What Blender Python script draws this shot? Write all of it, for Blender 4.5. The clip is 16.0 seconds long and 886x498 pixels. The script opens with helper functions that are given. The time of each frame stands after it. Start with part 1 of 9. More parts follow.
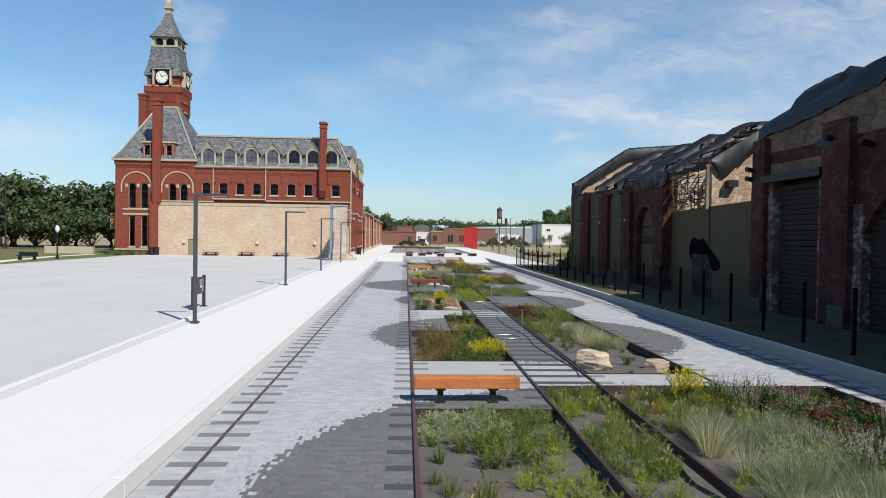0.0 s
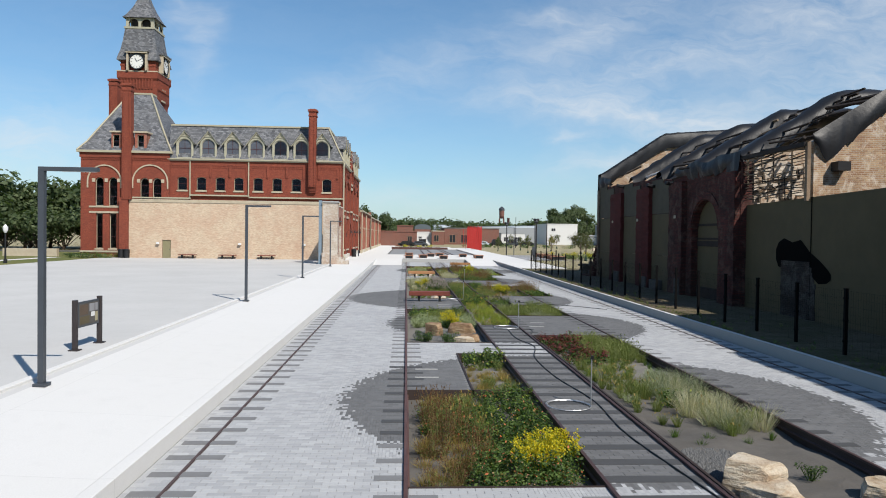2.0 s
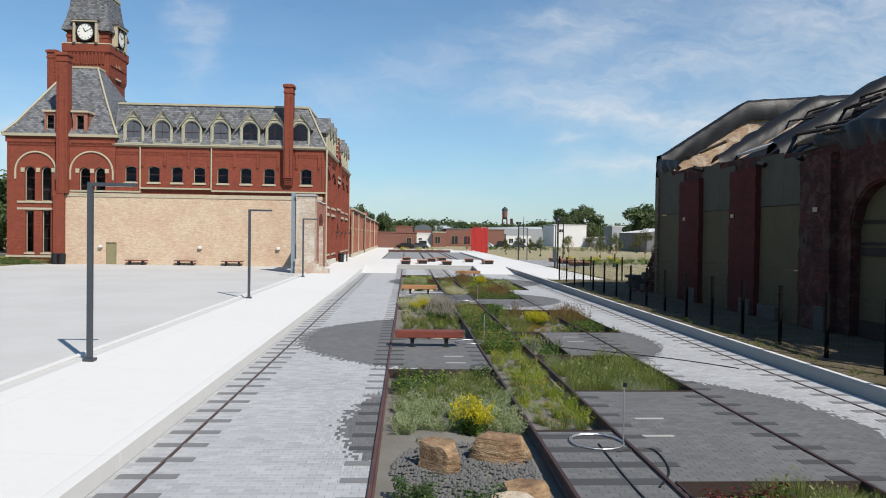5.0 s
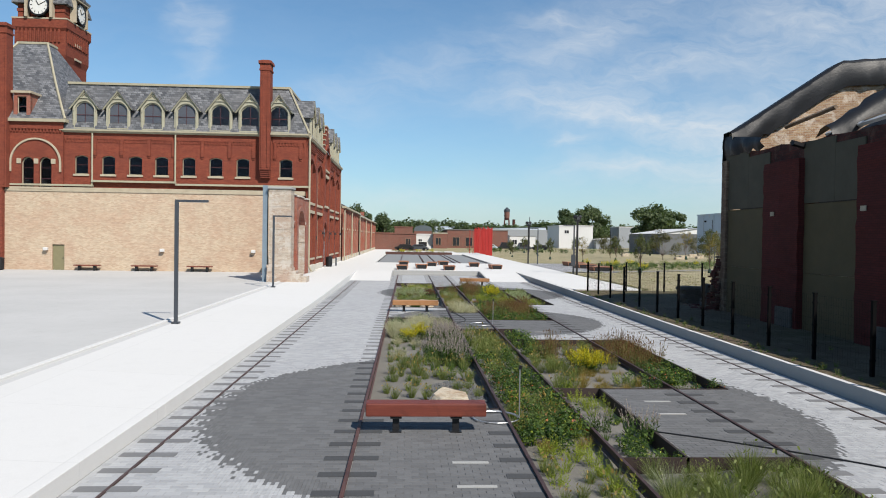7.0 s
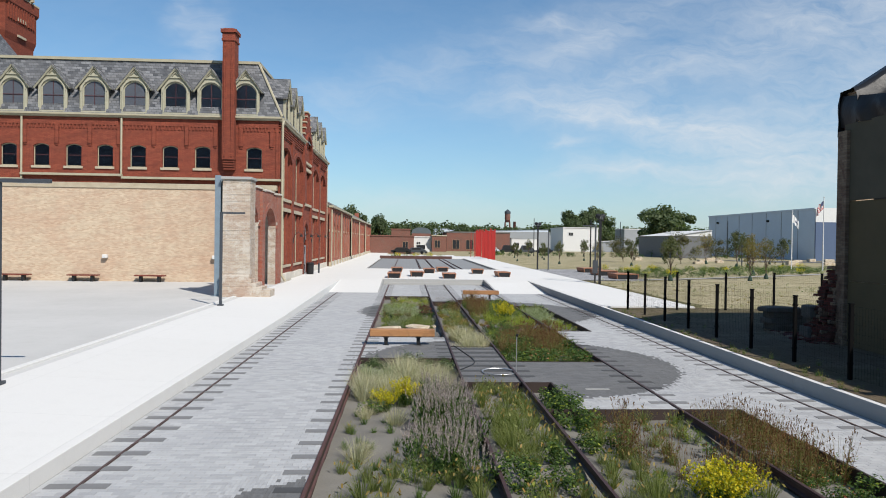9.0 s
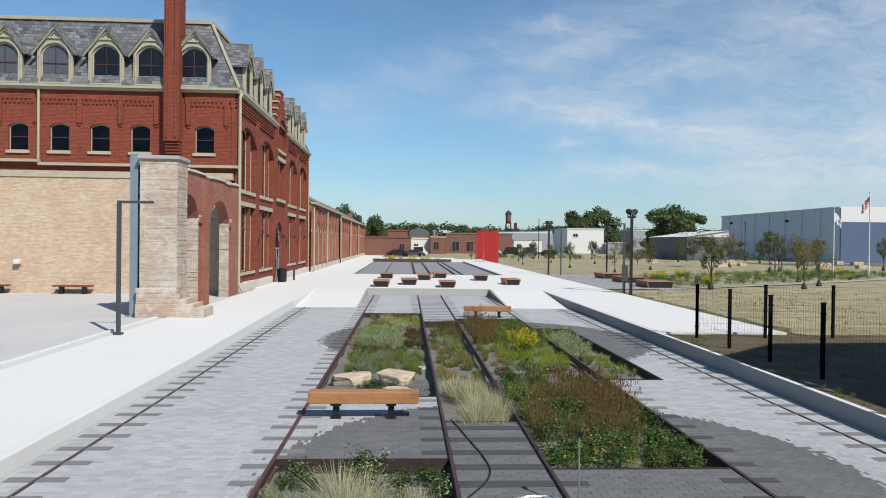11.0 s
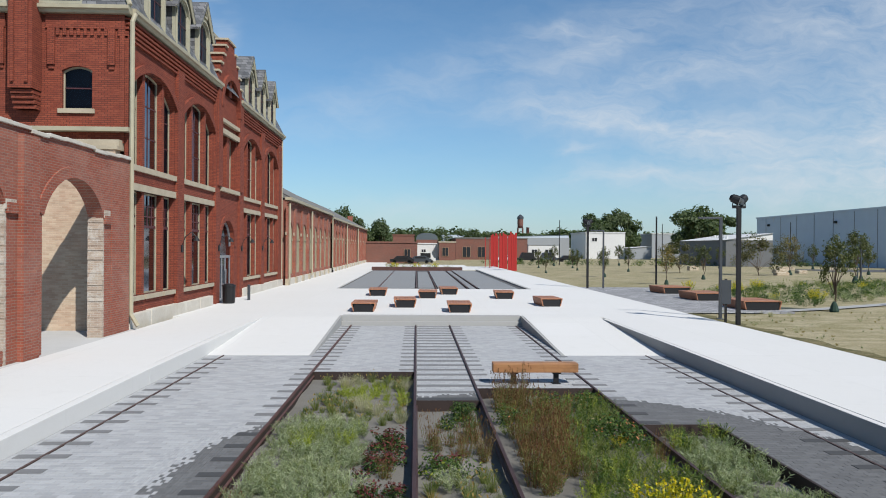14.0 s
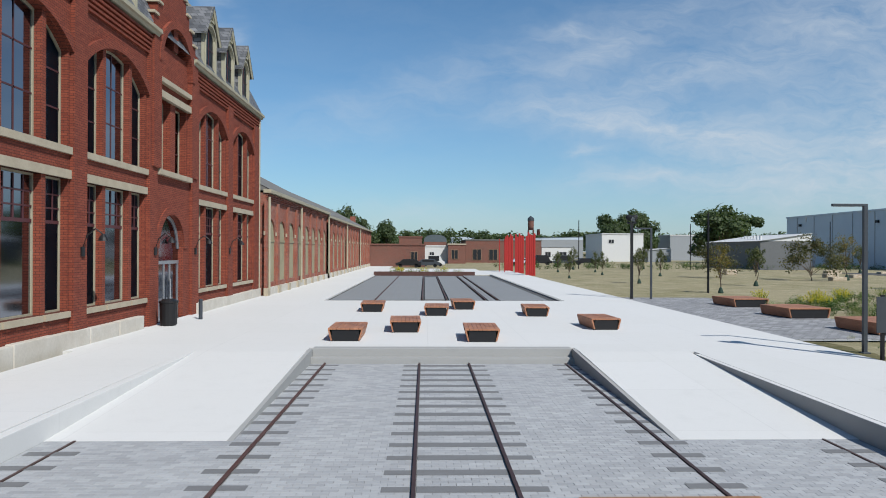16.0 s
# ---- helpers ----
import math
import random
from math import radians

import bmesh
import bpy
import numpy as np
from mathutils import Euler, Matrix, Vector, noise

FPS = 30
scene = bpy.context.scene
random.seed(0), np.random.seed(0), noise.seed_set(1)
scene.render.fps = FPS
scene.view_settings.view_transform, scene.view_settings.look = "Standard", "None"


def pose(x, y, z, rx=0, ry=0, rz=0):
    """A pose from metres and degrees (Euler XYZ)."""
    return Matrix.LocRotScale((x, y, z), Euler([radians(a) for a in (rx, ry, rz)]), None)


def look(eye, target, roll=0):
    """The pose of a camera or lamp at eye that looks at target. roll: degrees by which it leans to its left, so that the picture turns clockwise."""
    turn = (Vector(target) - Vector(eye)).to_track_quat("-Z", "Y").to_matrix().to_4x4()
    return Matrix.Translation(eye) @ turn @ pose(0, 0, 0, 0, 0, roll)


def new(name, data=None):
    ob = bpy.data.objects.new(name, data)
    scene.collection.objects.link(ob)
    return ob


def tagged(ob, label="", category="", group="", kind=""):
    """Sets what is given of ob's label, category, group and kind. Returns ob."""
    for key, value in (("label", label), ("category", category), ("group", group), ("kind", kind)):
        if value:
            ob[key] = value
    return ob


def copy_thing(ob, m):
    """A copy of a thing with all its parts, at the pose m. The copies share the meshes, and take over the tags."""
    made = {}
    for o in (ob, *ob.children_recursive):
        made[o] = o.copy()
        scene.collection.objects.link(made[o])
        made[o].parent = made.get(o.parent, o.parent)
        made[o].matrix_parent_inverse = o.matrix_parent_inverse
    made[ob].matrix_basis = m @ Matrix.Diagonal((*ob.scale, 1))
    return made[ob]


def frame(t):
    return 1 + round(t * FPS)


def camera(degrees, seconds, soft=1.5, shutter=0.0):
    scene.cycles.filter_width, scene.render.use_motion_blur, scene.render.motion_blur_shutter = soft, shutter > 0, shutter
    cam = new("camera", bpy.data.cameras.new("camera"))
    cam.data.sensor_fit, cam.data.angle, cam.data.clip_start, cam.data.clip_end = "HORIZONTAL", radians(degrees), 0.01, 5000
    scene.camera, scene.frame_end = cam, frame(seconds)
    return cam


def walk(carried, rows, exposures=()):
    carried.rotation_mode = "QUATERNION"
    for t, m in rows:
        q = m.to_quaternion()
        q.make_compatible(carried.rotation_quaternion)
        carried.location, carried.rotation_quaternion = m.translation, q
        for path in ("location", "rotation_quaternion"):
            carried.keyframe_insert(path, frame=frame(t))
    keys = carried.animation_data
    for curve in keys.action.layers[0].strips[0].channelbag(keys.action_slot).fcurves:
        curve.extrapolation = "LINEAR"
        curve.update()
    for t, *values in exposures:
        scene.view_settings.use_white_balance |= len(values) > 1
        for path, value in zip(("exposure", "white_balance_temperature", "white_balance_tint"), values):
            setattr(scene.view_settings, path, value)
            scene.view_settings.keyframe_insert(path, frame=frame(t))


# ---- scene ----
cam = camera(65.4, 16.0, 1.0)
METRES, EYE, TILT, LEAN, TURN = 74.468, 3.35, -0.4, -0.45, -3.1
ROWS = [
    (0.0, 0.0, 0.0, 0.0, 0.0, -0.72, -0.38),
    (0.5, -0.0008, 0.0299, 0.0002, 0.04, -0.77, -0.33),
    (1.0, -0.0025, 0.0607, 0.0005, 0.04, -0.8, -0.29),
    (1.5, -0.0029, 0.0907, 0.0006, 0.07, -0.81, -0.28),
    (2.0, -0.0044, 0.1225, 0.0014, 0.05, -0.73, -0.32),
    (2.5, -0.0054, 0.1534, 0.0019, 0.07, -0.7, -0.34),
    (3.0, -0.0054, 0.1843, 0.0024, 0.08, -0.7, -0.33),
    (3.5, -0.0065, 0.2136, 0.0029, 0.04, -0.7, -0.3),
    (4.0, -0.0072, 0.2447, 0.0032, 0.11, -0.68, -0.35),
    (6.5, -0.0091, 0.4024, 0.0039, 0.13, -0.59, -0.38),
    (7.0, -0.0097, 0.4331, 0.0043, 0.17, -0.54, -0.39),
    (7.5, -0.0098, 0.4653, 0.0047, 0.1, -0.43, -0.41),
    (8.0, -0.0097, 0.4968, 0.0046, 0.15, -0.42, -0.37),
    (8.5, -0.01, 0.5284, 0.0051, 0.11, -0.32, -0.37),
    (9.0, -0.0095, 0.5577, 0.0054, 0.12, -0.32, -0.32),
    (11.5, -0.0067, 0.7154, 0.0055, 0.07, -0.13, -0.21),
    (12.0, -0.0062, 0.7475, 0.0053, 0.01, -0.09, -0.14),
    (12.5, -0.0057, 0.7787, 0.0055, 0.0, 0.01, -0.07),
    (13.0, -0.0062, 0.8113, 0.0058, 0.15, 0.19, 0.01),
    (13.5, -0.0065, 0.8429, 0.0061, 0.64, 0.26, 0.04),
    (14.0, -0.0075, 0.874, 0.0063, 0.91, 0.3, 0.05),
    (14.5, -0.0087, 0.9032, 0.0062, 1.25, 0.31, 0.06),
    (15.0, -0.0097, 0.9348, 0.0061, 1.51, 0.27, 0.12),
    (15.5, -0.0107, 0.9673, 0.0063, 1.64, 0.37, 0.16),
    (16.0, -0.0125, 0.9996, 0.0069, 1.6, 0.52, 0.19),
]
walk(cam, [(t, pose(0, 0, EYE, TILT, LEAN, TURN) @ pose(METRES * x, METRES * y, METRES * z, 90 + pitch, roll, yaw)) for t, x, y, z, yaw, pitch, roll in ROWS],
     [(0.0, 0.3, 6600, 10.5), (4.0, 0.28, 6680, 10.5), (7.0, 0.29, 6700, 10.5), (9.0, 0.26, 6650, 10.5), (11.5, 0.2, 6540, 10), (14.0, 0.14, 6420, 10), (16.0, 0.01, 6280, 9)])

# ---- world, sun, exposure ----
SUN_TO = Vector((0.40, -0.585, 0.705)).normalized()     # towards the sun, behind the camera's right shoulder
world = bpy.data.worlds.new("sky")
scene.world = world
world.use_nodes = True
wn = world.node_tree.nodes
wl = world.node_tree.links
for n in list(wn):
    wn.remove(n)
w_out = wn.new("ShaderNodeOutputWorld")
w_bg = wn.new("ShaderNodeBackground")
w_bg.inputs["Strength"].default_value = 0.087
w_sky = wn.new("ShaderNodeTexSky")
w_sky.sky_type = "NISHITA"
w_sky.sun_disc = False
w_sky.sun_elevation = math.asin(SUN_TO.z)
w_sky.sun_rotation = math.atan2(SUN_TO.x, SUN_TO.y)
w_sky.altitude = 180
w_sky.air_density, w_sky.dust_density, w_sky.ozone_density = 1.0, 0.2, 3.0
# thin cirrus: soft wisps in a flat layer ahead, torn by noise
def wmath(op, a, b=0.0):
    n_ = wn.new("ShaderNodeMath"); n_.operation = op
    for k_, v_ in ((0, a), (1, b)):
        if isinstance(v_, (int, float)):
            n_.inputs[k_].default_value = v_
        else:
            wl.new(v_, n_.inputs[k_])
    return n_.outputs[0]


def wnoise(u, v, su, sv, detail, rough, seed):
    c_ = wn.new("ShaderNodeCombineXYZ")
    wl.new(wmath("MULTIPLY", u, su), c_.inputs[0]); wl.new(wmath("MULTIPLY", v, sv), c_.inputs[1])
    c_.inputs[2].default_value = seed
    n_ = wn.new("ShaderNodeTexNoise")
    n_.inputs["Scale"].default_value, n_.inputs["Detail"].default_value, n_.inputs["Roughness"].default_value = 1.0, detail, rough
    wl.new(c_.outputs[0], n_.inputs["Vector"])
    return n_.outputs["Fac"]


w_tc = wn.new("ShaderNodeTexCoord")
w_sep = wn.new("ShaderNodeSeparateXYZ")
wl.new(w_tc.outputs["Generated"], w_sep.inputs[0])
w_h = wn.new("ShaderNodeMath"); w_h.operation = "MAXIMUM"; w_h.inputs[1].default_value = 0.0
wl.new(w_sep.outputs["Z"], w_h.inputs[0])
w_fwd = wmath("MAXIMUM", wmath("ABSOLUTE", w_sep.outputs["Y"]), 0.08)
w_u0, w_v0 = wmath("DIVIDE", w_sep.outputs["X"], w_fwd), wmath("DIVIDE", w_h.outputs[0], w_fwd)
w_u = wmath("ADD", w_u0, wmath("MULTIPLY", wmath("SUBTRACT", wnoise(w_u0, w_v0, 9, 14, 3, 0.6, 1.0), 0.5), 0.13))
w_v = wmath("ADD", w_v0, wmath("MULTIPLY", wmath("SUBTRACT", wnoise(w_u0, w_v0, 9, 14, 3, 0.6, 7.0), 0.5), 0.075))
w_mask = 0.08
for cu, cv, su, sv, turn, amount in (                     # wisps: bearing, height, half width, half height, slant, density
        (0.25, 0.190, 0.12, 0.020, -4, 0.85), (0.42, 0.165, 0.10, 0.030, -10, 0.85), (0.70, 0.165, 0.16, 0.075, 5, 0.95), (0.62, 0.09, 0.26, 0.045, 0, 0.55),
        (0.35, 0.250, 0.12, 0.022, 12, 0.6), (0.27, 0.300, 0.11, 0.024, 30, 0.55), (0.62, 0.335, 0.20, 0.06, 10, 0.6), (0.20, 0.32, 0.03, 0.010, 5, 0.6),
        (0.233, 0.144, 0.03, 0.008, 0, 0.9), (0.31, 0.108, 0.085, 0.015, 0, 0.7), (-0.305, 0.30, 0.022, 0.09, 0, 0.55), (0.02, 0.24, 0.22, 0.030, 18, 0.4),
        (-0.56, 0.11, 0.13, 0.055, 4, 0.8), (0.0, 0.05, 0.12, 0.02, 0, 0.4), (1.3, 0.3, 0.5, 0.2, 0, 0.6), (-1.4, 0.4, 0.4, 0.15, 10, 0.5)):
    ca, sa = math.cos(radians(turn)), math.sin(radians(turn))
    du, dv = wmath("SUBTRACT", w_u, cu), wmath("SUBTRACT", w_v, cv)
    a_ = wmath("DIVIDE", wmath("ADD", wmath("MULTIPLY", du, ca), wmath("MULTIPLY", dv, sa)), su)
    b_ = wmath("DIVIDE", wmath("SUBTRACT", wmath("MULTIPLY", dv, ca), wmath("MULTIPLY", du, sa)), sv)
    e_ = wmath("POWER", 2.718, wmath("MULTIPLY", wmath("ADD", wmath("MULTIPLY", a_, a_), wmath("MULTIPLY", b_, b_)), -0.7))
    w_mask = wmath("ADD", wmath("MULTIPLY", e_, amount), w_mask)
w_tear = wmath("ADD", wmath("MULTIPLY", wmath("SUBTRACT", wnoise(w_u, w_v, 7, 26, 8, 0.66, 3.0), 0.28), 1.6), wmath("MULTIPLY", wnoise(w_u, w_v, 40, 110, 5, 0.6, 5.0), 0.3))
w_cloud = wn.new("ShaderNodeMath"); w_cloud.operation = "MULTIPLY"; w_cloud.use_clamp = True
wl.new(wmath("MULTIPLY", w_mask, w_tear), w_cloud.inputs[0]); w_cloud.inputs[1].default_value = 0.88
w_mix = wn.new("ShaderNodeMixRGB")
w_mix.inputs[2].default_value = (7.0, 7.5, 8.0, 1)
wl.new(w_cloud.outputs[0], w_mix.inputs[0])
# pale haze towards the horizon
w_inv = wn.new("ShaderNodeMath"); w_inv.operation = "SUBTRACT"; w_inv.inputs[0].default_value = 1.0
wl.new(w_h.outputs[0], w_inv.inputs[1])
w_pow = wn.new("ShaderNodeMath"); w_pow.operation = "POWER"; w_pow.inputs[1].default_value = 9.0
wl.new(w_inv.outputs[0], w_pow.inputs[0])
w_pm = wn.new("ShaderNodeMath"); w_pm.operation = "MULTIPLY"; w_pm.inputs[1].default_value = 0.62
wl.new(w_pow.outputs[0], w_pm.inputs[0])
w_hz = wn.new("ShaderNodeMixRGB")
w_hz.inputs[2].default_value = (4.95, 3.95, 4.4, 1)
wl.new(w_pm.outputs[0], w_hz.inputs[0]); wl.new(w_sky.outputs[0], w_hz.inputs[1])
w_tint = wn.new("ShaderNodeMixRGB"); w_tint.blend_type = "MULTIPLY"
w_tint.inputs[0].default_value = 1.0
w_tint.inputs[2].default_value = (0.80, 1.11, 1.21, 1)
wl.new(w_hz.outputs[0], w_tint.inputs[1])
wl.new(w_tint.outputs[0], w_mix.inputs[1])
wl.new(w_mix.outputs[0], w_bg.inputs["Color"]); wl.new(w_bg.outputs[0], w_out.inputs[0])

sun_data = bpy.data.lights.new("sun", "SUN")
sun_data.energy, sun_data.angle, sun_data.color = 5.0, radians(0.53), (1.0, 0.955, 0.88)
sun = new("sun", sun_data)
sun.matrix_world = look((30, -40, 60), Vector((30, -40, 60)) - SUN_TO)


# ---- materials ----
REFLECT = 0.80                                # scales every base colour down, so that shade stays deep beside sunlit surfaces


class Nodes:
    """A node material under construction."""
    def __init__(self, name, rough=0.8, metal=0.0, spec=0.4):
        self.m = bpy.data.materials.new(name)
        self.m.use_nodes = True
        self.n, self.l = self.m.node_tree.nodes, self.m.node_tree.links
        self.b = self.n["Principled BSDF"]
        self.b.inputs["Roughness"].default_value = rough
        self.b.inputs["Metallic"].default_value = metal
        self.b.inputs["Specular IOR Level"].default_value = spec
        self.pos = self.n.new("ShaderNodeTexCoord").outputs["Object"]

    def scaled(self, s):
        mp = self.n.new("ShaderNodeMapping")
        mp.inputs["Scale"].default_value = s
        self.l.new(self.pos, mp.inputs["Vector"])
        return mp.outputs[0]

    def noise(self, scale, detail=4, rough=0.55, vec=None, dist=0.0):
        t = self.n.new("ShaderNodeTexNoise")
        t.inputs["Scale"].default_value, t.inputs["Detail"].default_value = scale, detail
        t.inputs["Roughness"].default_value, t.inputs["Distortion"].default_value = rough, dist
        self.l.new(vec or self.pos, t.inputs["Vector"])
        return t.outputs["Fac"]

    def ramp(self, fac, stops):
        r = self.n.new("ShaderNodeValToRGB")
        e = r.color_ramp.elements
        while len(e) < len(stops):
            e.new(0.5)
        for k, (p, c) in enumerate(stops):
            e[k].position, e[k].color = p, (*c, 1) if len(c) == 3 else c
        self.l.new(fac, r.inputs[0])
        return r.outputs[0]

    def mix(self, fac, a, b, mode="MIX"):
        x = self.n.new("ShaderNodeMixRGB")
        x.blend_type = mode
        for k, v in ((0, fac), (1, a), (2, b)):
            if isinstance(v, (int, float)):
                x.inputs[k].default_value = v
            elif isinstance(v, tuple):
                x.inputs[k].default_value = (*v, 1)
            else:
                self.l.new(v, x.inputs[k])
        return x.outputs[0]

    def math(self, op, a, b=0.0):
        x = self.n.new("ShaderNodeMath")
        x.operation = op
        for k, v in ((0, a), (1, b)):
            if isinstance(v, (int, float)):
                x.inputs[k].default_value = v
            else:
                self.l.new(v, x.inputs[k])
        return x.outputs[0]

    def wallplane(self):
        """Running length (x + y) and height, for upright faces along x or y."""
        s = self.n.new("ShaderNodeSeparateXYZ")
        self.l.new(self.pos, s.inputs[0])
        c = self.n.new("ShaderNodeCombineXYZ")
        self.l.new(self.math("ADD", s.outputs[0], s.outputs[1]), c.inputs[0])
        self.l.new(s.outputs[2], c.inputs[1])
        return c.outputs[0]

    def bump(self, height, strength, dist=0.02):
        b = self.n.new("ShaderNodeBump")
        b.inputs["Strength"].default_value, b.inputs["Distance"].default_value = strength, dist
        self.l.new(height, b.inputs["Height"])
        self.l.new(b.outputs[0], self.b.inputs["Normal"])

    def colour(self, c):
        if isinstance(c, tuple):
            self.b.inputs["Base Color"].default_value = (*[x * REFLECT for x in c], 1)
        else:
            self.l.new(self.mix(1.0, c, (REFLECT, REFLECT, REFLECT), "MULTIPLY"), self.b.inputs["Base Color"])
        return self

    def island(self):
        return self.n.new("ShaderNodeNewGeometry").outputs["Random Per Island"]

    def objrandom(self):
        return self.n.new("ShaderNodeObjectInfo").outputs["Random"]


def brick_mat(name, c1, c2, mortar, stain=(0.1, 0.09, 0.08), stain_amount=0.35, course=0.075, length=0.22, bump=0.5, soot=None):
    k = Nodes(name, 0.88, 0, 0.25)
    t = k.n.new("ShaderNodeTexBrick")
    t.inputs["Scale"].default_value = 1.0
    t.inputs["Brick Width"].default_value, t.inputs["Row Height"].default_value = length, course
    t.inputs["Mortar Size"].default_value, t.inputs["Mortar Smooth"].default_value = 0.009, 0.3
    t.inputs["Color1"].default_value, t.inputs["Color2"].default_value = (*c1, 1), (*c2, 1)
    t.inputs["Mortar"].default_value = (*mortar, 1)
    t.inputs["Bias"].default_value = -0.1
    k.l.new(k.wallplane(), t.inputs["Vector"])
    big = k.ramp(k.noise(0.55, 6, 0.65), [(0.42, (0, 0, 0)), (0.75, (1, 1, 1))])
    wp = k.n.new("ShaderNodeMapping")
    wp.inputs["Scale"].default_value = (1.6, 6.5, 1)
    k.l.new(k.wallplane(), wp.inputs["Vector"])
    mid = k.noise(1.0, 6, 0.72, wp.outputs[0])
    c = k.mix(k.math("MULTIPLY", big, stain_amount), t.outputs[0], stain)
    c = k.mix(0.55, c, k.ramp(mid, [(0.3, (0.68, 0.67, 0.66)), (0.7, (1.22, 1.2, 1.18))]), "MULTIPLY")
    if soot:
        patch = k.ramp(k.noise(1.7, 7, 0.75, dist=0.5), [(0.5, (0, 0, 0)), (0.6, (1, 1, 1))])
        c = k.mix(k.math("MULTIPLY", patch, soot[3]), c, soot[:3])
    k.colour(c)
    h = k.math("ADD", k.math("MULTIPLY", t.outputs["Fac"], -1.0), k.math("MULTIPLY", mid, 0.5))
    k.bump(h, bump, 0.012)
    return k.m


def plain(name, c, rough=0.7, metal=0.0, spec=0.4, var=0.25, scale=3.0, grain=40.0, bump=0.12, dirt=(0.5, 0.48, 0.44)):
    """One material with two scales of variation and a fine relief."""
    k = Nodes(name, rough, metal, spec)
    a = k.noise(scale, 5, 0.62)
    b = k.noise(grain, 3, 0.6)
    base = k.mix(k.math("MULTIPLY", k.ramp(a, [(0.35, (0, 0, 0)), (0.75, (1, 1, 1))]), var), c, tuple(x * d for x, d in zip(c, dirt)))
    base = k.mix(0.3, base, k.ramp(b, [(0.25, (0.75, 0.75, 0.75)), (0.75, (1.2, 1.2, 1.2))]), "MULTIPLY")
    k.colour(base)
    k.bump(b, bump, 0.01)
    return k.m


def concrete_mat(name, c, panel=None, dark=0.72):
    k = Nodes(name, 0.9, 0, 0.25)
    a = k.noise(0.22, 6, 0.6)
    b = k.noise(2.4, 6, 0.65)
    g = k.noise(60, 3, 0.6)
    col = k.mix(k.ramp(a, [(0.35, (0, 0, 0)), (0.7, (0.8, 0.8, 0.8))]), c, tuple(x * dark * 1.12 for x in c))
    col = k.mix(k.math("MULTIPLY", k.ramp(b, [(0.52, (0, 0, 0)), (0.75, (1, 1, 1))]), 0.35), col, tuple(x * dark for x in c))
    col = k.mix(0.25, col, k.ramp(g, [(0.3, (0.8, 0.8, 0.8)), (0.7, (1.15, 1.15, 1.15))]), "MULTIPLY")
    if panel:
        t = k.n.new("ShaderNodeTexBrick")
        t.offset = 0.0
        t.inputs["Scale"].default_value = 1.0
        t.inputs["Brick Width"].default_value, t.inputs["Row Height"].default_value = panel
        t.inputs["Mortar Size"].default_value = 0.008
        t.inputs["Color1"].default_value, t.inputs["Color2"].default_value = (1, 1, 1, 1), (0.98, 0.98, 0.975, 1)
        t.inputs["Mortar"].default_value = (0.88, 0.88, 0.88, 1)
        k.l.new(k.pos, t.inputs["Vector"])
        col = k.mix(1.0, col, t.outputs[0], "MULTIPLY")
    k.colour(col)
    k.bump(g, 0.1, 0.005)
    return k.m


def paver_mat(name, c, c2):
    k = Nodes(name, 0.85, 0, 0.3)
    r = k.island()
    col = k.ramp(r, [(0.0, tuple(x * 0.9 for x in c)), (0.35, c), (0.7, c2), (1.0, tuple(x * 1.08 for x in c2))])
    col = k.mix(0.35, col, k.ramp(k.noise(0.5, 5, 0.6), [(0.3, (0.8, 0.8, 0.82)), (0.7, (1.12, 1.12, 1.1))]), "MULTIPLY")
    col = k.mix(0.3, col, k.ramp(k.noise(45, 3, 0.6), [(0.3, (0.75, 0.75, 0.75)), (0.7, (1.2, 1.2, 1.2))]), "MULTIPLY")
    k.colour(col)
    k.bump(k.noise(60, 3), 0.2, 0.004)
    return k.m


def slate_mat(name):
    k = Nodes(name, 0.62, 0, 0.45)
    t = k.n.new("ShaderNodeTexBrick")
    t.inputs["Scale"].default_value = 1.0
    t.inputs["Brick Width"].default_value, t.inputs["Row Height"].default_value = 0.34, 0.19
    t.inputs["Mortar Size"].default_value = 0.012
    t.inputs["Color1"].default_value, t.inputs["Color2"].default_value = (0.055, 0.06, 0.070, 1), (0.235, 0.24, 0.255, 1)
    t.inputs["Mortar"].default_value = (0.035, 0.037, 0.04, 1)
    k.l.new(k.wallplane(), t.inputs["Vector"])
    big = k.noise(0.7, 5, 0.7)
    col = k.mix(k.ramp(big, [(0.4, (0, 0, 0)), (0.7, (0.6, 0.6, 0.6))]), t.outputs[0], (0.145, 0.145, 0.15))
    col = k.mix(0.4, col, k.ramp(k.noise(3.2, 5, 0.7), [(0.3, (0.55, 0.57, 0.6)), (0.7, (1.35, 1.33, 1.3))]), "MULTIPLY")
    k.colour(col)
    k.bump(k.math("MULTIPLY", t.outputs["Fac"], -1.0), 0.6, 0.02)
    return k.m


def wood_mat(name, c, c2, rough=0.55, axis=0):
    k = Nodes(name, rough, 0, 0.45)
    s = [14, 14, 14]
    s[axis] = 0.9
    v = k.scaled(tuple(s))
    a = k.noise(1.0, 6, 0.65, v, 0.6)
    col = k.ramp(a, [(0.25, c), (0.5, c2), (0.75, tuple(x * 1.15 for x in c))])
    col = k.mix(0.4, col, k.ramp(k.objrandom(), [(0, (0.78, 0.74, 0.72)), (1, (1.15, 1.12, 1.08))]), "MULTIPLY")
    col = k.mix(k.math("MULTIPLY", k.ramp(k.noise(1.1, 5, 0.65, dist=0.8), [(0.5, (0, 0, 0)), (0.62, (1, 1, 1))]), 0.55), col, tuple(x * 0.45 for x in c2))
    k.colour(col)
    k.bump(a, 0.25, 0.006)
    return k.m


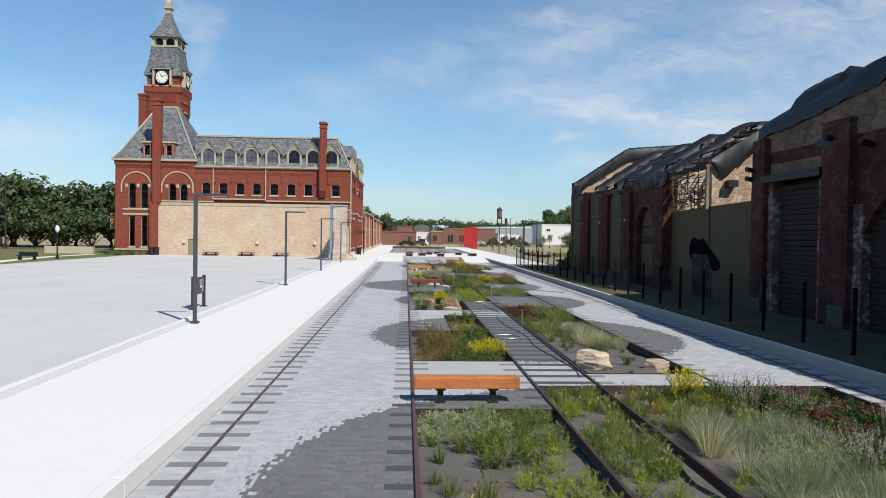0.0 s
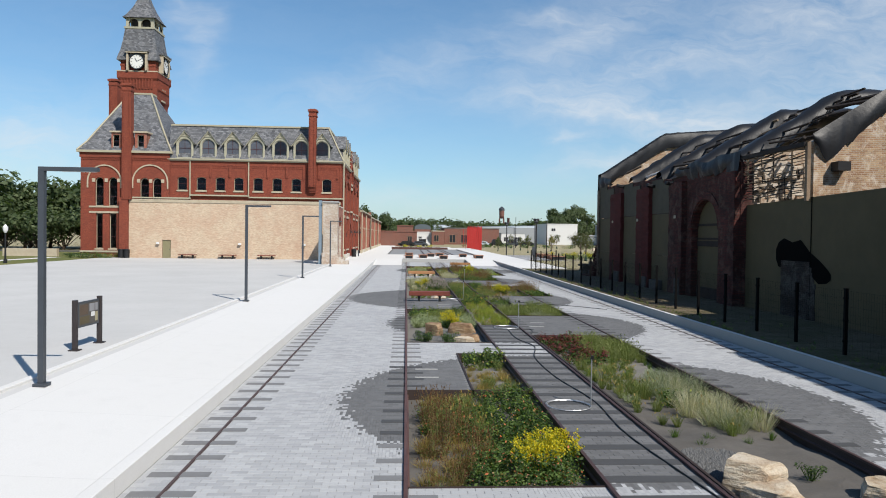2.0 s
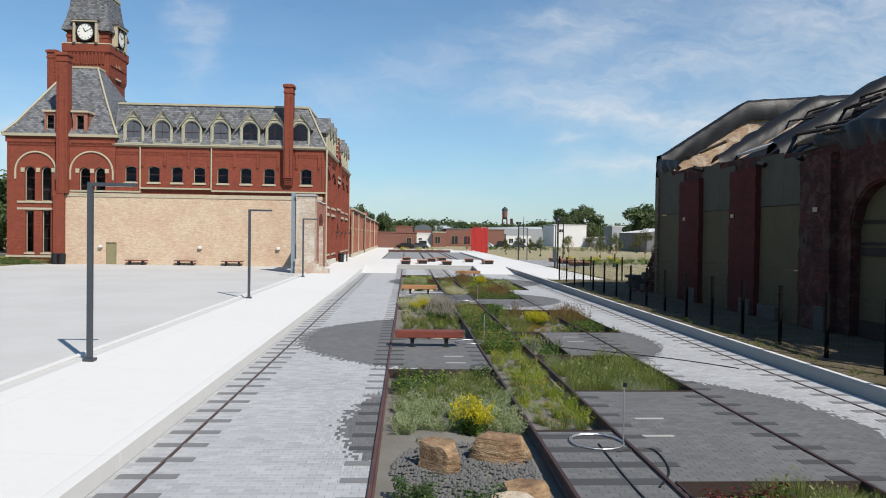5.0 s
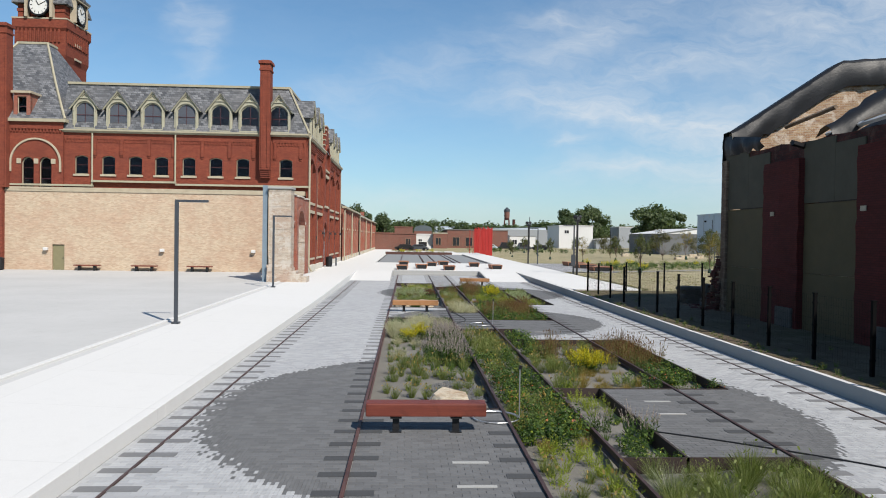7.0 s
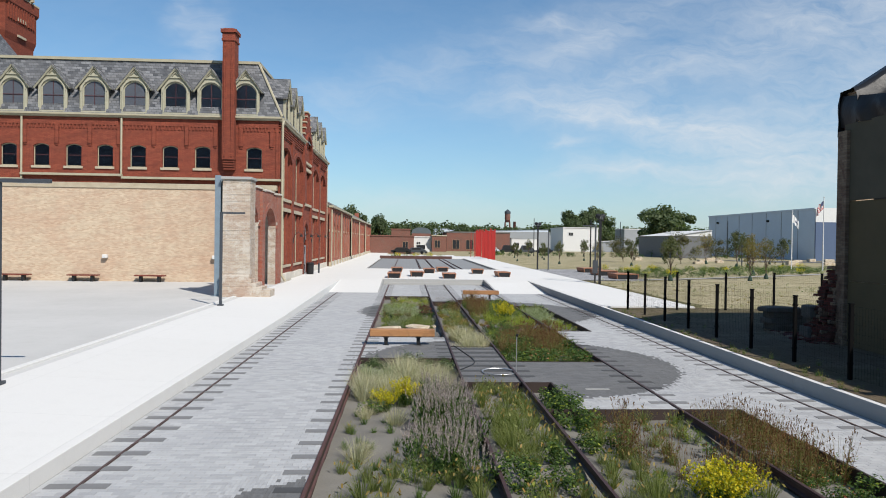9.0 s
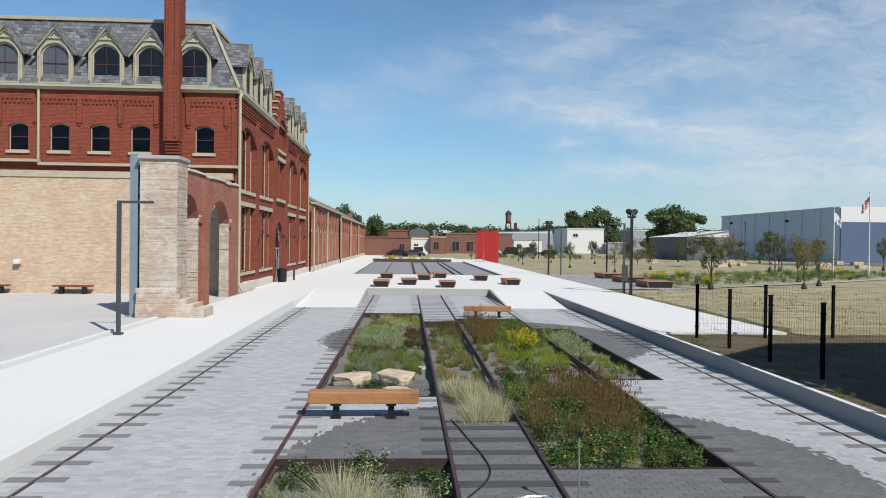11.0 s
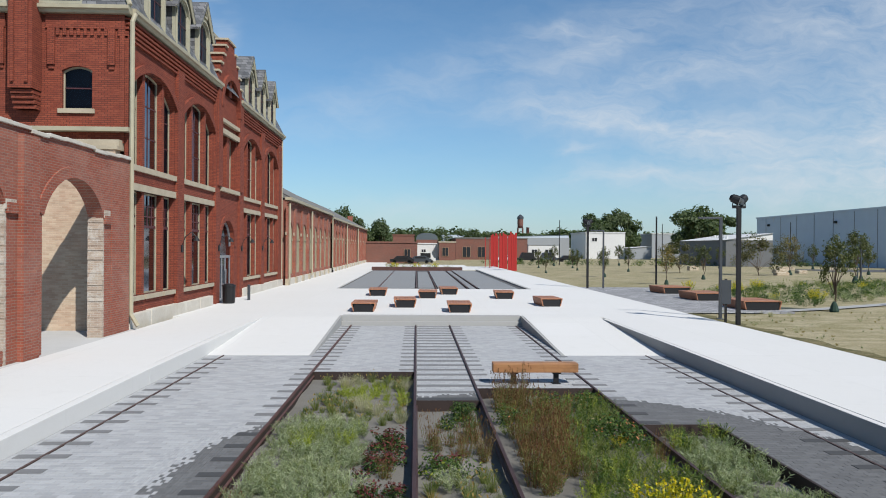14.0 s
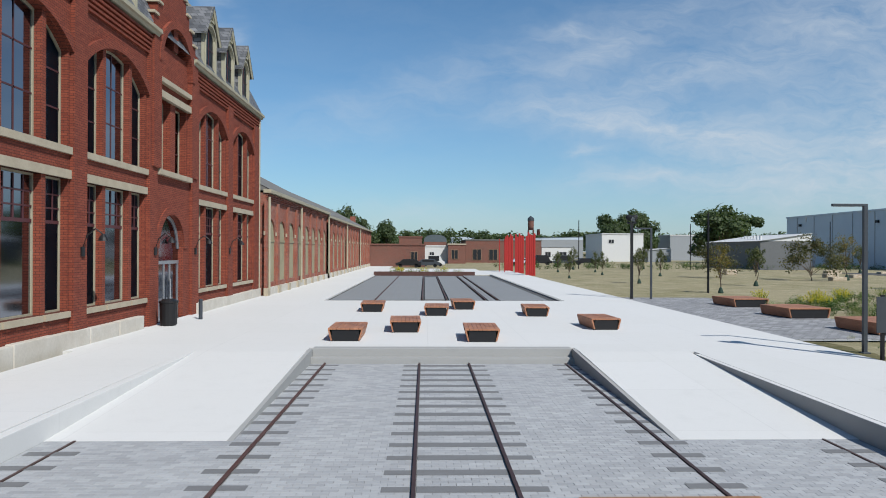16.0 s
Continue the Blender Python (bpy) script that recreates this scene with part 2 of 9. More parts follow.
def leaf_mat(name, stops, rough=0.6):
    k = Nodes(name, rough, 0, 0.3)
    col = k.ramp(k.island(), stops)
    col = k.mix(0.5, col, k.ramp(k.objrandom(), [(0, (0.72, 0.78, 0.7)), (1, (1.2, 1.15, 1.1))]), "MULTIPLY")
    k.colour(col)
    k.b.inputs["Subsurface Weight"].default_value = 0.0
    tr = k.n.new("ShaderNodeBsdfTranslucent")
    k.l.new(k.mix(1.0, col, (1.1 * REFLECT, 1.3 * REFLECT, 0.5 * REFLECT), "MULTIPLY"), tr.inputs["Color"])
    ms = k.n.new("ShaderNodeMixShader")
    ms.inputs[0].default_value = 0.4
    k.l.new(k.b.outputs[0], ms.inputs[1]); k.l.new(tr.outputs[0], ms.inputs[2])
    k.l.new(ms.outputs[0], k.n["Material Output"].inputs[0])
    return k.m


def glass_mat(name, tint=(0.62, 0.64, 0.66)):
    m = bpy.data.materials.new(name)
    m.use_nodes = True
    n, l = m.node_tree.nodes, m.node_tree.links
    n.remove(n["Principled BSDF"])
    tr, gl = n.new("ShaderNodeBsdfTransparent"), n.new("ShaderNodeBsdfGlossy")
    tr.inputs[0].default_value = (*tint, 1)
    gl.inputs["Roughness"].default_value = 0.07
    gl.inputs["Color"].default_value = (0.27, 0.29, 0.33, 1)
    fr = n.new("ShaderNodeFresnel")
    fr.inputs[0].default_value = 1.36
    mx = n.new("ShaderNodeMixShader")
    l.new(fr.outputs[0], mx.inputs[0]); l.new(tr.outputs[0], mx.inputs[1]); l.new(gl.outputs[0], mx.inputs[2])
    l.new(mx.outputs[0], n["Material Output"].inputs[0])
    return m


M_RED = brick_mat("red_brick", (0.315, 0.080, 0.046), (0.235, 0.054, 0.033), (0.11, 0.038, 0.028), (0.13, 0.043, 0.032), 0.4)
M_RED2 = brick_mat("orange_red_brick", (0.36, 0.10, 0.06), (0.28, 0.075, 0.05), (0.30, 0.2, 0.16), (0.5, 0.4, 0.34), 0.25)
M_BUFF = brick_mat("buff_common_brick", (0.66, 0.535, 0.395), (0.52, 0.375, 0.265), (0.60, 0.50, 0.385), (0.50, 0.29, 0.20), 0.5)
M_PIER = brick_mat("weathered_pale_brick", (0.55, 0.47, 0.38), (0.42, 0.33, 0.26), (0.58, 0.53, 0.46), (0.40, 0.22, 0.15), 0.5, soot=(0.66, 0.62, 0.56, 0.6))
# old brick here and planks below: darkened beyond soot to deepen the ruin's shade
M_OLD = brick_mat("soot_and_shade_brick", (0.125, 0.03, 0.024), (0.06, 0.02, 0.017), (0.045, 0.03, 0.027), (0.012, 0.010, 0.010), 0.9, soot=(0.19, 0.14, 0.11, 0.28))
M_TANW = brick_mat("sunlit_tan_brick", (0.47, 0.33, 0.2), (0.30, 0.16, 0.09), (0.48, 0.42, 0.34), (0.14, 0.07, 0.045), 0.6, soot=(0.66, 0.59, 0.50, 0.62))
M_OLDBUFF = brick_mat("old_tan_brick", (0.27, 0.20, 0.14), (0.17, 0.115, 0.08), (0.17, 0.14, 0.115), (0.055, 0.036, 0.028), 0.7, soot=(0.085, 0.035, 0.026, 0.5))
M_SCORCH = brick_mat("scorched_brick", (0.05, 0.036, 0.03), (0.025, 0.02, 0.018), (0.06, 0.055, 0.05), (0.008, 0.008, 0.008), 0.95, soot=(0.14, 0.13, 0.12, 0.5))
M_JAMB = brick_mat("peeling_whitewashed_brick", (0.17, 0.09, 0.07), (0.10, 0.05, 0.04), (0.16, 0.14, 0.125), (0.05, 0.03, 0.026), 0.6, soot=(0.40, 0.385, 0.36, 0.8))
M_RUBBLE = brick_mat("pale_plastered_rubble", (0.60, 0.52, 0.42), (0.42, 0.31, 0.22), (0.55, 0.49, 0.41), (0.16, 0.10, 0.07), 0.55, 0.16, 0.34, 0.9, soot=(0.72, 0.67, 0.60, 0.6))
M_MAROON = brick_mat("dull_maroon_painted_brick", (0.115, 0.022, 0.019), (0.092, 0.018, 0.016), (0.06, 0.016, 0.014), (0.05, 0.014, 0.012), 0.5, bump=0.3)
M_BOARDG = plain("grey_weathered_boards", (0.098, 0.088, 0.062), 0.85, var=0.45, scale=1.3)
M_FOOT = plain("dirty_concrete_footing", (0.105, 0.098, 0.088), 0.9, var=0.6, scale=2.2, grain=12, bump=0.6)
M_FARBRICK = brick_mat("far_brown_brick", (0.25, 0.10, 0.075), (0.20, 0.085, 0.065), (0.22, 0.15, 0.12))
M_STONE = plain("cream_limestone", (0.50, 0.43, 0.32), 0.8, var=0.4, scale=2.0, grain=25)
M_PLINTH = plain("pale_limestone_plinth", (0.66, 0.62, 0.55), 0.85, var=0.45, scale=1.3, grain=14, bump=0.5, dirt=(0.62, 0.55, 0.46))
M_TRIM = plain("cream_painted_trim", (0.44, 0.40, 0.29), 0.6, var=0.35, scale=2.0)
M_PANE = plain("dark_far_glass", (0.015, 0.018, 0.022), 0.6, 0, 0.3)
M_DTRIM = plain("olive_cream_paint", (0.43, 0.41, 0.31), 0.6, var=0.35, scale=2.5)
M_SLATE = slate_mat("slate_shingles")
M_GREYROOF = plain("grey_asphalt_roofing", (0.20, 0.195, 0.185), 0.9, var=0.5, scale=0.8, grain=20)
M_GLASS = glass_mat("window_glass")
# added sheets close behind the panes, coloured as their sky reflection
M_SKYGREY = plain("sky_reflection_grey", (0.27, 0.28, 0.32), 0.8, var=0.25, scale=1.2)
M_SKYDARK = plain("sky_reflection_dark", (0.055, 0.062, 0.085), 0.8, var=0.35, scale=1.2)
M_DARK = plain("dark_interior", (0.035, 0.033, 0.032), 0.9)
M_FRAME = plain("tan_window_frame", (0.33, 0.21, 0.135), 0.65, var=0.3)
M_SASH = plain("maroon_sash_paint", (0.10, 0.035, 0.04), 0.5)
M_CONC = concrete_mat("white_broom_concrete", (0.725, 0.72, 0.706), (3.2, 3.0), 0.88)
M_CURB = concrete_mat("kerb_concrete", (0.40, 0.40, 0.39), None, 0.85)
M_GREYSTRIP = concrete_mat("grey_strip_concrete", (0.60, 0.597, 0.587), None, 0.85)
M_LOT = concrete_mat("pale_grey_lot", (0.575, 0.572, 0.56), None, 0.77)
M_PAVE = paver_mat("grey_pavers", (0.415, 0.425, 0.438), (0.440, 0.449, 0.461))
M_PAVED = paver_mat("charcoal_pavers", (0.146, 0.148, 0.152), (0.156, 0.158, 0.162))
M_BED = plain("paver_joint_sand", (0.23, 0.23, 0.228), 0.95)
M_TIE = plain("dark_tie_pavers", (0.070, 0.072, 0.076), 0.85, var=0.3, scale=2.0)
M_STRIP = plain("white_marker_strips", (0.42, 0.42, 0.41), 0.8)
M_RUST = plain("rusted_steel", (0.145, 0.072, 0.06), 0.6, 0.25, var=0.6, scale=2.5, grain=30, bump=0.3, dirt=(0.35, 0.35, 0.4))
M_DRAIL = plain("dark_purple_brown_rail", (0.085, 0.048, 0.046), 0.6, 0.25, var=0.6, scale=2.5, grain=30, bump=0.3, dirt=(0.4, 0.4, 0.45))
M_FLUSH = plain("flush_worn_rail", (0.13, 0.085, 0.078), 0.55, 0.3, var=0.5, scale=2.0, grain=30)
M_EDGE = plain("dark_rusted_edging", (0.055, 0.038, 0.034), 0.7, 0.3, var=0.5, scale=2.0, grain=30)
M_SOILG = plain("grey_gritty_soil", (0.195, 0.186, 0.167), 0.95, var=0.5, scale=1.1, grain=24, bump=0.8, dirt=(0.6, 0.57, 0.53))
M_SOIL = plain("dark_mulch_soil", (0.125, 0.116, 0.106), 0.95, var=0.55, scale=1.4, grain=22, bump=0.8)
M_GRAVEL = plain("grey_gravel", (0.135, 0.137, 0.14), 0.9, var=0.3, scale=3, grain=60, bump=0.9)
M_STEEL = plain("dark_grey_painted_steel", (0.075, 0.085, 0.10), 0.45, 0.3, var=0.3)
M_BLUEPOST = plain("blue_grey_steel", (0.23, 0.30, 0.36), 0.5, 0.2, var=0.3)
M_POSTB = plain("dark_bronze_steel", (0.055, 0.045, 0.045), 0.5, 0.3, var=0.3)
M_BLACK = plain("black_metal", (0.018, 0.018, 0.02), 0.5, 0.2)
M_CHROME = plain("galvanised_pipe", (0.55, 0.56, 0.58), 0.48, 0.8, var=0.2)
M_WOODR = wood_mat("red_stained_wood", (0.24, 0.06, 0.035), (0.16, 0.035, 0.022))
M_WOODO = wood_mat("orange_stained_wood", (0.62, 0.24, 0.06), (0.48, 0.16, 0.045))
M_WOODT = wood_mat("tan_stained_wood", (0.50, 0.27, 0.115), (0.38, 0.18, 0.075))
M_WOODB = wood_mat("brown_stained_slats", (0.50, 0.245, 0.135), (0.40, 0.175, 0.095), 0.6, 1)
M_FENCE = plain("black_powder_coat", (0.006, 0.006, 0.0065), 0.8, 0, 0.06)
M_SOOT = plain("matt_soot", (0.006, 0.006, 0.006), 1.0, 0, 0.05, var=0.5, scale=2.0)
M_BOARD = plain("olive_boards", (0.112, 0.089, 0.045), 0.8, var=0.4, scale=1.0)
M_DOOR = plain("olive_tan_door_paint", (0.25, 0.225, 0.125), 0.6, var=0.2)
M_BOARDL = plain("tan_olive_boards", (0.40, 0.36, 0.23), 0.8, var=0.4, scale=1.0)
M_PLANK = wood_mat("weathered_dark_planks", (0.045, 0.029, 0.022), (0.024, 0.016, 0.013), 0.85, 1)
M_LATH = wood_mat("old_lath_wood", (0.36, 0.27, 0.19), (0.22, 0.155, 0.10), 0.9, 1)
M_TARP = plain("black_tarpaulin", (0.012, 0.0125, 0.015), 0.5, 0, 0.35, var=0.3, scale=2.0, grain=8, bump=0.9)
M_REDP = plain("red_painted_steel", (0.42, 0.02, 0.016), 0.65, var=0.25, scale=0.8)
M_WHITE = plain("white_panel", (0.72, 0.72, 0.71), 0.6, var=0.2)
M_GREYP = plain("grey_metal_cladding", (0.33, 0.35, 0.37), 0.55, var=0.2)
M_BLUEG = plain("blue_grey_cladding", (0.58, 0.66, 0.76), 0.5, var=0.15, scale=0.3)
M_GREYD = plain("dark_grey_cladding", (0.15, 0.155, 0.16), 0.6, var=0.25)
M_NAVY = plain("navy_cladding", (0.09, 0.13, 0.22), 0.5, var=0.15)
M_CLOCK = plain("white_clock_face", (0.78, 0.78, 0.74), 0.5, var=0.1)
k = Nodes("terrace_setts", 0.88, 0, 0.3)
t = k.n.new("ShaderNodeTexBrick")
t.inputs["Scale"].default_value, t.inputs["Brick Width"].default_value, t.inputs["Row Height"].default_value = 1.0, 0.42, 0.3
t.inputs["Mortar Size"].default_value, t.inputs["Bias"].default_value = 0.02, 0.1
t.inputs["Color1"].default_value, t.inputs["Color2"].default_value, t.inputs["Mortar"].default_value = (0.24, 0.24, 0.25, 1), (0.42, 0.42, 0.43, 1), (0.16, 0.16, 0.16, 1)
k.l.new(k.pos, t.inputs["Vector"])
k.colour(k.mix(0.4, t.outputs[0], k.ramp(k.noise(1.5, 5, 0.7), [(0.3, (0.7, 0.7, 0.7)), (0.7, (1.2, 1.2, 1.2))]), "MULTIPLY"))
k.bump(k.math("MULTIPLY", t.outputs["Fac"], -1.0), 0.4, 0.01)
M_TERRB = k.m
k = Nodes("pale_layered_sandstone", 0.95, 0, 0.2)
a_, b_, c_ = k.noise(2.2, 6, 0.65), k.noise(1.0, 5, 0.7, k.scaled((2.0, 2.0, 16.0)), 0.4), k.noise(22, 4, 0.7)
col_ = k.ramp(b_, [(0.3, (0.36, 0.25, 0.15)), (0.5, (0.60, 0.51, 0.39)), (0.7, (0.68, 0.61, 0.50))])
col_ = k.mix(k.ramp(a_, [(0.5, (0, 0, 0)), (0.68, (0.75, 0.75, 0.75))]), col_, (0.40, 0.27, 0.165))
k.colour(k.mix(0.5, col_, k.ramp(c_, [(0.3, (0.6, 0.6, 0.6)), (0.7, (1.25, 1.25, 1.25))]), "MULTIPLY"))
k.bump(k.math("ADD", b_, k.math("MULTIPLY", c_, 0.6)), 1.0, 0.05)
M_ROCK = k.m
k = Nodes("rusty_brown_sandstone", 0.95, 0, 0.2)
a_, b_, c_ = k.noise(2.6, 6, 0.65), k.noise(1.0, 5, 0.7, k.scaled((2.0, 2.0, 12.0)), 0.4), k.noise(20, 4, 0.7)
col_ = k.ramp(b_, [(0.3, (0.17, 0.10, 0.06)), (0.5, (0.34, 0.225, 0.13)), (0.72, (0.52, 0.41, 0.27))])
col_ = k.mix(k.ramp(a_, [(0.48, (0, 0, 0)), (0.66, (0.8, 0.8, 0.8))]), col_, (0.19, 0.115, 0.075))
k.colour(k.mix(0.5, col_, k.ramp(c_, [(0.3, (0.6, 0.6, 0.6)), (0.7, (1.25, 1.25, 1.25))]), "MULTIPLY"))
k.bump(k.math("ADD", b_, k.math("MULTIPLY", c_, 0.6)), 1.0, 0.05)
M_ROCKB = k.m


def lawn_mat(name, a, b, c):
    k = Nodes(name, 0.95, 0, 0.15)
    n1, n2, n3 = k.noise(0.12, 6, 0.65), k.noise(0.8, 8, 0.75, k.scaled((0.7, 1.6, 1.0))), k.noise(9, 6, 0.8)
    col = k.mix(k.ramp(n1, [(0.38, (0, 0, 0)), (0.62, (1, 1, 1))]), a, b)
    col = k.mix(k.ramp(n2, [(0.47, (0, 0, 0)), (0.6, (0.9, 0.9, 0.9))]), col, c)
    col = k.mix(0.5, col, k.ramp(n3, [(0.34, (0.42, 0.43, 0.38)), (0.66, (1.4, 1.4, 1.34))]), "MULTIPLY")
    k.colour(col)
    k.bump(n3, 0.8, 0.03)
    return k.m


M_LAWN = lawn_mat("sun_dried_lawn", (0.36, 0.31, 0.195), (0.27, 0.245, 0.135), (0.45, 0.395, 0.275))
M_GREENLAWN = lawn_mat("green_lawn", (0.12, 0.15, 0.045), (0.16, 0.17, 0.06), (0.20, 0.18, 0.08))
M_DIRT = lawn_mat("bare_dirt_strip", (0.135, 0.102, 0.072), (0.105, 0.095, 0.05), (0.18, 0.142, 0.10))
M_VERGE = lawn_mat("rough_olive_verge", (0.10, 0.10, 0.045), (0.16, 0.145, 0.07), (0.24, 0.20, 0.11))
M_ASPH = plain("asphalt", (0.10, 0.10, 0.10), 0.9, var=0.4, scale=0.5)

L_GREEN = leaf_mat("green_leaves", [(0, (0.05, 0.10, 0.022)), (0.5, (0.095, 0.165, 0.036)), (1, (0.16, 0.235, 0.06))])
L_DEEP = leaf_mat("deep_green_leaves", [(0, (0.022, 0.05, 0.014)), (0.6, (0.045, 0.085, 0.024)), (1, (0.075, 0.125, 0.036))])
L_LIME = leaf_mat("lime_leaves", [(0, (0.22, 0.28, 0.03)), (0.6, (0.34, 0.40, 0.05)), (1, (0.45, 0.49, 0.09))])
L_GREY = leaf_mat("silver_grey_leaves", [(0, (0.30, 0.35, 0.21)), (0.6, (0.41, 0.46, 0.29)), (1, (0.49, 0.54, 0.36))])
L_STRAW = leaf_mat("straw_grass", [(0, (0.36, 0.33, 0.21)), (0.6, (0.55, 0.51, 0.38)), (1, (0.70, 0.66, 0.54))])
L_GREYG = leaf_mat("grey_green_grass", [(0, (0.16, 0.19, 0.10)), (0.6, (0.31, 0.34, 0.24)), (1, (0.50, 0.50, 0.40))])
L_OLIVE = leaf_mat("olive_grass", [(0, (0.12, 0.16, 0.045)), (0.6, (0.21, 0.25, 0.075)), (1, (0.32, 0.33, 0.14))])
L_DUSK = leaf_mat("dusky_olive_leaves", [(0, (0.07, 0.075, 0.035)), (0.6, (0.13, 0.125, 0.06)), (1, (0.20, 0.16, 0.09))])
L_TREE = leaf_mat("tree_leaves", [(0, (0.045, 0.072, 0.030)), (0.5, (0.088, 0.125, 0.055)), (1, (0.15, 0.19, 0.09))])
L_YOUNG = leaf_mat("young_tree_leaves", [(0, (0.07, 0.085, 0.035)), (0.6, (0.125, 0.14, 0.06)), (1, (0.19, 0.19, 0.09))])
L_TURN = leaf_mat("turning_leaves", [(0, (0.16, 0.11, 0.035)), (0.6, (0.26, 0.19, 0.06)), (1, (0.20, 0.21, 0.07))])
L_RUST = leaf_mat("rust_brown_seedheads", [(0, (0.10, 0.042, 0.022)), (0.6, (0.20, 0.09, 0.045)), (1, (0.28, 0.17, 0.08))])
L_DRYST = leaf_mat("dry_amber_stems", [(0, (0.15, 0.085, 0.045)), (0.6, (0.27, 0.18, 0.085)), (1, (0.36, 0.27, 0.12))])
L_AMBER = leaf_mat("amber_grass", [(0, (0.30, 0.20, 0.06)), (0.6, (0.38, 0.27, 0.09)), (1, (0.30, 0.29, 0.10))])
L_YELLOW = leaf_mat("yellow_flowers", [(0, (0.60, 0.46, 0.015)), (0.6, (0.78, 0.62, 0.03)), (1, (0.5, 0.5, 0.05))])
L_PURPLE = leaf_mat("mauve_flowers", [(0, (0.30, 0.23, 0.27)), (0.6, (0.45, 0.37, 0.40)), (1, (0.58, 0.50, 0.49))])
L_REDF = leaf_mat("crimson_leaves", [(0, (0.09, 0.024, 0.026)), (0.6, (0.17, 0.036, 0.042)), (1, (0.27, 0.08, 0.065))])
L_ORANGE = leaf_mat("orange_flowers", [(0, (0.58, 0.13, 0.05)), (0.6, (0.66, 0.24, 0.12)), (1, (0.72, 0.50, 0.33))])
M_BARK = plain("bark", (0.12, 0.085, 0.06), 0.95, var=0.5, grain=12, bump=0.8)


# ---- mesh helpers ----
def part(name, bm, material, parent=None, label=""):
    """Links a bmesh as one mesh object, under a thing or under a part."""
    me = bpy.data.meshes.new(name)
    bmesh.ops.recalc_face_normals(bm, faces=bm.faces)
    bm.to_mesh(me)
    bm.free()
    for m in (material if isinstance(material, (list, tuple)) else (material,)):
        me.materials.append(m)
    if name == "tarpaulin":
        me.polygons.foreach_set("use_smooth", [True] * len(me.polygons))
    ob = new(name, me)
    ob.parent = parent
    if label:
        tagged(ob, label)
    return ob


def shared(name, me, parent=None, m=None):
    """One more object on the same mesh data."""
    ob = new(name, me)
    ob.parent = parent
    if m is not None:
        ob.matrix_basis = m
    return ob


def thing(name, label, category, group="", m=None, kind=""):
    ob = tagged(new(name), label, category, group, kind)
    if m is not None:
        ob.matrix_basis = m
    return ob


def box(bm, x0, x1, y0, y1, z0, z1, mi=0):
    v = [bm.verts.new((x, y, z)) for z in (z0, z1) for x, y in ((x0, y0), (x1, y0), (x1, y1), (x0, y1))]
    for q in ((3, 2, 1, 0), (4, 5, 6, 7), (0, 1, 5, 4), (1, 2, 6, 5), (2, 3, 7, 6), (3, 0, 4, 7)):
        bm.faces.new([v[k] for k in q]).material_index = mi
    return v


def bevelled(bm, x0, x1, y0, y1, z0, z1, r=0.02, mi=0):
    t = bmesh.new()
    box(t, x0, x1, y0, y1, z0, z1, mi)
    bmesh.ops.bevel(t, geom=t.edges[:], offset=r, segments=2, affect="EDGES", profile=0.6)
    merge(bm, t, mi)


def merge(bm, t, mi=0):
    vm = {v: bm.verts.new(v.co) for v in t.verts}
    for f in t.faces:
        bm.faces.new([vm[v] for v in f.verts]).material_index = mi
    t.free()


def frustum(bm, cx, cy, levels, sides=4, turn=45.0, cap=True, mi=0):
    """Stacked rings: levels of (z, half width x, half width y)."""
    rings = []
    k = 1 / math.cos(math.pi / sides) if sides == 4 else 1.0
    for z, hx, hy in levels:
        rings.append([bm.verts.new((cx + hx * k * math.cos(radians(turn) + 2 * math.pi * i / sides), cy + hy * k * math.sin(radians(turn) + 2 * math.pi * i / sides), z)) for i in range(sides)])
    for a, b in zip(rings, rings[1:]):
        for i in range(sides):
            bm.faces.new((a[i], a[(i + 1) % sides], b[(i + 1) % sides], b[i])).material_index = mi
    if cap:
        bm.faces.new(rings[0][::-1]).material_index = mi
        bm.faces.new(rings[-1]).material_index = mi
    return rings


def tube(bm, pts, r, sides=8, mi=0):
    """A round bar through points; r a number or one per point."""
    pts = [Vector(p) for p in pts]
    rr = r if isinstance(r, (list, tuple)) else [r] * len(pts)
    rings = []
    for k, p in enumerate(pts):
        d = (pts[min(k + 1, len(pts) - 1)] - pts[max(k - 1, 0)]).normalized()
        u = d.cross(Vector((0, 0, 1)) if abs(d.z) < 0.9 else Vector((1, 0, 0))).normalized()
        w = d.cross(u)
        rings.append([bm.verts.new(p + rr[k] * (math.cos(2 * math.pi * i / sides) * u + math.sin(2 * math.pi * i / sides) * w)) for i in range(sides)])
    for a, b in zip(rings, rings[1:]):
        for i in range(sides):
            bm.faces.new((a[i], a[(i + 1) % sides], b[(i + 1) % sides], b[i])).material_index = mi
    bm.faces.new(rings[0][::-1]).material_index = mi
    bm.faces.new(rings[-1]).material_index = mi


def quad(bm, *co, mi=0):
    f = bm.faces.new([bm.verts.new(c) for c in co])
    f.material_index = mi
    return f


def mesh_arrays(name, verts, quads, mats, index=None):
    """A mesh from numpy arrays of corners and quads."""
    me = bpy.data.meshes.new(name)
    me.vertices.add(len(verts))
    me.vertices.foreach_set("co", np.asarray(verts, np.float32).ravel())
    me.loops.add(quads.size)
    me.loops.foreach_set("vertex_index", quads.astype(np.int32).ravel())
    me.polygons.add(len(quads))
    me.polygons.foreach_set("loop_start", np.arange(0, quads.size, quads.shape[1], dtype=np.int32))
    me.polygons.foreach_set("loop_total", np.full(len(quads), quads.shape[1], np.int32))
    if index is not None:
        me.polygons.foreach_set("material_index", np.asarray(index, np.int32))
    for m in mats:
        me.materials.append(m)
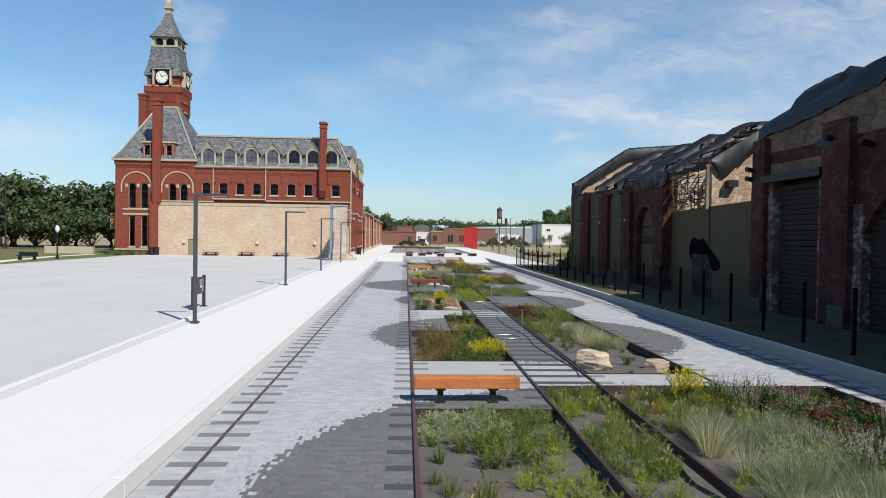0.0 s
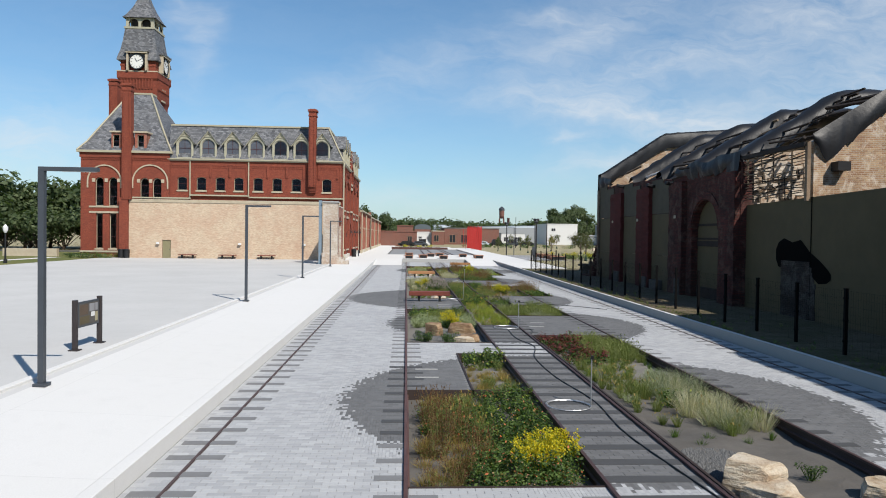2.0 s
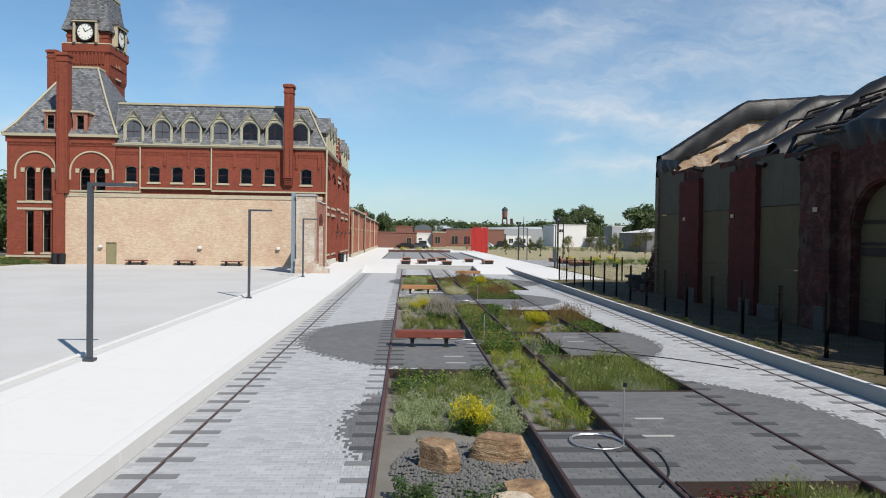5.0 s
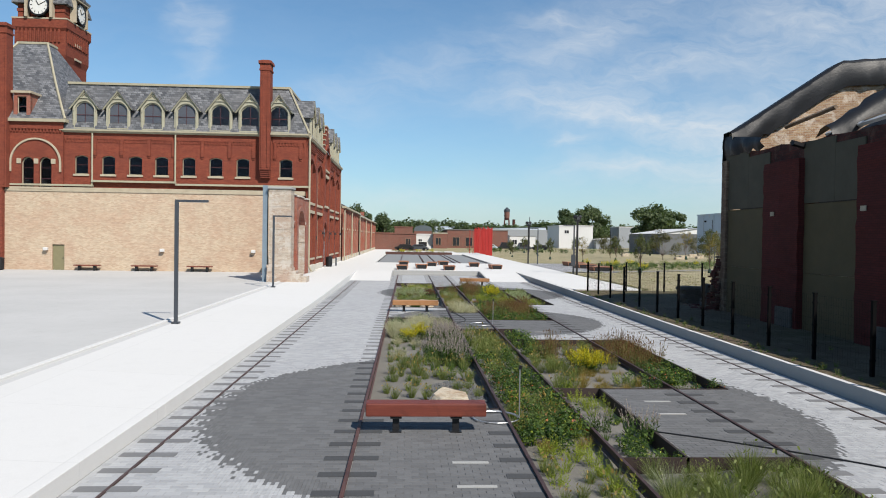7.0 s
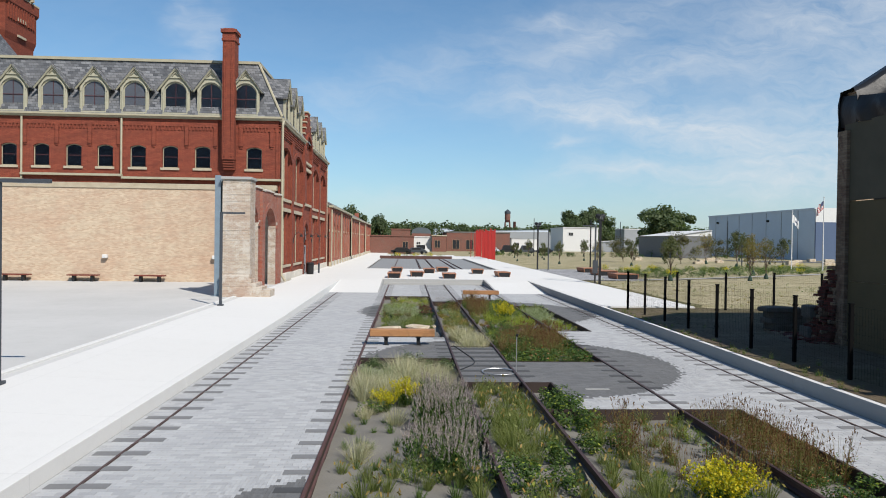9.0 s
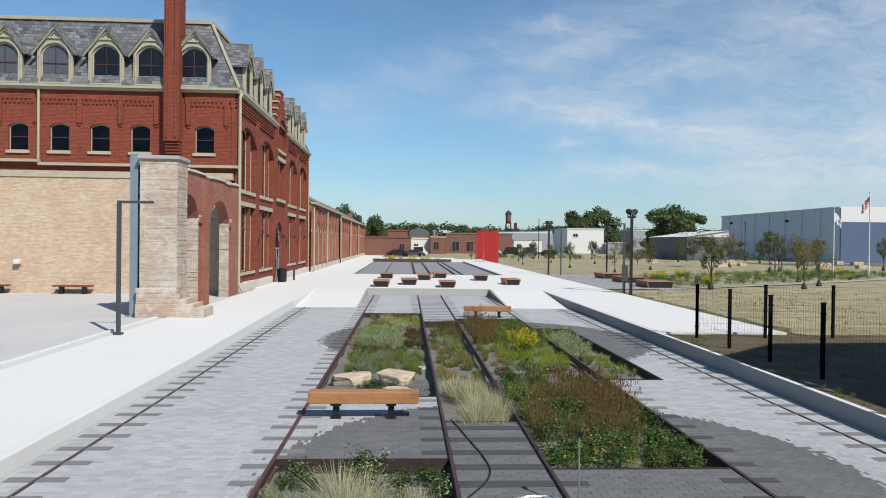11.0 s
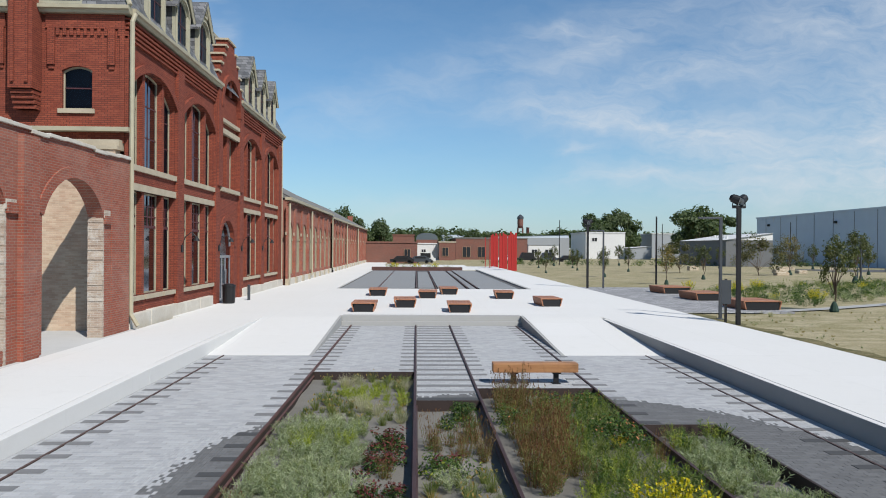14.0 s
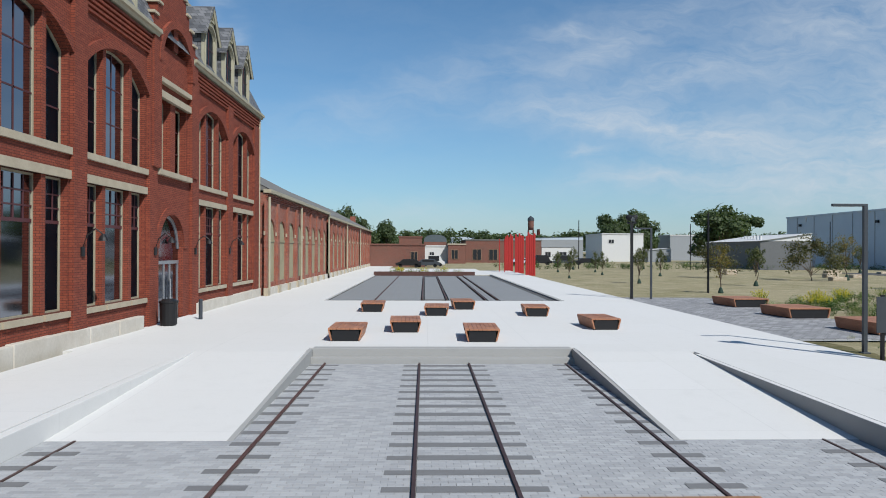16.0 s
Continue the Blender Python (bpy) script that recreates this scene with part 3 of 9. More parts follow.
    me.polygons.foreach_set("use_smooth", np.zeros(len(quads), bool))
    me.update(calc_edges=True)
    me.validate()
    return me


# ---- plan of the sunken track court ----
PIT_L, PIT_R, PIT_N, PIT_F = -3.48, 10.85, -40.0, 94.4
WALK = 0.40                                   # level of the concrete walks above the court
R_OL, R_L, R_CL, R_CR, R_R, R_OR = -2.95, 0.20, 2.95, 4.40, 7.25, 10.2
SOIL = -0.24
BEDS = [  # planting beds: x0, x1, y0, y1
    (R_L, R_CL, -12, 13.2), (R_CL, R_CR, -12, 15.25), (R_CR, 9.7, -12, 15.3),
    (R_L, R_CL, 18.3, 24.1), (1.66, R_CL, 24.1, 28.8), (4.52, R_R, 16.7, 32.5),
    (R_L, R_CL, 30.85, 40.7), (R_CL, R_CR, 35.1, 58.2), (R_CR, R_R, 38.3, 42.9), (R_CR, 5.5, 42.9, 47.9),
    (R_CR, 8.5, 47.9, 55.5), (R_CR, 5.1, 55.5, 58.2), (R_L, R_CL, 46.0, 61.6), (R_L, R_CL, 66.0, 83.6),
    (R_CL, R_CR, 63.85, 80.1), (R_CR, R_R, 61.1, 81.4), (R_R, 8.7, 67.9, 78.0)]
DISCS = [(4.2, 9.0, 6.2), (4.1, 23.4, 5.2), (4.4, 35.7, 4.9), (3.1, 46.3, 5.98), (4.67, 61.0, 4.5), (5.0, 75.2, 5.7)]


def in_bed(x, y, m=0.0):
    return any(a - m < x < b + m and c - m < y < d + m for a, b, c, d in BEDS)


def slab_with_holes(bm, x0, x1, y0, y1, holes, ztop, zbot, zhole):
    """Flat sheet cut by rectangular holes that are lined down to zhole."""
    xs = sorted({x0, x1, *[h[k] for h in holes for k in (0, 1) if x0 < h[k] < x1]})
    ys = sorted({y0, y1, *[h[k] for h in holes for k in (2, 3) if y0 < h[k] < y1]})
    inside = lambda x, y: any(h[0] < x < h[1] and h[2] < y < h[3] for h in holes)
    for a, b in zip(xs, xs[1:]):
        for c, d in zip(ys, ys[1:]):
            if not inside((a + b) / 2, (c + d) / 2):
                quad(bm, (a, c, ztop), (b, c, ztop), (b, d, ztop), (a, d, ztop))
                e = 1e-3
                for px, py, p, q in ((a - e, (c + d) / 2, (a, c), (a, d)), (b + e, (c + d) / 2, (b, d), (b, c)), ((a + b) / 2, c - e, (b, c), (a, c)), ((a + b) / 2, d + e, (a, d), (b, d))):
                    if inside(px, py):
                        quad(bm, (*p, ztop), (*q, ztop), (*q, zhole), (*p, zhole))


# ---- ground and walks ----
bm = bmesh.new()
G0 = 0.30
FAR = 2600
for a, b, c, d in ((-FAR, -6.6, -FAR, FAR), (PIT_R + 0.1, FAR, -FAR, FAR), (-6.6, PIT_R + 0.1, -FAR, PIT_N), (-6.6, PIT_R + 0.1, 97, FAR)):
    quad(bm, (a, c, G0), (b, c, G0), (b, d, G0), (a, d, G0))
tagged(part("ground", bm, M_LAWN), "sun-dried yellow-green grass reaching to the horizon", "ground", kind="structure")

bm = bmesh.new()
slab_with_holes(bm, PIT_L - 0.6, PIT_R + 0.3, PIT_N, PIT_F + 0.4, BEDS, -0.007, -0.3, SOIL - 0.1)
court = tagged(part("floor", bm, M_BED), "sunken court floor of grey and charcoal pavers", "floor", kind="structure")


def walk_slab(name, x0, x1, y0, y1, z, mat, label, depth=0.5, category="pavement"):
    b = bmesh.new()
    box(b, x0, x1, y0, y1, z - depth, z)
    return tagged(part(name, b, mat), label, category, kind="structure")




def kerb_top(y):
    """Level of the low kerb along the walk: it rises towards the plaza."""
    return float(np.interp(y, [70, 80, 86], [0.25, 0.36, WALK]))


def tall_top(y):
    return float(np.interp(y, [58, 72], [0.325, 0.392]))


bm = bmesh.new()                              # the walk falls slightly from the lot to the court
ys = [PIT_N, 0, 30, 60, 70, 75, 80, 86, 94.4]
for a, b in zip(ys, ys[1:]):
    quad(bm, (-6.93, a, WALK), (PIT_L - 0.205, a, kerb_top(a)), (PIT_L - 0.205, b, kerb_top(b)), (-6.93, b, WALK))
    quad(bm, (PIT_L - 0.205, a, kerb_top(a)), (PIT_L - 0.205, a, -0.2), (PIT_L - 0.205, b, -0.2), (PIT_L - 0.205, b, kerb_top(b)))
    quad(bm, (-6.93, a, -0.2), (-6.93, a, WALK), (-6.93, b, WALK), (-6.93, b, -0.2))
    quad(bm, (PIT_L - 0.205, a, -0.2), (-6.93, a, -0.2), (-6.93, b, -0.2), (PIT_L - 0.205, b, -0.2))
tagged(part("pavement", bm, M_CONC), "white concrete walk along the sunken court", "pavement", kind="structure")
walk_slab("pavement", -34.1, -7.4, -40, 77.6, WALK - 0.03, M_LOT, "pale grey open lot in full sun")
walk_slab("pavement", -34, -6.95, 77.6, 90.3, WALK - 0.03, M_LOT, "pale grey open lot before the brick wall")
walk_slab("pavement", PIT_R + 0.155, 15.5, 74.2, 94.4, WALK, M_CONC, "white concrete walk beside the lawn")
walk_slab("pavement", -7.9, -0.34, 94.4, 95.2, WALK, M_CONC, "white concrete walk at the top of the ramp", 0.6)
walk_slab("pavement", 7.63, 15.5, 94.4, 95.2, WALK, M_CONC, "white concrete walk at the top of the ramp", 0.6)
walk_slab("pavement", -7.9, 15.5, 95.2, 114.6, WALK, M_CONC, "white concrete plaza with wooden bench blocks", 0.6)
walk_slab("pavement", -7.9, -2.75, 114.6, 200, WALK, M_CONC, "white concrete walk along the brick wing")
walk_slab("pavement", 11.1, 15.5, 114.6, 175, WALK, M_CONC, "white concrete walk beside the red columns")
walk_slab("pavement", -2.75, 11.1, 158.5, 185, WALK - 0.01, M_CONC, "white concrete apron beyond the second court")
walk_slab("pavement", 15.5, 21.1, 97.4, 118.0, WALK - 0.015, M_TERRB, "grey paved terrace beside the lawn", 0.3)
bm = bmesh.new(); bevelled(bm, -7.4, -7.22, -40, 77.6, 0, WALK + 0.045, 0.02); tagged(part("kerb", bm, M_CONC), "pale concrete kerb between walk and lot", "kerb", kind="structure")
# slightly darker, lower strip between kerb and walk
walk_slab("gutter", -7.22, -6.935, -40, 77.6, WALK - 0.012, M_GREYSTRIP, "grey concrete strip beside the walk", 0.3)

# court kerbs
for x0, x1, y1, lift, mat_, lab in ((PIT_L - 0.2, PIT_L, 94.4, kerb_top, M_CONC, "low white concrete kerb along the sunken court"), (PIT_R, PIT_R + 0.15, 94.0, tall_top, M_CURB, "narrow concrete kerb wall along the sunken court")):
    k = thing("kerb", lab, "kerb", kind="structure")
    y = PIT_N
    while y < y1 - 0.01:
        e = min(y + 12.2, y1)
        bm = bmesh.new()
        bevelled(bm, x0, x1, y + 0.001, e - 0.001, -0.35, WALK, 0.012)
        for v in bm.verts:
            if v.co.z > 0.1:
                v.co.z += lift(v.co.y) + 0.006 - WALK
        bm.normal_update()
        # white tops; the tall kerb's darker sides put its shade into the colour
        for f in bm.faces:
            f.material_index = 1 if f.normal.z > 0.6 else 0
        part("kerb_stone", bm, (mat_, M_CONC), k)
        y = e

# ramps at the end of the court and the two steps between them
def ramp(x0, x1, y0, y1, name, label):
    b = bmesh.new()
    v = [b.verts.new(c) for c in ((x0, y0, 0.004), (x1, y0, 0.004), (x1, y1, WALK + 0.002), (x0, y1, WALK + 0.002), (x0, y0, -0.3), (x1, y0, -0.3), (x1, y1, -0.3), (x0, y1, -0.3))]
    for q in ((0, 1, 2, 3), (0, 4, 5, 1), (1, 5, 6, 2), (3, 2, 6, 7), (0, 3, 7, 4), (7, 6, 5, 4)):
        b.faces.new([v[i] for i in q])
    return tagged(part(name, b, M_CONC), label, "ramp", kind="structure")


RI_L, RI_R, STEP_F = -0.33, 7.62, 94.68
ramp(PIT_L, RI_L, 86.5, PIT_F, "ramp", "white concrete ramp from the court up to the plaza")
ramp(RI_R, PIT_R, 86.5, PIT_F, "ramp", "white concrete ramp up beside a dark kerb face")
for x0, x1 in ((RI_L - 0.005, RI_L + 0.10), (RI_R - 0.10, RI_R + 0.005)):   # wedge-shaped cheek walls
    b = bmesh.new()
    v = [b.verts.new(c) for c in ((x0, 86.5, 0.007), (x1, 86.5, 0.007), (x1, 94.98, WALK + 0.008), (x0, 94.98, WALK + 0.008), (x0, 86.5, -0.3), (x1, 86.5, -0.3), (x1, 94.98, -0.3), (x0, 94.98, -0.3))]
    for q in ((0, 1, 2, 3), (0, 4, 5, 1), (1, 5, 6, 2), (3, 2, 6, 7), (0, 3, 7, 4)):
        b.faces.new([v[i] for i in q])
    tagged(part("kerb", b, M_CURB), "sloping concrete cheek of the ramp", "kerb", kind="structure")
b = bmesh.new()
bevelled(b, RI_L + 0.10, RI_R - 0.10, STEP_F, 94.97, -0.3, 0.17, 0.012)
bevelled(b, RI_L + 0.10, RI_R - 0.10, 94.98, 95.4, -0.3, WALK + 0.006, 0.012)
tagged(part("steps", b, M_CURB), "two low concrete steps up to the plaza", "steps", kind="structure")

# soil in the beds
bm = bmesh.new()
for a, b, c, d in BEDS:
    nx, ny = max(2, int((b - a) / 0.35)), max(2, int((d - c) / 0.35))
    g = [[bm.verts.new((a + (b - a) * i / nx, c + (d - c) * j / ny, SOIL + 0.11 * (noise.noise(Vector((a + (b - a) * i / nx, c + (d - c) * j / ny, 0)) * 0.8) + 0.3))) for j in range(ny + 1)] for i in range(nx + 1)]
    for i in range(nx):
        for j in range(ny):
            bm.faces.new((g[i][j], g[i + 1][j], g[i + 1][j + 1], g[i][j + 1]))
for f in bm.faces:
    f.material_index = 1 if f.calc_center_median().y > 25.5 else 0
tagged(part("soil", bm, (M_SOIL, M_SOILG)), "dark mulch and gritty grey soil in the planting beds", "soil", kind="structure")

# right-hand strip before the ruin
bm = bmesh.new()
xs = [PIT_R + 0.15, 11.4, 12.2, 13.0, 14.0, 15.4, 17.0, 19.0, 22.0, 26.0]
ys = [-40 + 1.5 * i for i in range(77)]
ys = [y for y in ys if y < 74.2] + [74.2]
g = [[bm.verts.new((x, y, 0.335 + 0.025 * noise.noise(Vector((x, y, 3)) * 0.6))) for i, x in enumerate(xs)] for y in ys]
for j in range(len(ys) - 1):
    for i in range(len(xs) - 1):
        bm.faces.new((g[j][i], g[j][i + 1], g[j + 1][i + 1], g[j + 1][i]))
tagged(part("ground", bm, M_DIRT), "bare dirt and sparse grass strip beside the ruin", "ground", kind="structure")


# ---- rails and ties ----
def rail_profile(bm, x, y0, y1, z, mi=0, w=1.0):
    pr = ((-0.07, -0.155), (0.07, -0.155), (0.07, -0.135), (0.014, -0.115), (0.014, -0.045), (0.036, -0.03), (0.034, 0), (-0.034, 0), (-0.036, -0.03), (-0.014, -0.045), (-0.014, -0.115), (-0.07, -0.135))
    a = [bm.verts.new((x + p * w, y0, z + q)) for p, q in pr]
    b = [bm.verts.new((x + p * w, y1, z + q)) for p, q in pr]
    n = len(pr)
    for i in range(n):
        bm.faces.new((a[i], a[(i + 1) % n], b[(i + 1) % n], b[i])).material_index = mi
    bm.faces.new(a[::-1]); bm.faces.new(b)


def plate_mesh(name, w, l, h, mat):
    b = bmesh.new()
    box(b, -w / 2, w / 2, -l / 2, l / 2, -0.02, h)
    bmesh.ops.recalc_face_normals(b, faces=b.faces)
    me = bpy.data.meshes.new(name)
    b.to_mesh(me); b.free()
    me.materials.append(mat)
    return me


M_TIEP = plain("grey_tie_pavers", (0.205, 0.208, 0.214), 0.85, var=0.3, scale=2.0)
TIES = [[plate_mesh("tie", w_, l_, 0.007, m_) for w_, l_ in ((0.84, 0.2), (0.41, 0.2), (1.36, 0.25))] for m_ in (M_TIEP, M_TIE)]


def tie(kind, x, y, owner):
    """A tie of darker pavers: grey in the pale paving, near black within the discs and the middle track."""
    dark_ = kind == 2 and y < 62 or any(math.hypot(x - a, y - b) < r for a, b, r in DISCS)
    shared("tie", TIES[1 if dark_ else 0][kind], owner, pose(x, y, 0))


for name, xr, y1, start, lab in (("railway_track", (R_OL,), 86.5, 27.69, "single dark flush rail set in pavers with short dark ties"), ("railway_track", (R_L,), 94.6, 9.86, "single rusty rail edging the beds with short dark ties"),
                          ("railway_track", (R_CL, R_CR), 94.6, 84.0, "pair of rusty rails with full-width dark ties"), ("railway_track", (R_R,), 94.6, 9.86, "single rusty rail beside the beds with short dark ties"),
                          ("railway_track", (R_OR,), 86.5, 27.69, "single dark flush rail in pavers near the tall kerb")):
    tr = thing(name, lab, "railway track", "tracks in the court")
    for x in xr:
        bm = bmesh.new()
        flush = x in (R_OL, R_OR)
        rail_profile(bm, x, -12, y1, 0.014 if flush else 0.045 if x in (R_L, R_CL, R_CR) else 0.026, 0, 0.6 if flush else 0.8)
        part("rail", bm, M_FLUSH if flush else M_RUST if x == R_L else M_DRAIL, tr)
    for y in [start - 0.735 * 120 + 0.735 * k for k in range(240)]:
        if not -6 < y < y1 - 0.2:
            continue
        if len(xr) == 2:
            c = (R_CL + R_CR) / 2
            mid = not in_bed(c, y, 0.1)
            le, ri = not in_bed(R_CL - 0.3, y, 0.1), not in_bed(R_CR + 0.3, y, 0.1)
            if mid:
                tie(2, c, y, tr)
            if le:
                tie(1, R_CL - 0.245, y, tr)
            if ri:
                tie(1, R_CR + 0.245, y, tr)
        else:
            x = xr[0]
            le, ri = not in_bed(x - 0.3, y, 0.1), not in_bed(x + 0.3, y, 0.1)
            if le and ri:
                tie(0, x, y, tr)
            elif le:
                tie(1, x - 0.235, y, tr)
            elif ri:
                tie(1, x + 0.235, y, tr)
STRIP = plate_mesh("marker_strip", 0.56, 0.09, 0.008, M_STRIP)
for x, y in ((2.03, 42.72), (2.03, 41.7), (6.4, 46.7), (6.32, 45.66), (8.35, 19.5), (8.35, 18.43), (6.06, 57.5), (6.06, 56.5), (0.72, 26.5), (0.7, 25.5), (5.35, 35.95), (5.1, 34.8)):
    tagged(shared("marker_strip", STRIP, None, pose(x, y, 0)), "pale flush marker strip in dark pavers", "marker strip", "marker strips")

# steel edging of the beds
bm = bmesh.new()
for a, b, c, d in BEDS:
    for x0, y0, x1, y1 in ((a, c, b, c), (a, d, b, d), (a, c, a, d), (b, c, b, d)):
        n = 24
        mx, my = (x0 + x1) / 2, (y0 + y1) / 2
        nx, ny = (0, 0.05) if y0 == y1 else (0.05, 0)
        if in_bed(mx + 2 * nx, my + 2 * ny) and in_bed(mx - 2 * nx, my - 2 * ny):
            continue
        box(bm, x0 - 0.012 - (nx > 0) * 0.012, x1 + 0.012 + (nx > 0) * 0.012, y0 - 0.012, y1 + 0.012, SOIL - 0.05, 0.018)
tagged(part("edging", bm, M_EDGE), "dark rusted steel edging round the planting beds", "edging", kind="structure")


# ---- brick buildings ----
class Plane:
    """An upright wall plane: u runs along it, d goes inwards."""
    def __init__(self, origin, along, inward):
        self.o, self.a, self.i = Vector(origin), Vector(along), Vector(inward)

    def at(self, u, z, d=0.0):
        p = self.o + self.a * u + self.i * d
        return (p.x, p.y, z)


FRONT = Plane((0, 90.0, 0), (1, 0, 0), (0, 1, 0))
SIDE = Plane((-7.45, 0, 0), (0, 1, 0), (-1, 0, 0))


def opening(u0, u1, z0, z1, rise=0.0, n=8, whole=None):
    """An opening; rise: height of its arched head. whole: (u0, u1) of the arch that it is cut from."""
    a, b = whole or (u0, u1)
    us = [u0 + (u1 - u0) * k / n for k in range(n + 1)] if rise else [u0, u1]
    if rise:
        h = (b - a) / 2
        r = (h * h + rise * rise) / (2 * rise)
        c = (a + b) / 2
        tops = [z1 - r + math.sqrt(max(r * r - (u - c) ** 2, 0)) for u in us]
    else:
        tops = [z1, z1]
    return dict(u0=u0, u1=u1, z0=z0, us=us, tops=tops)


def wall(pl, u0, u1, z0, z1, ops, thick=0.5, top=None):
    """A wall face with openings that go in by thick, and a back face. top: the wall's upper edge as a function of u."""
    bm = bmesh.new()
    top = top or (lambda u: z1)
    br = sorted({u0, u1, *[u for o in ops for u in o["us"]], *([u0 + (u1 - u0) * k / 30 for k in range(31)] if top(u0) != top(u1) or top((u0 + u1) / 2) != z1 else [])})
    br = [u for u in br if u0 - 1e-6 <= u <= u1 + 1e-6]
    out = [br[0]]
    for u in br[1:]:
        if u - out[-1] > 1e-4:
            out.append(u)
    def span(o, u):
        return float(np.interp(u, o["us"], o["tops"]))
    for a, b in zip(out, out[1:]):
        m = (a + b) / 2
        here = sorted((o for o in ops if o["u0"] < m < o["u1"]), key=lambda o: o["z0"])
        lo = (z0, z0)
        for o in here:
            quad(bm, pl.at(a, lo[0]), pl.at(b, lo[1]), pl.at(b, o["z0"]), pl.at(a, o["z0"]))
            lo = (span(o, a), span(o, b))
        quad(bm, pl.at(a, lo[0]), pl.at(b, lo[1]), pl.at(b, top(b)), pl.at(a, top(a)))
        quad(bm, pl.at(a, top(a)), pl.at(b, top(b)), pl.at(b, top(b), thick), pl.at(a, top(a), thick))
    for o in ops:
        ring = [(o["u0"], o["z0"]), (o["u1"], o["z0"])] + list(zip(o["us"][::-1], o["tops"][::-1]))
        for p, q in zip(ring, ring[1:] + ring[:1]):
            if abs(p[0] - q[0]) + abs(p[1] - q[1]) > 1e-5:
                quad(bm, pl.at(*p), pl.at(*q), pl.at(*q, thick), pl.at(*p, thick))
    for u in (u0, u1):
        quad(bm, pl.at(u, z0), pl.at(u, top(u)), pl.at(u, top(u), thick), pl.at(u, z0, thick))
    return bm


def pbox(bm, pl, u0, u1, z0, z1, d0, d1, mi=0):
    p, q = pl.at(u0, z0, d0), pl.at(u1, z1, d1)
    box(bm, min(p[0], q[0]), max(p[0], q[0]), min(p[1], q[1]), max(p[1], q[1]), min(z0, z1), max(z0, z1), mi)


def window(pl, o, parent, depth=0.22, bars=(1, 1), sash=M_SASH, frame_mat=M_TRIM, sill=True, sill_mat=M_STONE, fw=0.07, name="window", sill_over=0.1, sky_tone=None):
    """Frame, sash bars, pane and sill in an opening, with an optional sheet coloured as the sky's reflection."""
    w = new(name)
    w.parent = parent
    bm = bmesh.new()
    u0, u1, z0 = o["u0"], o["u1"], o["z0"]
    ring = [(u0, z0), (u1, z0)] + list(zip(o["us"][::-1], o["tops"][::-1]))
    c = Vector(((u0 + u1) / 2, (z0 + max(o["tops"])) / 2))
    inner = []
    for p in ring:
        inner.append((p[0] + (fw if p[0] < c[0] - 1e-4 else -fw if p[0] > c[0] + 1e-4 else 0), p[1] + (fw if p[1] < c[1] else -fw)))
    n = len(ring)
    for k in range(n):
        a, b, i, j = ring[k], ring[(k + 1) % n], inner[k], inner[(k + 1) % n]
        quad(bm, pl.at(*a, depth), pl.at(*b, depth), pl.at(*j, depth), pl.at(*i, depth))
        quad(bm, pl.at(*i, depth), pl.at(*j, depth), pl.at(*j, depth + 0.06), pl.at(*i, depth + 0.06))
    part("frame", bm, frame_mat, w)
    bm = bmesh.new()
    zt = float(np.interp(c[0], o["us"], o["tops"]))
    for k in range(1, bars[0] + 1):
        u = u0 + (u1 - u0) * k / (bars[0] + 1)
        pbox(bm, pl, u - 0.018, u + 0.018, z0 + fw, float(np.interp(u, o["us"], o["tops"])) - fw * 0.5, depth + 0.02, depth + 0.05)
    for k in range(1, bars[1] + 1):
        z = z0 + (zt - z0) * k / (bars[1] + 1)
        pbox(bm, pl, u0 + fw * 0.5, u1 - fw * 0.5, z - 0.022, z + 0.022, depth + 0.02, depth + 0.05)
    if len(bm.faces):
        part("sash_bar", bm, sash, w)
    else:
        bm.free()
    bm = bmesh.new()
    f = [bm.verts.new(pl.at(p[0], p[1], depth + 0.04)) for p in ring if True]
    bm.faces.new(f)
    part("pane", bm, M_GLASS, w)
    if sky_tone:
        bm = bmesh.new()
        bm.faces.new([bm.verts.new(pl.at(p[0], p[1], depth + 0.058)) for p in ring])
        part("sky_tone", bm, sky_tone, w)
    if sill:
        bm = bmesh.new()
        pbox(bm, pl, u0 - sill_over, u1 + sill_over, z0 - 0.16, z0 - 0.002, -0.09, depth)
        part("sill", bm, sill_mat, w)
    return w


def arch_ring(bm, pl, c, z, r0, r1, d0, d1, a0=0, a1=180, n=14):
    rings = []
    for k in range(n + (a1 - a0 < 360)):
        t = radians(a0 + (a1 - a0) * k / n)
        rings.append([bm.verts.new(pl.at(c + r * math.cos(t), z + r * math.sin(t), d)) for r, d in ((r0, d0), (r1, d0), (r1, d1), (r0, d1))])
    closed = a1 - a0 >= 360
    for p, q in zip(rings, rings[1:] + (rings[:1] if closed else [])):
        for i in range(4):
            bm.faces.new((p[i], p[(i + 1) % 4], q[(i + 1) % 4], q[i]))
    if not closed:
        bm.faces.new(rings[0]); bm.faces.new(rings[-1][::-1])


hall = thing("factory_building", "red brick Victorian works hall with slate mansard roof", "building")
GND = WALK - 0.2
EAVE = 11.55

# front wall, small windows, buff infill wall
ops = [opening(c - 0.53, c + 0.53, 8.2, 9.72, 0.16) for c in (-25.6, -23.45, -21.3, -19.2, -17.0, -14.82, -12.63, -9.12)]
part("wall", wall(FRONT, -27.0, -7.45, 7.0, EAVE, ops), M_RED, hall)
for o in ops:
    window(FRONT, o, hall, 0.13, (0, 1), fw=0.05, sky_tone=M_SKYDARK)
bm = bmesh.new()
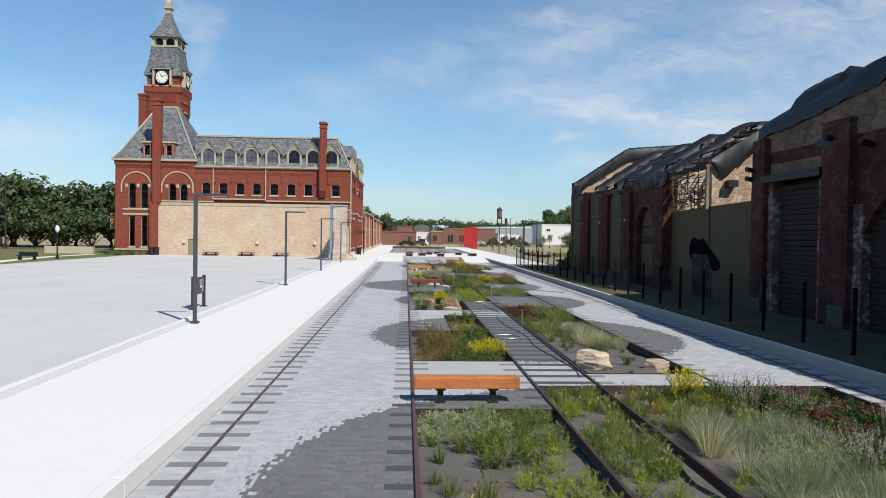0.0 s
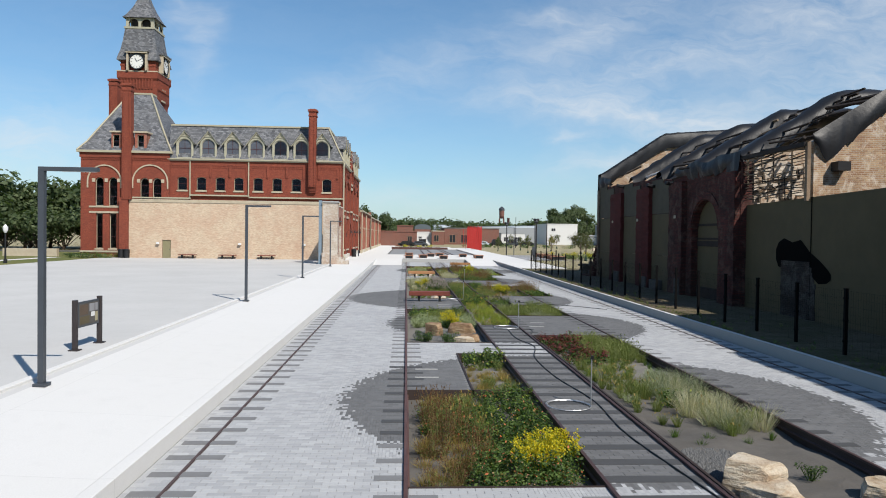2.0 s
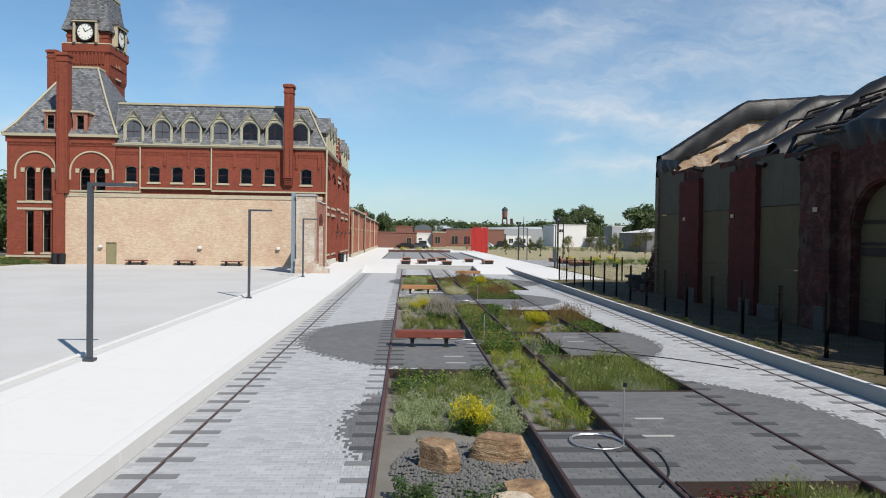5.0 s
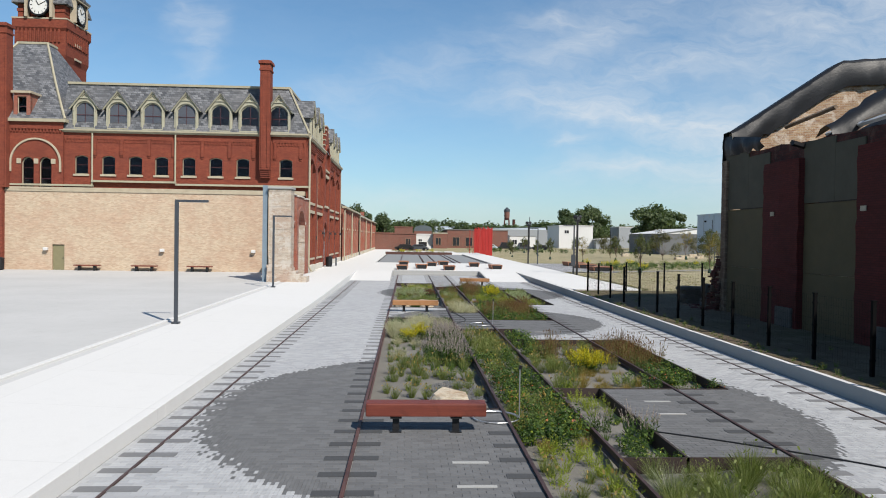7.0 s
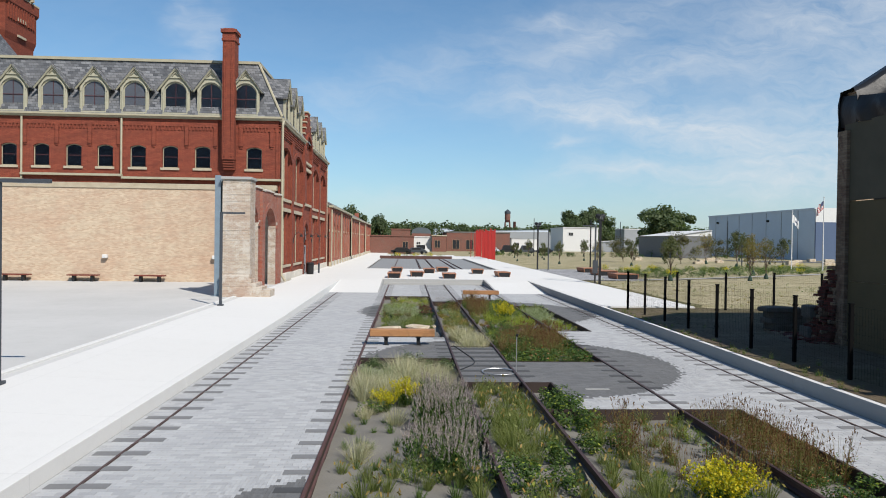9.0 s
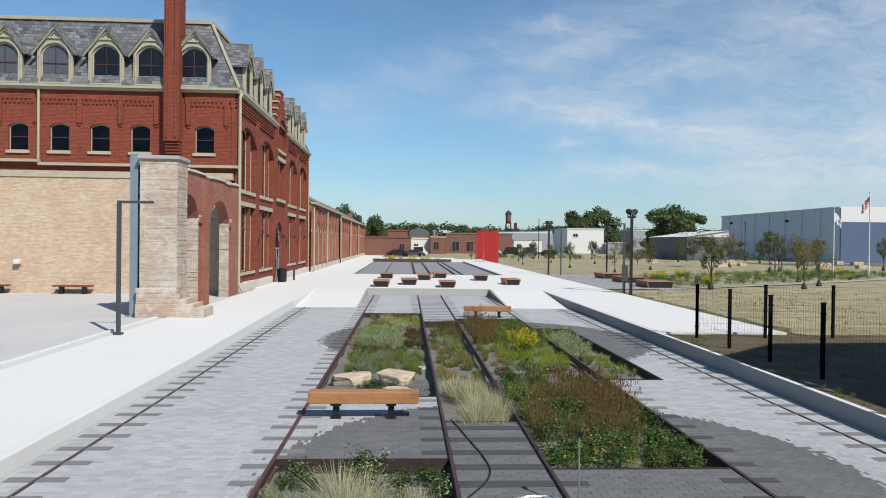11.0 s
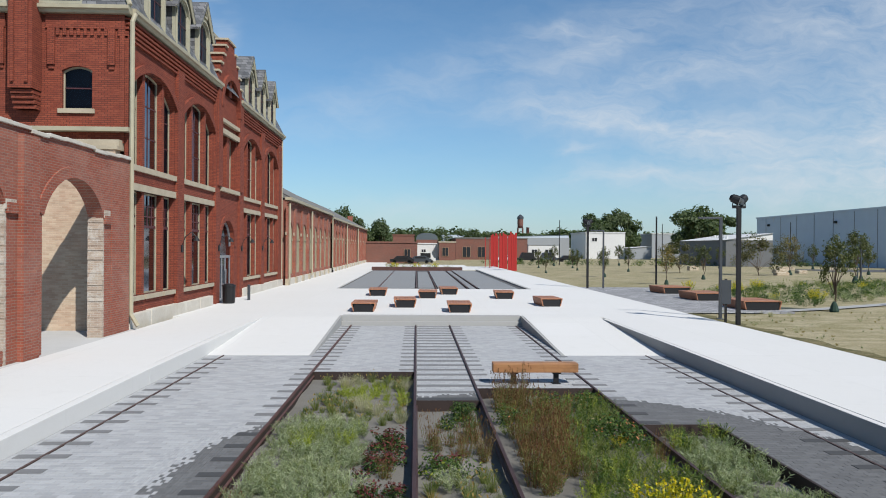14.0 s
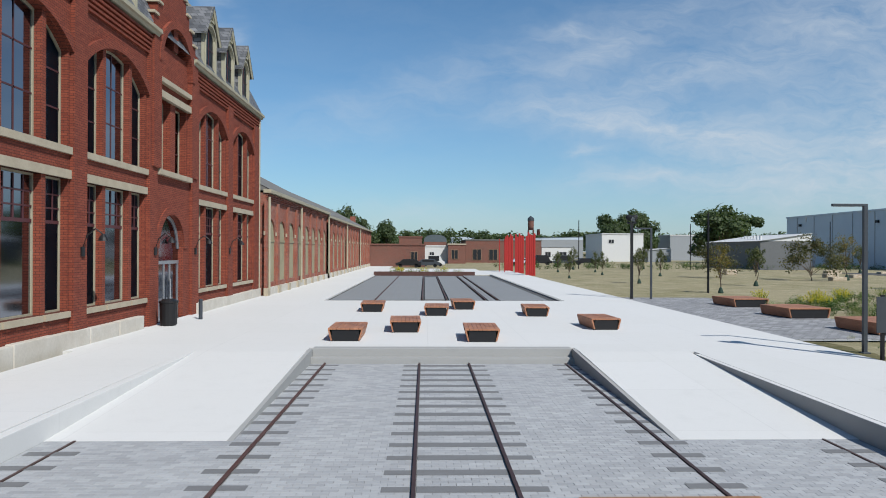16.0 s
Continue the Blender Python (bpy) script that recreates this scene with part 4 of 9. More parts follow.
for a, b in ((-27.0, -18.3), (-18.0, -11.6), (-10.2, -7.45)):
    pbox(bm, FRONT, a, b, 11.05, EAVE, -0.06, 0.0)
    u = a + 0.12
    while u < b - 0.1:                                    # dentils of the brick cornice
        pbox(bm, FRONT, u, u + 0.11, 10.8, 11.05, -0.055, 0.0)
        u += 0.24
for u in (-24.5, -22.4, -20.2, -15.9, -13.7, -11.75, -10.0, -7.9, -18.25):
    pbox(bm, FRONT, u - 0.12, u + 0.12, 9.75, 11.05, -0.1, 0.0)
    pbox(bm, FRONT, u - 0.09, u + 0.09, 9.6, 9.75, -0.05, 0.0)
pbox(bm, FRONT, -7.62, -7.45, 7.0, 11.05, -0.05, 0.0)
part("cornice", bm, M_RED, hall, "corbelled red brick cornice")
for pl, a, b in ((FRONT, -27.2, -7.2), (SIDE, 90.05, 101.4), (SIDE, 105.4, 118.4)):
    bm = bmesh.new()
    v = [[bm.verts.new(pl.at(u, EAVE + z, d)) for z, d in ((0, 0.1), (0, -0.22), (0.1, -0.27), (0.13, -0.36), (0.26, -0.36), (0.26, 0.1))] for u in (a, b)]
    for i in range(6):
        bm.faces.new((v[0][i], v[0][(i + 1) % 6], v[1][(i + 1) % 6], v[1][i]))
    bm.faces.new(v[0]); bm.faces.new(v[1])
    part("gutter", bm, M_TRIM, hall, "cream painted eaves gutter")
for a, b, z in ((-31.4, -24.6, 7.18), (-24.7, -18.0, 7.55), (-18.0, -7.2, 7.38)):
    bm = bmesh.new(); pbox(bm, FRONT, a, b, z, z + 0.15, -0.32, 0.0); part("belt_gutter", bm, M_TRIM, hall)
for u, z0 in ((-24.68, 7.34), (-18.05, 7.6)):
    bm = bmesh.new(); tube(bm, [FRONT.at(u, z0, -0.16), FRONT.at(u, EAVE, -0.16)], 0.07, 8); part("downpipe", bm, M_TRIM, hall)
bm = bmesh.new(); tube(bm, [SIDE.at(89.9, 0.5, -0.55), SIDE.at(89.9, 0.92, -0.3), SIDE.at(89.9, 11.3, -0.3), SIDE.at(90.0, 11.6, -0.36)], 0.085, 8); part("downpipe", bm, M_TRIM, hall)
bm = bmesh.new(); tube(bm, [SIDE.at(118.0, 0.7, -0.12), SIDE.at(118.0, 11.6, -0.12)], 0.075, 8); part("downpipe", bm, M_TRIM, hall)
bm = wall(FRONT, -31.42, -7.6, GND, 6.75, [opening(-27.69, -26.72, GND + 0.05, 2.44)], 0.4)
for v in bm.verts:
    v.co.y -= 0.40
part("infill_wall", bm, M_BUFF, hall, "buff common brick infill wall with patched areas")
bm = bmesh.new()
pbox(bm, FRONT, -31.5, -7.5, 6.72, 6.86, -0.46, 0.1)
pbox(bm, FRONT, -31.5, -7.5, 6.86, 7.08, -0.34, 0.1)
part("coping", bm, M_STONE, hall)
bm = bmesh.new()
pbox(bm, FRONT, -27.66, -26.75, GND + 0.05, 2.42, -0.3, -0.25)
dr = part("door", bm, M_DOOR, hall, "tan flush metal door")
bm = bmesh.new(); tube(bm, [FRONT.at(-26.9, 1.35, -0.34), FRONT.at(-26.78, 1.35, -0.34)], 0.02, 6); part("handle", bm, M_STEEL, dr)
for u in (-28.13, -18.91, -11.58):
    bm = bmesh.new(); bevelled(bm, u - 0.16, u + 0.16, 89.3, 89.6, 1.95, 2.2, 0.04); part("wall_light", bm, M_WHITE, hall)

# roof: steep slate mansard
bm = bmesh.new()
x0, x1, y0, y1 = -27.2, -7.2, 89.75, 118.5
tx0, tx1, ty0, ty1, tz = -27.2, -9.1, 91.1, 117.0, 15.75
base = [bm.verts.new((x, y, EAVE + 0.25)) for x, y in ((x0, y0), (x1, y0), (x1, y1), (x0, y1))]
tops = [bm.verts.new((x, y, tz)) for x, y in ((tx0, ty0), (tx1, ty0), (tx1, ty1), (tx0, ty1))]
for i in range(4):
    bm.faces.new((base[i], base[(i + 1) % 4], tops[(i + 1) % 4], tops[i]))
bm.faces.new(tops)
roof = part("roof", bm, M_SLATE, hall, "steep mansard roof of mottled grey slate")
bm = bmesh.new()
box(bm, tx0, tx1 + 0.12, ty0 - 0.12, ty0 + 0.1, tz - 0.05, tz + 0.14)
box(bm, tx1 - 0.1, tx1 + 0.12, ty0, ty1, tz - 0.05, tz + 0.14)
tube(bm, [(x1 + 0.02, y0, EAVE + 0.28), (tx1 + 0.03, ty0 - 0.02, tz + 0.02)], 0.09, 6)
part("ridge_flashing", bm, M_TRIM, roof)
bm = bmesh.new(); box(bm, -26.9, -23.9, 97, 100, tz, tz + 1.0); part("roof_hatch", bm, M_GREYROOF, roof)


def dormer(pl, c, parent, w=2.15, zb=11.85, zt=15.0, dfront=-0.14, dback=1.6):
    """A gabled dormer with an arched sash window."""
    d = new("dormer"); d.parent = parent
    h = w / 2
    zs = zb + 1.8
    o = opening(c - 0.74, c + 0.74, zb + 0.1, zb + 2.2, 0.45)
    top = lambda u: min(zt, zt - abs(u - c) * (zt - zs) / (h * 1.02))
    p2 = Plane(pl.at(0, 0, dfront), pl.a, pl.i)
    p2.o.z = 0
    bm = wall(p2, c - h + 0.12, c + h - 0.12, zb, zt, [o], 0.14, top)
    part("face", bm, M_DTRIM, d)
    for s in (-1, 1):                                    # cheeks and slate roof slopes
        bm = bmesh.new()
        pbox(bm, pl, c + s * (h - 0.2), c + s * (h - 0.14), zb, zs + 0.1, dfront + 0.1, dback)
        part("cheek", bm, M_SLATE, d)
    bm = bmesh.new()
    for s in (-1, 1):
        e0, e1 = (c + s * (h + 0.16), zs - 0.14), (c, zt + 0.08)
        for off in (0.0,):
            A = [pl.at(e0[0], e0[1], dfront - 0.2), pl.at(e1[0], e1[1], dfront - 0.2), pl.at(e1[0], e1[1], dback + 0.2), pl.at(e0[0], e0[1], dback)]
            B = [(x, y, z - 0.09) for x, y, z in A]
            va, vb = [bm.verts.new(q) for q in A], [bm.verts.new(q) for q in B]
            bm.faces.new(va); bm.faces.new(vb[::-1])
            for i in range(4):
                bm.faces.new((va[i], va[(i + 1) % 4], vb[(i + 1) % 4], vb[i]))
    part("dormer_roof", bm, M_SLATE, d)
    bm = bmesh.new()
    for s in (-1, 1):                                    # barge boards and the arched hood
        e0, e1 = (c + s * (h + 0.12), zs - 0.22), (c, zt - 0.03)
        tube(bm, [p2.at(*e0, -0.12), p2.at(*e1, -0.12)], 0.075, 4)
        pbox(bm, p2, c + s * 0.8 - 0.04, c + s * 0.8 + 0.04, zb + 0.05, zb + 1.7, -0.05, 0.0)
        tube(bm, [p2.at(c + s * 0.33, zt - 0.62, -0.06), p2.at(c, zt - 0.28, -0.06)], 0.04, 4)
    pbox(bm, p2, c - 0.4, c + 0.4, zt - 0.68, zt - 0.6, -0.08, 0)
    arch_ring(bm, p2, c, zb + 1.46, 0.78, 0.88, -0.06, 0.0, 0, 180, 12)
    part("barge_board", bm, M_DTRIM, d)
    window(p2, o, d, 0.06, (1, 1), sill=True, sill_mat=M_DTRIM, fw=0.06, frame_mat=M_DTRIM, sky_tone=M_SKYGREY)
    return d


for c in (-25.3, -22.65, -19.9, -17.2, -14.45):
    dormer(FRONT, c, hall)
dormer(FRONT, -12.05, hall, 2.1)
dormer(FRONT, -9.7, hall, 2.1)
for c in (92.6, 95.6, 98.6, 108.0, 111.2, 114.4):
    dormer(SIDE, c, hall, 2.1)


def chimney(x0, x1, y0, y1, z0, z1, parent, corbel=0.0):
    bm = bmesh.new()
    if corbel:
        for k in range(4):
            box(bm, x0 + 0.03, x1 - 0.03, y0 + 0.07 * (k + 1) + 0.03, y1, z0 - 0.165 * (k + 1), z0 - 0.165 * k - 0.03)
        box(bm, x0 + 0.06, x1 - 0.06, y0 + 0.42, y1, z0 - 0.66, z0)
    box(bm, x0, x1, y0, y1, z0, z1 - 0.9)
    box(bm, x0 - 0.06, x1 + 0.06, y0 - 0.06, y1 + 0.06, z1 - 0.9, z1 - 0.75)
    box(bm, x0 - 0.02, x1 + 0.02, y0 - 0.02, y1 + 0.02, z1 - 0.75, z1 - 0.35)
    box(bm, x0 - 0.12, x1 + 0.12, y0 - 0.12, y1 + 0.12, z1 - 0.35, z1 - 0.12)
    frustum(bm, (x0 + x1) / 2, (y0 + y1) / 2, [(z1 - 0.12, (x1 - x0) / 2 + 0.08, (y1 - y0) / 2 + 0.08), (z1, (x1 - x0) / 2 - 0.15, (y1 - y0) / 2 - 0.15)])
    for x in (x0 + 0.12, x1 - 0.22):                     # raised ribs on the shaft
        box(bm, x, x + 0.1, y0 - 0.07, y0, z0 + 0.2, z1 - 1.0)
    c = part("chimney", bm, M_RED, parent, "tall red brick chimney with corbelled cap")
    return c


chimney(-11.16, -10.34, 89.35, 90.4, 8.78, 17.75, hall, 1)

# long wall: three-light windows under arches, door bay with stepped gable
ops, wins = [], []
BAYS = ((90.36, 95.06), (95.98, 100.68), (106.5, 111.1), (112.16, 116.72))


def triple(y0, y1):
    """Three deep lights between narrow brick mullions, below and above the stone band."""
    c, h = (y0 + y1) / 2, (y1 - y0) / 2
    cuts = [(y0 + 0.04, c - 1.12), (c - 0.9, c + 0.9), (c + 1.12, y1 - 0.04)]
    for k, (a, b) in enumerate(cuts):
        o = opening(a, b, 6.35, 10.05, 0.92, 8, (y0, y1))
        ops.append(o); wins.append((o, (1, 2) if k == 1 else (0, 2)))
        o = opening(a, b, 1.5, 5.4)
        ops.append(o); wins.append((o, "low"))


for y0, y1 in BAYS:
    triple(y0, y1)
gab = [opening(101.85, 103.2, 6.5, 9.35), opening(103.75, 105.1, 6.5, 9.35), opening(101.75, 103.25, 10.15, 12.3, 1.05, 8, (101.75, 105.2)), opening(103.7, 105.2, 10.15, 12.3, 1.05, 8, (101.75, 105.2))]
door_o = opening(102.0, 104.75, GND + 0.2, 4.75, 1.3, 12)
part("wall", wall(SIDE, 90.5, 118.2, GND, EAVE, ops + gab[:2] + [door_o], 0.55), M_RED, hall)


def gable_top(u):
    s = abs(u - 103.48)
    return 14.5 if s < 0.75 else 14.05 - 0.55 * int((s - 0.75) / 0.42)


bm = bmesh.new()
br = sorted({101.0 + 0.07 * k for k in range(72)})
for a, b in zip(br, br[1:]):
    m = (a + b) / 2
    z0 = EAVE
    s = abs(m - 103.475)
    hole = None
    if s < 1.72 and not abs(s) < 0.24:
        hole = 10.2 + 0.5 + math.sqrt(max(1.72 ** 2 - s * s, 0))
        hole = min(hole, 12.45)
    zt = gable_top(m)
    lo = max(EAVE, hole) if hole else EAVE
    pbox(bm, SIDE, a, b, lo, zt, -0.12, 0.5)
part("gable", bm, M_RED, hall, "stepped red brick gable over the door bay")
for k, (s0, s1, z) in enumerate(((0, 0.75, 14.5), (0.75, 1.17, 14.05), (1.17, 1.59, 13.5), (1.59, 2.01, 12.95), (2.01, 2.43, 12.4))):
    for sg in (-1, 1):
        bm = bmesh.new(); pbox(bm, SIDE, 103.475 + sg * s0, 103.475 + sg * (s1 + 0.06), z, z + 0.1, -0.2, 0.55); part("gable_coping", bm, M_STONE, hall)
for o, bars in wins:
    w_ = window(SIDE, o, hall, 0.21, (0, 0) if bars == "low" else bars, sill=False, fw=0.06, frame_mat=M_TRIM, sky_tone=M_SKYDARK)
    if bars == "low":                                    # small-paned maroon upper sash over one tall light
        bm = bmesh.new()
        n = 4 if o["u1"] - o["u0"] > 1.4 else 3
        for k in range(1, n):
            u = o["u0"] + (o["u1"] - o["u0"]) * k / n
            pbox(bm, SIDE, u - 0.022, u + 0.022, 4.15, 5.32, 0.22, 0.247)
        for z in (4.1, 4.5, 4.9):
            pbox(bm, SIDE, o["u0"] + 0.07, o["u1"] - 0.07, z - (0.05 if z < 4.2 else 0.022), z + (0.05 if z < 4.2 else 0.022), 0.215, 0.248)
        part("sash_bar", bm, M_SASH, w_)
for o in gab:
    window(SIDE, o, hall, 0.3, (0, 2), sill=False, fw=0.08, frame_mat=M_TRIM)
def piece(name, mat, *dims):
    bm_ = bmesh.new(); pbox(bm_, SIDE, *dims); part(name, bm_, mat, hall)


for y0, y1 in BAYS:
    piece("stone_sill", M_STONE, y0 - 0.12, y1 + 0.12, 6.13, 6.34, -0.1, 0.3)
    for a, b in ((0.0, 0.285), (0.31, 0.69), (0.715, 1.0)):
        piece("stone_sill", M_STONE, y0 + a * (y1 - y0), y0 + b * (y1 - y0), 1.32, 1.49, -0.1, 0.3)
    piece("stone_lintel", M_STONE, y0 - 0.06, y1 + 0.06, 5.4, 5.66, -0.07, 0.1)
piece("stone_sill", M_STONE, 101.6, 105.35, 6.28, 6.49, -0.2, 0.3)
piece("stone_lintel", M_STONE, 101.6, 105.35, 9.35, 9.62, -0.18, 0.1)
piece("stone_sill", M_STONE, 101.6, 105.35, 9.95, 10.14, -0.2, 0.3)
for a, b in ((90.0, 90.3), (95.12, 95.92), (100.76, 101.5), (105.55, 106.42), (111.18, 112.08), (116.8, 118.2)):
    piece("pilaster", M_RED, a, b, GND, 10.9, -0.14, 0.0)
piece("pilaster", M_RED, 100.95, 101.7, 6.5, 12.0, -0.22, 0.0)
piece("pilaster", M_RED, 105.25, 106.0, 6.5, 12.0, -0.22, 0.0)
for a, b in ((90.0, 100.9), (106.05, 118.2)):            # stacked corbel courses under the eaves
    for k in range(5):
        piece("corbel_course", M_RED, a, b, 10.75 + 0.16 * k, 10.83 + 0.16 * k, -0.10 - 0.02 * k, 0)
for y0, y1 in BAYS:
    h = (y1 - y0) / 2 + 0.03
    r = (h * h + 0.92 ** 2) / (2 * 0.92)
    half = math.degrees(math.asin(h / r))
    bm = bmesh.new()
    arch_ring(bm, SIDE, (y0 + y1) / 2, 10.07 - r, r, r + 0.3, -0.13, 0.0, 90 - half, 90 + half, 14)
    part("brick_arch", bm, M_RED, hall)
for u, z, r0, r1, d in ((103.475, 10.7, 1.75, 2.05, -0.26), (103.375, 3.36, 1.42, 1.75, -0.06)):
    bm = bmesh.new(); arch_ring(bm, SIDE, u, z, r0, r1, d, 0.0, 0, 180, 16); part("brick_arch", bm, M_RED, hall)
prg = random.Random(12)
for k in range(14):
    a = 90.0 + 28.2 * k / 14
    b = 90.0 + 28.2 * (k + 1) / 14
    if b < 102.0 or a > 104.7:
        bm = bmesh.new()
        q = -0.2 - 0.05 * prg.random()
        bevelled(bm, -7.55, -7.45 - q, a + 0.008, b - 0.008, GND - 0.1, 0.92 - 0.06 * prg.random(), 0.025)
        part("plinth_stone", bm, M_PLINTH, hall, "rough pale limestone plinth block")
# entrance
dr = new("entrance_door"); dr.parent = hall
bm = bmesh.new()
for u in (102.05, 103.05, 103.7, 104.62):
    pbox(bm, SIDE, u, u + 0.08, GND + 0.2, 2.75, 0.18, 0.26)
pbox(bm, SIDE, 102.05, 104.7, 2.72, 2.86, 0.17, 0.27)
pbox(bm, SIDE, 102.05, 104.7, GND + 0.2, GND + 0.34, 0.18, 0.26)
arch_ring(bm, SIDE, 103.375, 3.36, 1.28, 1.38, 0.17, 0.27, 0, 180, 14)
part("door_frame", bm, M_CHROME, dr, "aluminium door frame")
bm = bmesh.new()
f = [bm.verts.new(SIDE.at(u, z, 0.22)) for u, z in [(102.0, GND + 0.2), (104.75, GND + 0.2)] + list(zip(door_o["us"][::-1], door_o["tops"][::-1]))]
bm.faces.new(f)
part("pane", bm, M_GLASS, dr)
bm = bmesh.new(); tube(bm, [SIDE.at(103.6, 1.2, 0.12), SIDE.at(103.6, 2.1, 0.12)], 0.025, 6); part("handle", bm, M_CHROME, dr)
for u in (95.6, 101.25, 105.9, 111.4):                   # gooseneck lamps
    bm = bmesh.new()
    tube(bm, [SIDE.at(u, 3.3, -0.14), SIDE.at(u, 3.75, -0.3), SIDE.at(u, 3.95, -0.55), SIDE.at(u, 3.8, -0.75)], 0.025, 6)
    pbox(bm, SIDE, u - 0.09, u + 0.09, 3.1, 3.4, -0.2, -0.1)
    p = SIDE.at(u, 3.75, -0.78)
    frustum(bm, p[0], p[1], [(3.58, 0.15, 0.15), (3.68, 0.12, 0.12), (3.8, 0.03, 0.03)], 10, 0)
    part("wall_lamp", bm, M_BLACK, hall)
# added near-black box: the hall's unlit depth as a colour
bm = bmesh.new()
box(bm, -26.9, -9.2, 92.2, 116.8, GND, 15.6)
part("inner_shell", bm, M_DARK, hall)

# ---- corner pavilion ----
pav = thing("corner_pavilion", "red brick corner pavilion with steep slate roof and arched windows", "building")
PF = Plane((0, 89.75, 0), (1, 0, 0), (0, 1, 0))
lo = [opening(-35.15, -34.4, 1.4, 5.4), opening(-33.65, -32.85, 1.4, 5.4)]
up = [opening(-35.25, -34.3, 6.25, 9.5, 0.42), opening(-33.75, -32.78, 6.25, 9.5, 0.42), opening(-30.25, -29.25, 6.9, 9.5, 0.42), opening(-28.85, -27.85, 6.9, 9.5, 0.42)]
part("wall", wall(PF, -36.85, -27.0, GND, 12.3, lo + up, 0.45), M_RED, pav)
for o in lo + up:
    window(PF, o, pav, 0.22, (0, 2), fw=0.06)
bm = bmesh.new()
box(bm, -27.05, -26.95, 89.76, 102.3, 7, 12.3); box(bm, -36.85, -36.6, 89.76, 102.3, GND, 12.3)
part("side_wall", bm, M_RED, pav)
bm = bmesh.new()
for c, r in ((-34.2, 1.75), (-29.1, 1.85)):
    arch_ring(bm, PF, c, 9.0, r + 0.04, r + 0.18, -0.1, 0.0, 0, 180, 20)
    for s in (-1, 1):
        pbox(bm, PF, c + s * (r + 0.11) - 0.07, c + s * (r + 0.11) + 0.07, 8.3, 9.0, -0.1, 0)
pbox(bm, PF, -35.9, -32.0, 5.42, 5.62, -0.06, 0.1)
pbox(bm, PF, -35.9, -32.0, 6.05, 6.24, -0.08, 0.1)
for u in (-35.4, -34.0, -32.6, -30.4, -29.05, -27.7):
    pbox(bm, PF, u - 0.17, u + 0.17, 8.95, 9.35, -0.06, 0.0)
pbox(bm, PF, -36.9, -32.2, 0.95, 1.15, -0.1, 0)
part("stone_trim", bm, M_STONE, pav, "cream stone hood moulds and sills")
bm = bmesh.new()
pbox(bm, PF, -36.95, -26.9, 11.75, 12.3, -0.12, 0.0)
u = -36.8
while u < -27:
    pbox(bm, PF, u, u + 0.12, 11.5, 11.75, -0.1, 0); u += 0.26
part("cornice", bm, M_RED, pav)
bm = bmesh.new()
box(bm, -37.2, -26.6, 89.4, 102.6, 12.3, 12.55)
part("gutter", bm, M_TRIM, pav)
bm = bmesh.new()
lv = [(12.5, -37.15, -26.65, 89.45, 102.6), (13.6, -36.4, -27.35, 90.35, 101.8), (16.2, -35.3, -28.9, 92.4, 99.9), (20.1, -33.65, -31.1, 95.5, 97.0)]
rings = [[bm.verts.new(c) for c in ((a, c_, z), (b, c_, z), (b, d, z), (a, d, z))] for z, a, b, c_, d in lv]
for r0, r1 in zip(rings, rings[1:]):
    for i in range(4):
        bm.faces.new((r0[i], r0[(i + 1) % 4], r1[(i + 1) % 4], r1[i]))
bm.faces.new(rings[-1])
rf = part("roof", bm, M_SLATE, pav, "steep hipped roof of mottled grey slate")
bm = bmesh.new()
for i in (0, 1):
    tube(bm, [Vector(c) + Vector((0, -0.03, 0.05)) for c in ((lv[k][1 + i], lv[k][3], lv[k][0]) for k in range(4))], 0.1, 6)
box(bm, -33.75, -31.0, 95.4, 97.1, 20.05, 20.25)
part("ridge_flashing", bm, M_TRIM, rf)
for a, b in ((-33.45, -32.4), (-30.85, -29.55)):
    d = new("dormer"); d.parent = pav
    c = (a + b) / 2
    o = opening(c - 0.36, c + 0.36, 12.75, 14.35)
    part("face", wall(PF, a, b, 12.35, 14.6, [o], 0.3), M_RED2, d)
    for e in (a, b - 0.08):
        bm = bmesh.new(); pbox(bm, PF, e, e + 0.08, 12.35, 14.6, 0.2, 2.4); part("cheek", bm, M_RED2, d)
    bm = bmesh.new(); pbox(bm, PF, a - 0.15, b + 0.15, 14.6, 14.78, -0.15, 2.9); pbox(bm, PF, a - 0.1, b + 0.1, 12.3, 12.55, -0.12, 0.0); part("dormer_roof", bm, M_STONE, d)
    window(PF, o, d, 0.12, (0, 1), sill=False, fw=0.05)
chimney(-32.1, -31.1, 89.2, 90.1, 7.0, 20.15, pav)
bm = bmesh.new(); box(bm, -32.4, -31.42, 89.25, 90.2, GND, 7.2); part("chimney_base", bm, M_RED, pav)
chimney(-36.35, -35.35, 95.9, 96.9, 12, 22.05, pav)
# added dark box, painted as the shade behind the pavilion's windows
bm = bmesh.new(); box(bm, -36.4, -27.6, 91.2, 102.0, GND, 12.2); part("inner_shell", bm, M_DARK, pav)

# ---- clock tower ----
tw = thing("clock_tower", "red brick clock tower with slate spire", "tower")
TX, TY = -35.6, 105.15
bm = bmesh.new()
frustum(bm, TX, TY, [(GND, 2.45, 2.45), (20.4, 2.45, 2.45)])
part("shaft", bm, M_RED, tw)
TF = Plane((0, TY - 2.62, 0), (1, 0, 0), (0, 1, 0))
TS = Plane((TX + 2.62, 0, 0), (0, 1, 0), (-1, 0, 0))
bm = bmesh.new()
frustum(bm, TX, TY, [(20.4, 2.45, 2.45), (21.0, 2.62, 2.62), (23.3, 2.62, 2.62), (23.6, 2.8, 2.8), (24.45, 2.8, 2.8)])
